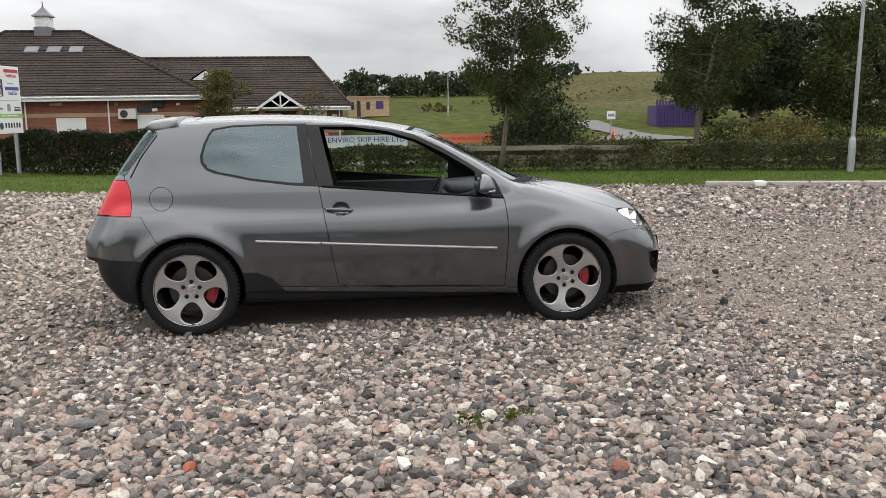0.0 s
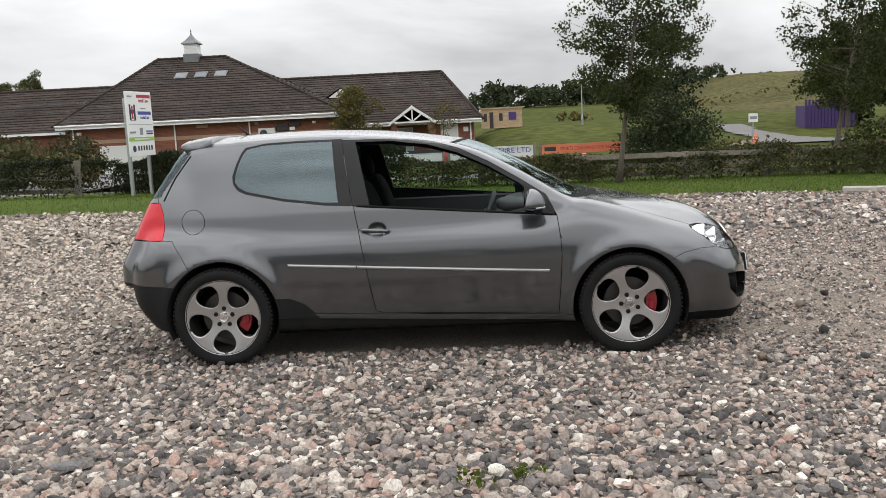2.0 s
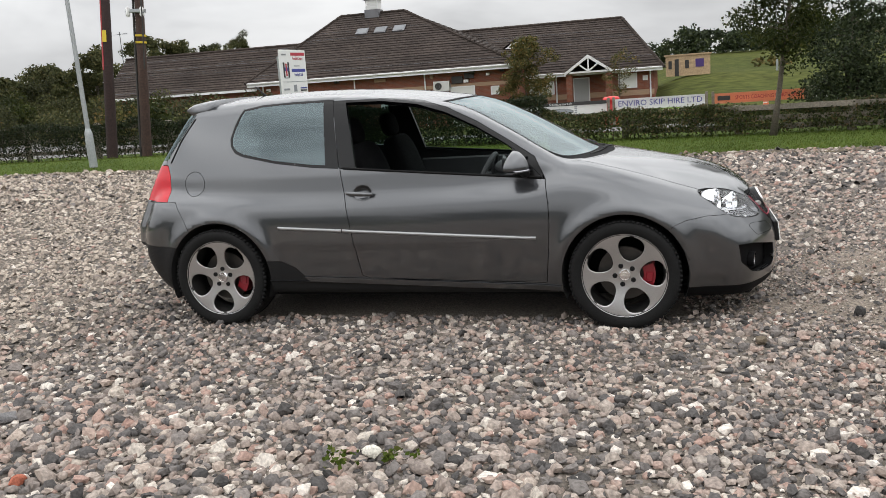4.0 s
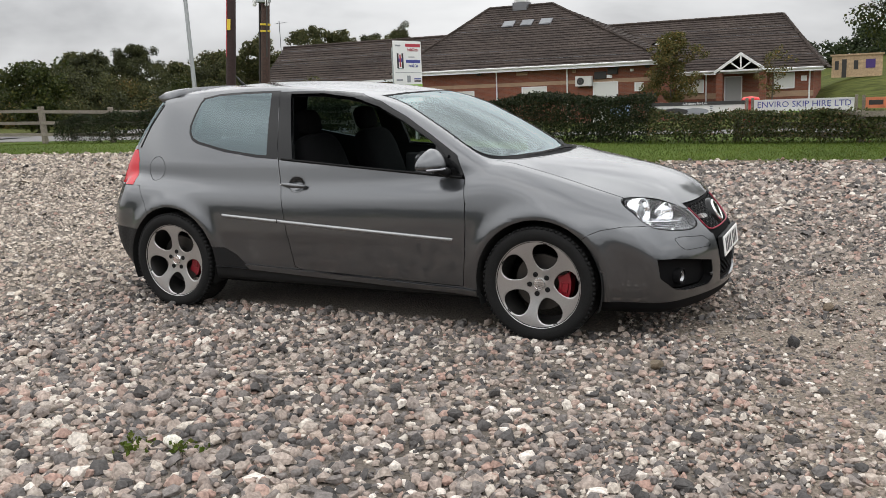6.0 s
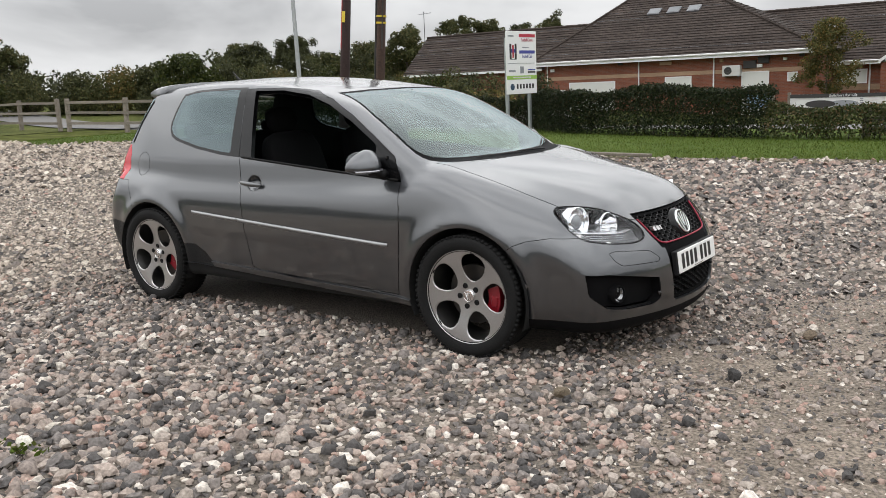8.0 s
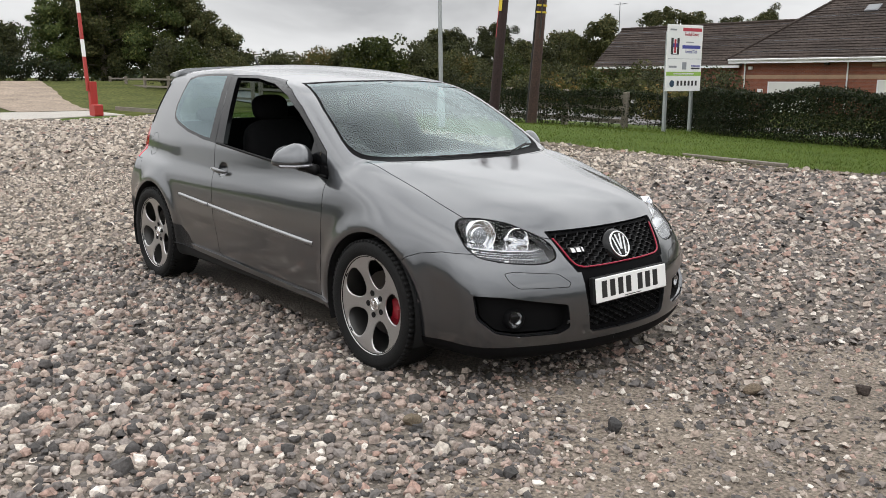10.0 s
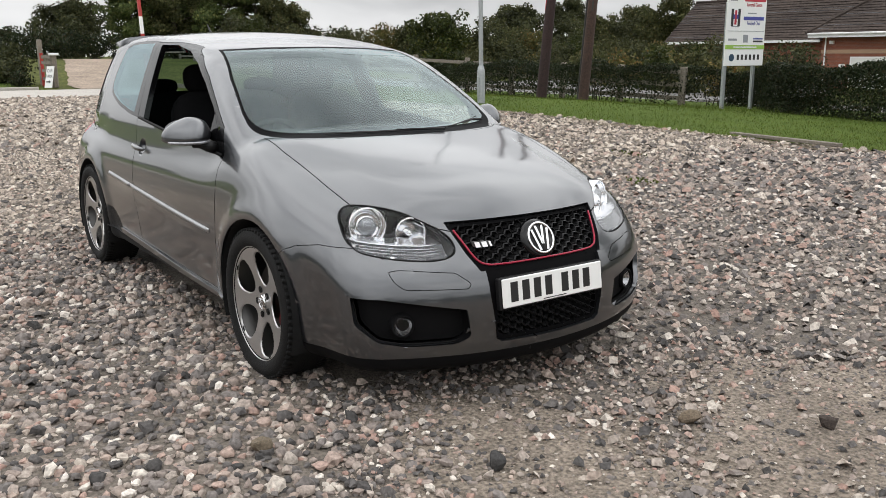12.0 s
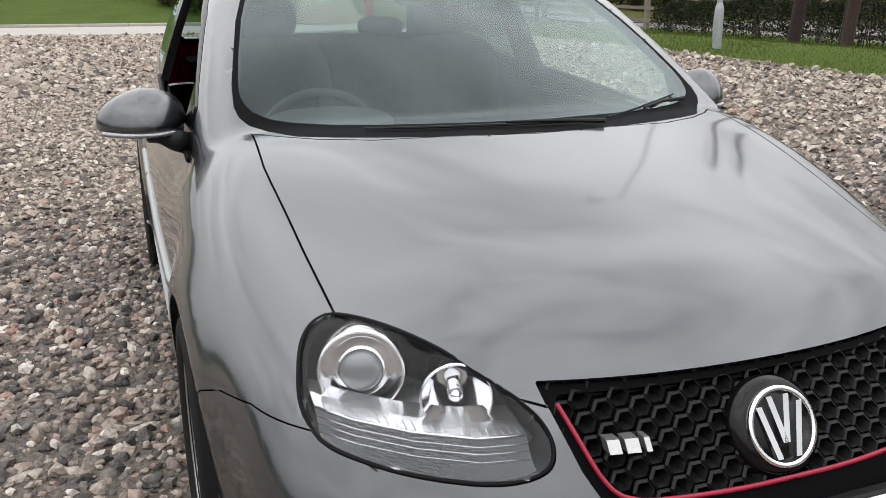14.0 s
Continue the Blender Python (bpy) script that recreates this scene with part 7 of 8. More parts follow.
    out["centre_cap"] = mesh_of("centre_cap", bm, CHROME)
    bm = bmesh.new()
    lathe(bm, [(.06, -.01), (.155, -.01), (.156, .012), (.06, .012)], 60)
    lathe(bm, [(.0001, -.045), (.075, -.045), (.078, -.01), (.078, .05)], 40)
    out["brake_disc"] = mesh_of("brake_disc", bm, STEEL)
    bm = bmesh.new()
    arc = [(r * math.cos(a), r * math.sin(a)) for r, span in ((.105, (-30, 30)), (.172, (30, -30))) for a in np.radians(np.linspace(*span, 9))]
    prism(bm, arc, "y", -.040, .04)
    box(bm, .118, .160, -.046, -.03, -.03, .03, .006)
    out["brake_caliper"] = mesh_of("brake_caliper", bm, CALIPER)
    return out


WHEEL = wheel_meshes()
TRACK = 0.762
for (wx, wz), turn in zip(WHEELS, (4, -20)):
    for s in (-1, 1):
        hub = new("wheel", WHEEL["barrel"])
        hub.parent = car
        hub.location, hub.rotation_euler = (wx, s * TRACK, wz), (0, radians(-turn), 0 if s < 0 else radians(180))
        for piece in ("tyre", "spokes", "rim_edge", "centre_cap"):
            ob = new(piece, WHEEL[piece])
            ob.parent = hub
        for k in range(5):
            a = (k + .5) * math.tau / 5
            ob = new("wheel_bolt", WHEEL["wheel_bolt"])
            ob.parent, ob.location = hub, (.056 * math.cos(a), 0, .056 * math.sin(a))
        tagged(hub, "silver five-spoke alloy wheel")
        for piece in ("brake_disc", "brake_caliper"):
            ob = new(piece, WHEEL[piece])
            ob.parent = car
            ob.location, ob.rotation_euler = (wx, s * TRACK, wz), (0, radians(8), 0 if s < 0 else 0)
            if s > 0:
                ob.scale = (1, -1, 1)
        bm = bmesh.new()
        rows = []
        for y in (-.868, -.50):
            rows.append([bm.verts.new((wx + .358 * math.cos(a), s * -y, wz + .358 * math.sin(a))) for a in np.radians(np.linspace(-22, 202, 40))])
        for k in range(39):
            bm.faces.new((rows[0][k], rows[0][k + 1], rows[1][k + 1], rows[1][k]))
        bm.faces.new(rows[1])
        part("arch_liner", bm, LINER, car)

# ---------- the car: lamps ----------
SILVER = mat("lamp_reflector", (0.92, 0.92, 0.93), 0.10, 1.0, 0.03)
LAMPBASE = mat("lamp_housing", (0.21, 0.21, 0.218), 0.30, 0.75, 0.1, 20.0)
WHITEGLASS = mat("frosted_lamp_strip", (0.30, 0.30, 0.32), 0.15, 0.6, 0.25, 60.0, 0.2, 150.0, coat=0.6)
INDICATOR = mat("smoked_lamp_strip", (0.045, 0.045, 0.048), 0.18, 0.7, 0.2, 12.0, 0.1, 60.0, coat=0.6)
SHELF = mat("bright_lamp_shelf", (0.72, 0.72, 0.73), 0.22, 0.95, 0.08, 30.0)
DIM = mat("dim_fog_reflector", (0.34, 0.34, 0.345), 0.12, 0.9, 0.1)
for s in (1, -1):
    flip = s < 0
    lamp = part("headlamp", panel(skin, skin_layer, {HEADLAMP}, both=False, mirror=flip, lip=0.0, sink=0.125), LAMPBASE, car, "clear twin-round headlamp", smooth=True)
    part("lamp_cover", panel(skin, skin_layer, {HEADLAMP}, both=False, mirror=flip, gap=0.006, lip=0), LENS, lamp, smooth=True)
    bm = bmesh.new()
    rim = outline_on_skin("front", LAMP_LINE, 1)
    tube(bm, [Vector((p.x - .006, p.y * s, p.z)) for p in rim], .0038, 8, closed=True)
    part("lamp_seal", bm, SEAL, lamp, smooth=True)
    bm = bmesh.new()
    inner = [Vector((p.x, p.y * s, p.z)) for p in rim]
    deep = [bm.verts.new(p + Vector((-.11, .02 * s, -.012))) for p in inner]
    edge = [bm.verts.new(p + Vector((-.004, 0, 0))) for p in inner]
    for k in range(len(rim)):
        j = (k + 1) % len(rim)
        bm.faces.new((edge[k], edge[j], deep[j], deep[k]))
    part("lamp_wall", bm, LAMPBASE, lamp, smooth=True)
    for (cx, cy, cz), r, ball in (((1.785, -.612, .684), .073, .037), ((1.885, -.482, .660), .060, .0)):
        way = Vector((1, -.30 * s, .10)).normalized()
        m = Matrix.Translation((cx, cy * s, cz)) @ way.to_track_quat("Z", "X").to_matrix().to_4x4()
        bm = bmesh.new()
        lathe(bm, [(r * .97, -.05), (r, .018), (r * .985, .025), (r * .94, .025), (r * .925, .012)], 44, "z")
        bm.transform(m)
        part("lamp_ring", bm, SILVER, lamp, smooth=True)
        bm = bmesh.new()
        lathe(bm, [(r * .93, .012), (r * .76, -.008), (r * .5, -.032), (r * .2, -.044), (.0001, -.046)], 44, "z")
        bm.transform(m)
        part("reflector", bm, SILVER, lamp, smooth=True)
        bm = bmesh.new()
        if ball:
            lathe(bm, [(ball * 1.55, -.03), (ball * 1.42, -.012), (ball * 1.22, .006), (ball * 1.0, .010)], 40, "z")
            bm.transform(m)
            part("projector_ring", bm, SILVER, lamp, smooth=True)
            bm = bmesh.new()
            lathe(bm, [(ball * math.cos(a), .006 + .020 * math.sin(a)) for a in np.radians(np.linspace(0, 89.5, 9))], 40, "z")
            bm.transform(m)
            part("projector_lens", bm, mat("projector_glass", (0.20, 0.21, 0.22), 0.03, 0.3, 0.05, coat=1.0), lamp, smooth=True)
        else:
            lathe(bm, [(.012, -.045), (.013, .002), (.009, .010), (.0001, .012)], 20, "z")
            bm.transform(m)
            part("bulb_shield", bm, SILVER, lamp, smooth=True)
    low = [(-.700, .622), (-.65, .613), (-.57, .603), (-.48, .597), (-.405, .602)]
    def lamp_line(up, depth):
        return [Vector((p.x, p.y * s, p.z)) for p in outline_on_skin("front", [(y, z + up) for y, z in low], 1, depth)]

    def lamp_sheet(lines, name, material, label=""):
        bm = bmesh.new()
        rows = [[bm.verts.new(p) for p in q] for q in lines]
        for r0, r1 in zip(rows, rows[1:]):
            for k in range(len(r0) - 1):
                bm.faces.new((r0[k], r0[k + 1], r1[k + 1], r1[k]))
        return part(name, bm, material, lamp, label)
    lamp_sheet([lamp_line(-.026, -.020), lamp_line(-.004, -.034), lamp_line(.024, -.034)], "indicator_strip", INDICATOR, "ribbed clear indicator strip")
    lamp_sheet([lamp_line(.024, -.032), lamp_line(.034, -.060), lamp_line(.040, -.10)], "reflector_shelf", SHELF, "ribbed bright shelf")
    for up, r in ((.024, .0026), (.013, .0008), (.004, .0008), (-.006, .0008), (-.015, .0008)):
        part("strip_line", tube(bmesh.new(), lamp_line(up, -.031), r, 5), SILVER, lamp, smooth=True)
    for u in np.linspace(.03, .97, 26):
        k = min(len(low) - 2, int(u * (len(low) - 1)))
        w = u * (len(low) - 1) - k
        p0, p1 = (q[k].lerp(q[k + 1], w) for q in (lamp_line(.026, -.034), lamp_line(.039, -.092)))
        part("shelf_rib", tube(bmesh.new(), [p0, p1], .0011, 4, caps=False), SILVER, lamp)
    # fog lamp and its opening
    fog = part("fog_lamp_recess", panel(skin, skin_layer, {FOG}, both=False, mirror=flip, lip=0, sink=0.055), RECESS, bumper, "black plastic recess", smooth=True)
    bm = bmesh.new()
    rim = [Vector((p.x, p.y * s, p.z)) for p in outline_on_skin("front", rounded(FOG_LINE, .02), 1)]
    deep = [bm.verts.new(p + Vector((-.052, .008 * s, 0))) for p in rim]
    edge = [bm.verts.new(p + Vector((-.002, 0, 0))) for p in rim]
    for k in range(len(rim)):
        j = (k + 1) % len(rim)
        bm.faces.new((edge[k], edge[j], deep[j], deep[k]))
    part("recess_wall", bm, RECESS, fog, smooth=True)
    m = Matrix.Translation((1.992, -.592 * s, .340)) @ Vector((1, -.25 * s, 0)).to_track_quat("Z", "X").to_matrix().to_4x4()
    bm = bmesh.new()
    lathe(bm, [(.046, -.02), (.044, .020), (.037, .022), (.036, .014)], 32, "z")
    bm.transform(m)
    part("fog_bezel", bm, RECESS, fog, smooth=True)
    bm = bmesh.new()
    lathe(bm, [(.036, .014), (.026, -.004), (.012, -.012), (.0001, -.013)], 32, "z")
    bm.transform(m)
    part("fog_reflector", bm, DIM, fog, smooth=True)
    bm = bmesh.new()
    lathe(bm, [(.036, .016), (.026, .021), (.012, .024), (.0001, .0245)], 32, "z")
    bm.transform(m)
    part("fog_glass", bm, LENS, fog, smooth=True)


# ---------- the car: grille, badge, plate ----------
def inside(poly, p, grow=0.0):
    n = len(poly)
    area = sum(poly[i][0] * poly[(i + 1) % n][1] - poly[(i + 1) % n][0] * poly[i][1] for i in range(n))
    for i in range(n):
        a, b = poly[i], poly[(i + 1) % n]
        d = ((b[0] - a[0]) * (p[1] - a[1]) - (b[1] - a[1]) * (p[0] - a[0])) / max(1e-9, math.dist(a, b))
        if d * (1 if area > 0 else -1) < -grow:
            return False
    return True


def honeycomb(hole, w=.040, h=.030, recess=.026):
    bm = bmesh.new()
    full = hole[1:-1]
    poly = [p for p in full] + [(-p[0], p[1]) for p in full[::-1]]
    cells = []
    for i in range(-16, 17):
        for j in range(0, 20):
            c = (i * w * .78, .25 + j * h + (h / 2 if i % 2 else 0))
            if inside(poly, c, .012):
                cells.append(c)
    for cy, cz in cells:
        rings = []
        for k, d in ((.5, 0.0), (.40, 0.004), (.33, -.022)):
            pts = [(cy + w * 1.04 * k * math.cos(q), cz + h * 1.13 * k * math.sin(q)) for q in np.radians(range(0, 360, 60))]
            x = cast(np.array([[1.2, cy, cz]]), np.array([[1.0, 0, 0]]))[0][0]
            rings.append([bm.verts.new((x - recess + d - .55 * (q - cz), p, q)) for p, q in pts])
        for r, s_ in zip(rings, rings[1:]):
            for k in range(6):
                bm.faces.new((r[k], r[(k + 1) % 6], s_[(k + 1) % 6], s_[k]))
    return bm


def flowing_line(pts, n=8):
    """An open line eased through its points."""
    out, p = [], [pts[0]] + list(pts) + [pts[-1]]
    for a, b, c, d in zip(p, p[1:], p[2:], p[3:]):
        for k in range(n):
            t = k / n
            out.append(tuple(.5 * (2 * b[i] + (c[i] - a[i]) * t + (2 * a[i] - 5 * b[i] + 4 * c[i] - d[i]) * t * t + (3 * b[i] - a[i] - 3 * c[i] + d[i]) * t ** 3) for i in (0, 1)))
    return out + [pts[-1]]


part("upper_grille", honeycomb(HOLE_TOP), BLACK, bumper, "black honeycomb grille")
part("lower_grille", honeycomb(HOLE_LOW), BLACK, bumper, "black honeycomb grille")
part("grille_backing", panel(skin, skin_layer, {GRILLE_HOLE, LOWER_HOLE, GRILLE}, lip=0, sink=0.07), LINER, bumper)
bm = bmesh.new()
line = flowing_line([(-.356, .672), (-.345, .645), (-.326, .597), (-.313, .573), (-.297, .557), (-.272, .549), (-.245, .546), (-.15, .5455), (-.06, .546)])
right = outline_on_skin("front", line, 1, -.006)
tube(bm, right + [Vector((p.x, -p.y, p.z)) for p in right[::-1]], .0042, 6)
part("red_grille_line", bm, REDTRIM, bumper, "thin red line round the grille", smooth=True)
badge_at = Matrix.Translation((2.088, 0, .613)) @ Matrix.Rotation(radians(90 - 27), 4, "Y") @ Matrix.Rotation(radians(90), 4, "Z")
bm = bmesh.new()
lathe(bm, [(.086, -.03), (.082, -.004), (.070, .004), (.0001, .005)], 48, "z")
bm.transform(badge_at)
badge = part("badge_base", bm, GLOSSBLACK, bumper, smooth=True)
bm = bmesh.new()
lathe(bm, [(.066, .0), (.066, .010), (.0645, .013), (.058, .013), (.0565, .010), (.0565, .0)], 48, "z")
bm.transform(badge_at)
part("badge_ring", bm, CHROME, badge, "chrome ring", smooth=True)
bm = bmesh.new()
for x0, x1, h0, h1 in ((-.040, -.018, .036, -.050), (-.017, -.001, .050, -.026), (.017, .001, .050, -.026), (.040, .018, .036, -.050)):
    prism(bm, [(x0 - .0055, h0), (x0 + .0055, h0), (x1 + .0055, h1), (x1 - .0055, h1)], "z", .003, .012)
bm.transform(badge_at)
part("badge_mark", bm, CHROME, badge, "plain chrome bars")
bm = bmesh.new()
for y0, y1 in ((-.300, -.280), (-.272, -.250), (-.241, -.232)):
    p = [outline_on_skin("front", [(y, z)], 1, .004)[0] for y, z in ((y0, .610), (y1, .610), (y1, .628), (y0, .628))]
    a = [bm.verts.new(q) for q in p]
    b = [bm.verts.new(q - Vector((.02, 0, 0))) for q in p]
    bm.faces.new(a)
    for k in range(4):
        bm.faces.new((a[k], a[(k + 1) % 4], b[(k + 1) % 4], b[k]))
part("grille_badge", bm, ALLOY, bumper, "three small chrome bars")

PLATE = mat("white_plate", (0.80, 0.80, 0.78), 0.35, 0, 0.04, 6.0)
INK = mat("black_ink", (0.012, 0.012, 0.012), 0.5)
plate_at = Matrix.Translation((2.176, 0, .445)) @ Matrix.Rotation(radians(-7), 4, "Y")
bm = bmesh.new()
box(bm, -.004, .004, -.26, .26, -.0555, .0555, .003)
bm.transform(plate_at)
plate = part("number_plate", bm, PLATE, bumper, "white number plate with black bars")
y = -.226
for k in range(7):
    bm = box(bmesh.new(), .004, .0048, y + .004, y + .040, -.036, .040)
    bm.transform(plate_at)
    part("plate_bar", bm, INK, plate)
    y += .058 if k != 3 else .086
bm = bmesh.new()
box(bm, .004, .0047, -.06, .06, -.049, -.0455)
bm.transform(plate_at)
part("plate_maker_line", bm, INK, plate)
bm = bmesh.new()
box(bm, -.03, -.004, -.27, .27, -.062, .06, .004)
bm.transform(plate_at)
part("plate_holder", bm, BLACK, bumper)
# ---------- the car: trim, handles, mirrors ----------
def strip_on_side(bm, x0, x1, s, n=30, h=.021, d=.013):
    rows = []
    for x in np.linspace(x0, x1, n):
        z = .632 - (.632 - .535) * (x + .85) / 1.64
        p = outline_on_skin("side", [(x, z)], -1)[0]
        prof = ((0, .5), (.6, .5), (1, .2), (1, -.25), (.5, -.5), (0, -.5))
        end = .25 if x in (x0, x1) else 1.0
        rows.append([bm.verts.new((p.x, s * (p.y - d * a * end + .001), p.z + h * b)) for a, b in prof])
    for r, q in zip(rows, rows[1:]):
        for k in range(5):
            bm.faces.new((r[k], r[k + 1], q[k + 1], q[k]))
    bmesh.ops.recalc_face_normals(bm, faces=bm.faces)
    return bm


STRIP = mat("satin_silver_strip", (0.30, 0.305, 0.31), 0.3, 0.8, 0.05, 3.0, coat=0.3)
for s in (1, -1):
    part("rubbing_strip", strip_on_side(bmesh.new(), -.412, .79, s), STRIP, car, "silver rubbing strip", smooth=True)
    part("rubbing_strip", strip_on_side(bmesh.new(), -.85, -.418, s), STRIP, car, "silver rubbing strip", smooth=True)
    bm = bmesh.new()
    pts, rad = [], []
    for k in range(15):
        u = k / 14
        x, z = -.385 + .19 * u, .836 - .012 * u
        p = outline_on_skin("side", [(x, z)], -1)[0]
        pts.append((x, s * (p.y - .010 - .026 * math.sin(math.pi * u) ** .5), z))
        rad.append(.004 + .0085 * math.sin(math.pi * u) ** .35)
    tube(bm, pts, rad, 10)
    for v in bm.verts:
        v.co.z = .83 + (v.co.z - .83) * 1.15
    part("door_handle", bm, PAINT, car, smooth=True)
    if s > 0:
        bm = bmesh.new()
        lathe(bm, [(.0045, -.002), (.0045, .0), (.0001, .0005)], 14, "y", (-.372, pts[1][1] - .010, .836))
        part("key_hole", bm, CHROME, car)
    # door mirror
    mid, wide = (-.893, .114) if s > 0 else (-.850, .088)
    bm = bmesh.new()
    bmesh.ops.create_uvsphere(bm, u_segments=40, v_segments=28, radius=1)
    for v in bm.verts:
        x, y, z = v.co
        e = 2 / 2.25
        x, y, z = (math.copysign(abs(c) ** e, c) for c in (x, y, z))
        taper = 1 - .22 * max(0, -y)
        sweep = .035 * (y * y)
        back = .045 if x < 0 else .085
        v.co = Vector((.690 + back * x * taper * (1 - .25 * max(0, z)) - sweep, s * (mid + wide * y), .958 + (.092 if z > 0 else .038) * z * (taper - .06 * max(0, y)) + .006 * y))
    mirror = part("door_mirror", bm, PAINT, car, smooth=True)
    bm = bmesh.new()
    tube(bm, [(.735, s * -.780, .905), (.735, s * -.82, .918), (.715, s * -.85, .928), (.70, s * -.88, .926)], [.030, .028, .022, .018], 12)
    part("mirror_foot", bm, BLACK, mirror, "black plastic foot", smooth=True)
    bm = bmesh.new()
    rows = []
    for y in np.linspace(mid - wide * .88, mid + wide * .7, 14):
        u = (y - mid) / wide
        x = .690 + .083 * (1 - .22 * max(0, -u)) * max(0.05, 1 - abs(u) ** 2.7) ** (1 / 2.7) - .035 * u * u
        rows.append([bm.verts.new((x + dx, s * y, z)) for dx, z in ((-.028, .927), (.004, .932), (.007, .937), (.004, .942), (-.02, .946))])
    for r, q in zip(rows, rows[1:]):
        for k in range(4):
            bm.faces.new((r[k], r[k + 1], q[k + 1], q[k]))
    part("mirror_indicator", bm, WHITEGLASS, mirror, "slim clear indicator", smooth=True)
    bm = bmesh.new()
    lathe(bm, [(.085, 0), (.0001, .001)], 28, "x", (.0, 0, 0))
    for v in bm.verts:
        v.co = Vector((.640, s * (mid + v.co.y * 1.15 * wide / .118), .984 + v.co.z * .62))
    part("mirror_glass", bm, CHROME, mirror, "mirror glass")
    # black seal along the foot of the door window
    bm = bmesh.new()
    a = outline_on_skin("side", [(x, .978 - .0855 * (x + .315)) for x in np.linspace(-.40, .83, 20)], -1)
    tube(bm, [Vector((p.x, s * (p.y - .002), p.z)) for p in a], .008, 6)
    part("window_seal", bm, SEAL, car, smooth=True)
    # side of the rear window
    bm = bmesh.new()
    a = outline_on_skin("side", [(-1.42, 1.425), (-1.50, 1.335), (-1.60, 1.20), (-1.672, 1.060)], -1)
    tube(bm, [Vector((p.x, s * (p.y - .0005), p.z)) for p in a], .005, 6)
    part("tailgate_seal", bm, SEAL, car, smooth=True)

bm = bmesh.new()
rows = []
for y in np.linspace(-.56, .56, 25):
    z = -.06 * y * y - .012 * (y / .56) ** 8
    x = .05 * y * y
    end = .75 if abs(y) > .559 else 1.0
    rows.append([bm.verts.new((px + x, y, 1.41 + (pz - 1.41) * end + z)) for px, pz in ((-1.38, 1.463), (-1.48, 1.461), (-1.555, 1.452), (-1.584, 1.438), (-1.582, 1.420), (-1.553, 1.394), (-1.515, 1.345), (-1.43, 1.36))])
for r, q in zip(rows, rows[1:]):
    for k in range(8):
        bm.faces.new((r[k], r[(k + 1) % 8], q[(k + 1) % 8], q[k]))
bm.faces.new(rows[0])
bm.faces.new(rows[-1])
bmesh.ops.recalc_face_normals(bm, faces=bm.faces)
part("roof_spoiler", bm, PAINT, car, smooth=True)

# wipers, parked along the foot of the windscreen
def on_screen(pts, off):
    p = cast(np.array([(.3, y, z) for y, z in pts]), np.tile((1.0, 0, 0), (len(pts), 1)))
    return [Vector(q) + Vector((.5, 0, .85)) * off for q in p]


for blade, arm in (([(-.40, .968), (-.25, .968), (-.05, .967), (.20, .965)], [(-.05, .968), (.10, .966), (.21, .962)]), ([(.25, .968), (.38, .976), (.50, .988), (.57, .998)], [(.40, .974), (.50, .982), (.59, .982)])):
    wiper = part("wiper", tube(bmesh.new(), on_screen(blade, .006), [.0025, .0034, .0036, .002], 6), BLACK, screen, "black wiper blade")
    part("wiper_arm", tube(bmesh.new(), on_screen(arm, .012), [.003, .0045, .006], 8), BLACK, wiper)
bm = bmesh.new()
tube(bm, [(-1.262, 0, 1.455), (-1.275, 0, 1.472), (-1.335, 0, 1.530)], [.016, .009, .003], 8)
part("roof_aerial", bm, BLACK, car, "short black roof aerial", smooth=True)

# ---------- the car: inside ----------
def cushion(bm, size, m, power=4.0, seg=20):
    made = bmesh.ops.create_uvsphere(bm, u_segments=seg, v_segments=seg // 2 + 2, radius=1)["verts"]
    e = 2 / power
    for v in made:
        c = [math.copysign(abs(q) ** e, q) * s for q, s in zip(v.co, size)]
        v.co = m @ Vector(c)
    return bm


for y in (-.37, .37):
    bm = bmesh.new()
    cushion(bm, (.25, .25, .09), pose(-.02, y, .50, 0, -6, 0))
    seat = part("front_seat", bm, CLOTH, car, "dark cloth seat", smooth=True)
    bm = bmesh.new()
    cushion(bm, (.075, .24, .33), pose(-.33, y, .80, 0, -19, 0))
    part("seat_back", bm, CLOTH, seat, smooth=True)
    bm = bmesh.new()
    cushion(bm, (.045, .125, .085), pose(-.47, y, 1.19, 0, -14, 0), 3.0)
    part("headrest", bm, CLOTH, seat, smooth=True)
bm = bmesh.new()
cushion(bm, (.26, .60, .08), pose(-.92, 0, .52, 0, -6, 0))
bench = part("rear_seat", bm, CLOTH, car, "dark cloth rear bench", smooth=True)
bm = bmesh.new()
cushion(bm, (.08, .60, .30), pose(-1.22, 0, .80, 0, -18, 0))
part("seat_back", bm, CLOTH, bench, smooth=True)
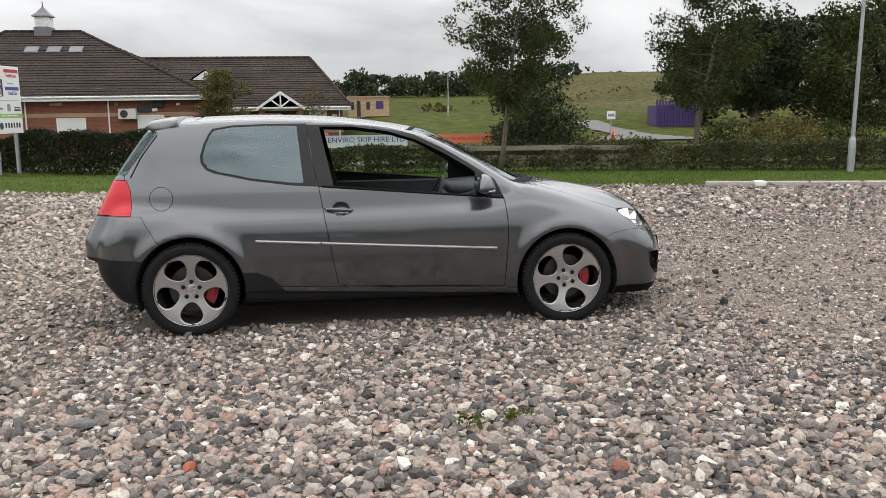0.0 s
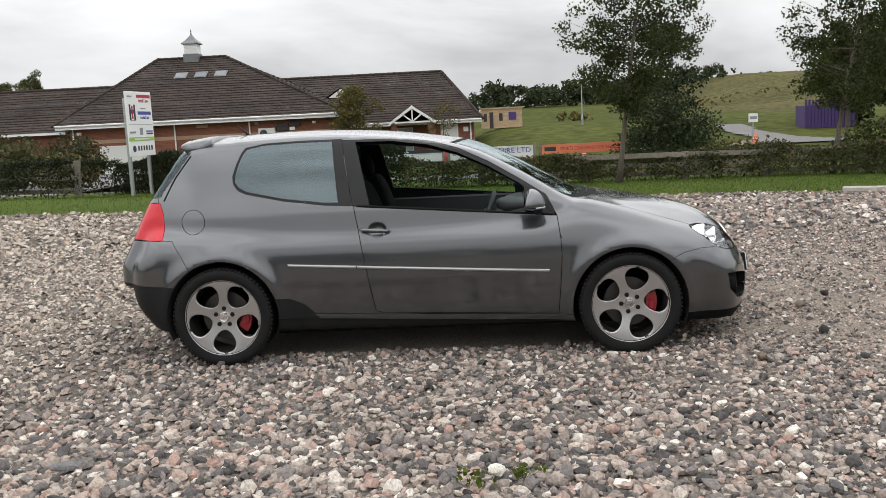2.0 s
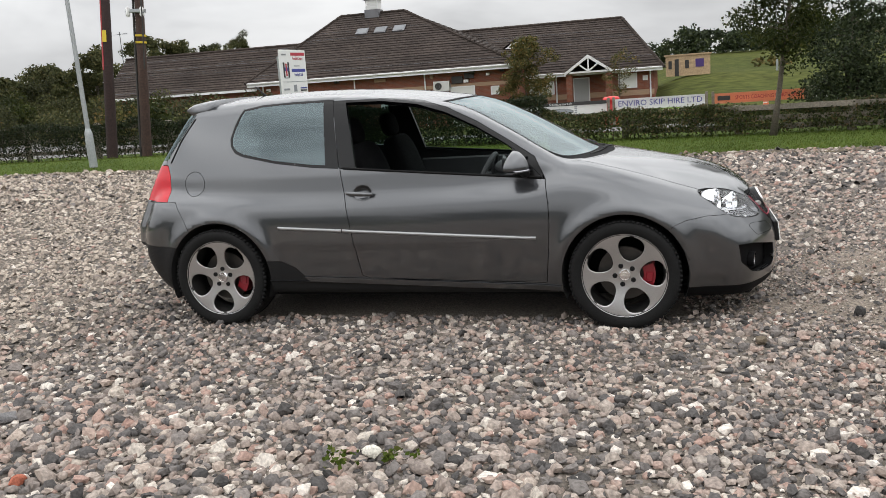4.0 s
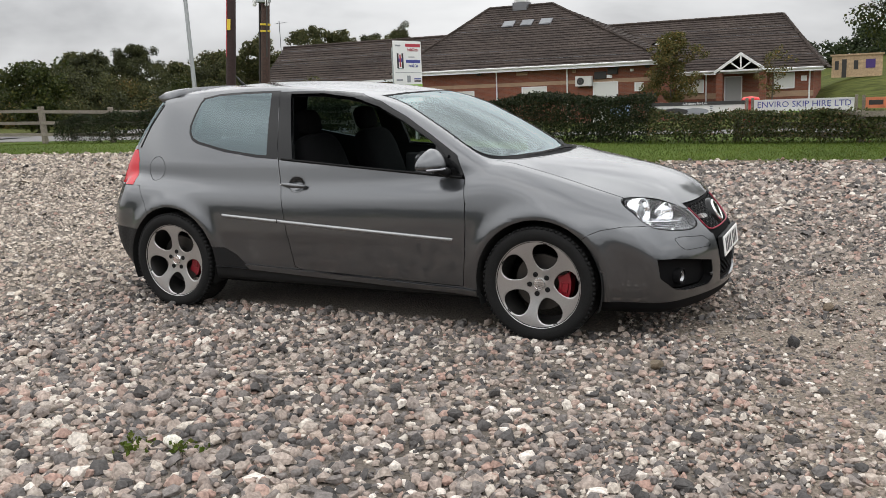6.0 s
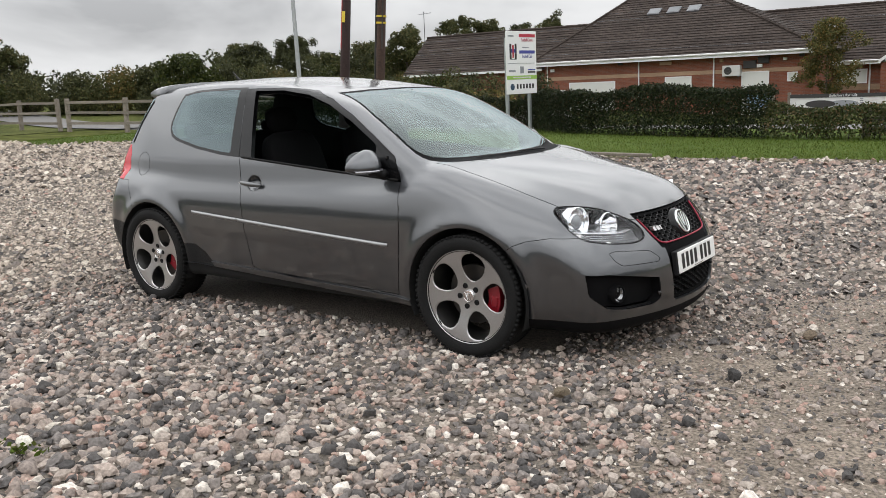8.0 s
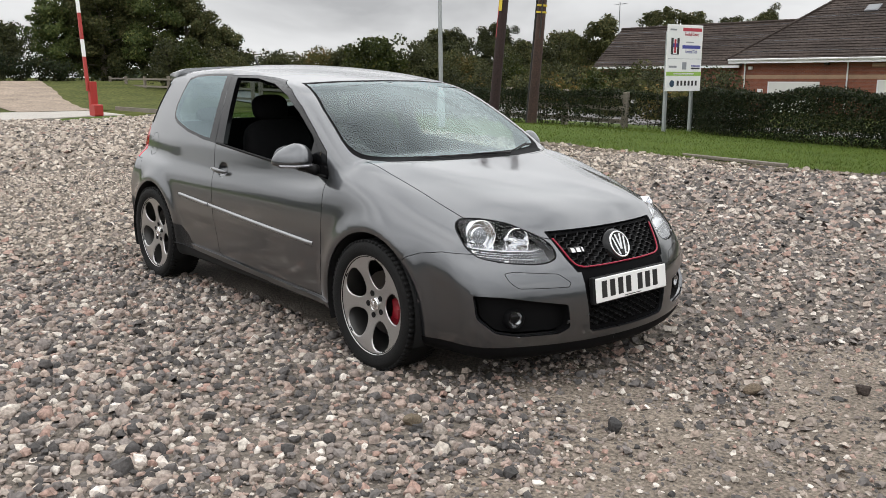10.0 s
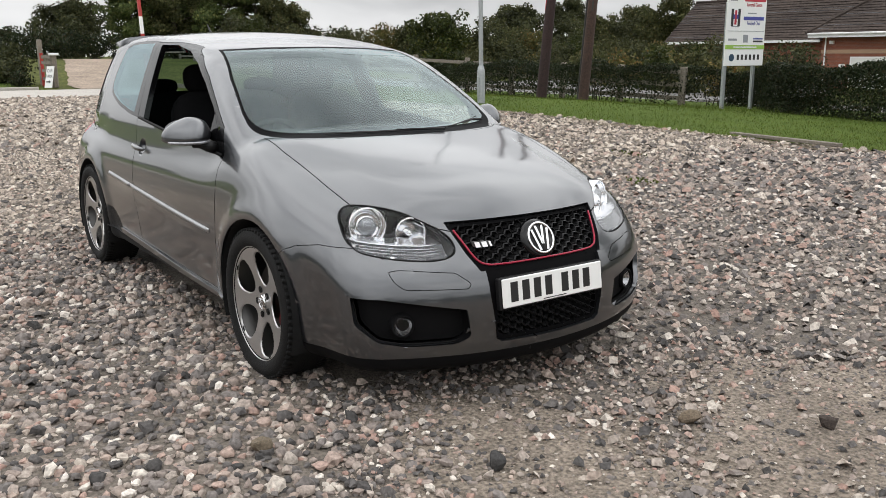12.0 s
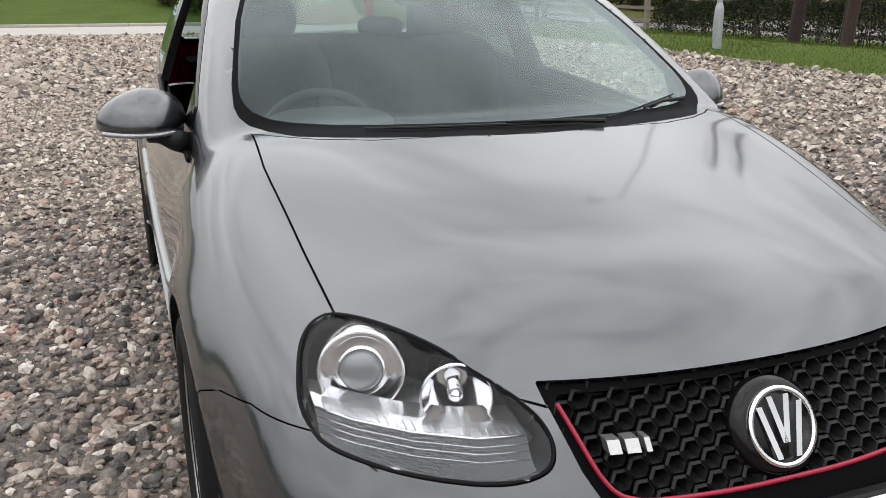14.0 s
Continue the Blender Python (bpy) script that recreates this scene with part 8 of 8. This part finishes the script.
for y in (-.36, .36):
    bm = bmesh.new()
    cushion(bm, (.04, .12, .05), pose(-1.33, y, 1.12, 0, -14, 0), 3.0)
    part("headrest", bm, CLOTH, bench, smooth=True)
DASH = mat("dark_grey_dashboard", (0.030, 0.031, 0.033), 0.7, 0, 0.1, 10.0, 0.1, 300.0, 0.2, 600.0)
bm = bmesh.new()
prism(bm, [(.48, .60), (.50, .80), (.56, .885), (.70, .915), (.98, .925), (1.06, .93), (1.06, .60)], "y", -.66, .66)
bmesh.ops.bevel(bm, geom=list(bm.edges), offset=.02, segments=2, affect="EDGES")
dash = part("dashboard", bm, DASH, car, smooth=True)
bm = bmesh.new()
cushion(bm, (.12, .19, .045), pose(.60, -.37, .915, 0, 4, 0), 2.6)
part("instrument_hood", bm, DASH, dash, smooth=True)
bm = bmesh.new()
m = pose(.40, -.37, .83, 0, -66, 0)
tube(bm, [m @ Vector((.182 * math.cos(a), .182 * math.sin(a), 0)) for a in np.linspace(0, math.tau, 40, endpoint=False)], .0145, 10, closed=True)
wheel = part("steering_wheel", bm, DASH, car, "dark leather steering wheel", smooth=True)
bm = bmesh.new()
cushion(bm, (.065, .07, .025), m, 3.0)
for a in (0, 180, 270):
    tube(bm, [m @ Vector((.05 * math.cos(radians(a + 90)), .05 * math.sin(radians(a + 90)), 0)), m @ Vector((.178 * math.cos(radians(a + 90)), .178 * math.sin(radians(a + 90)), 0))], .012, 8)
part("spoke", bm, DASH, wheel, smooth=True)
bm = bmesh.new()
cushion(bm, (.014, .10, .032), pose(.36, 0, 1.275), 3.0)
tube(bm, [(.37, 0, 1.28), (.33, 0, 1.35)], .008, 8)
part("inner_mirror", bm, DASH, car, smooth=True)
part("boot_cover", box(bmesh.new(), -1.72, -1.30, -.60, .60, .95, .965, .004), CLOTH, car)
for s in (1, -1):
    part("door_card", box(bmesh.new(), -.35, .80, s * -.765, s * -.735, .42, .90, .012), DASH, car)
part("under_tray", box(bmesh.new(), -1.60, 2.0, -.60, .60, .135, .22, .02), LINER, car, "black under-tray")
car.location, car.rotation_euler = (0, 0, 0), (0, 0, 0)
skin.free()
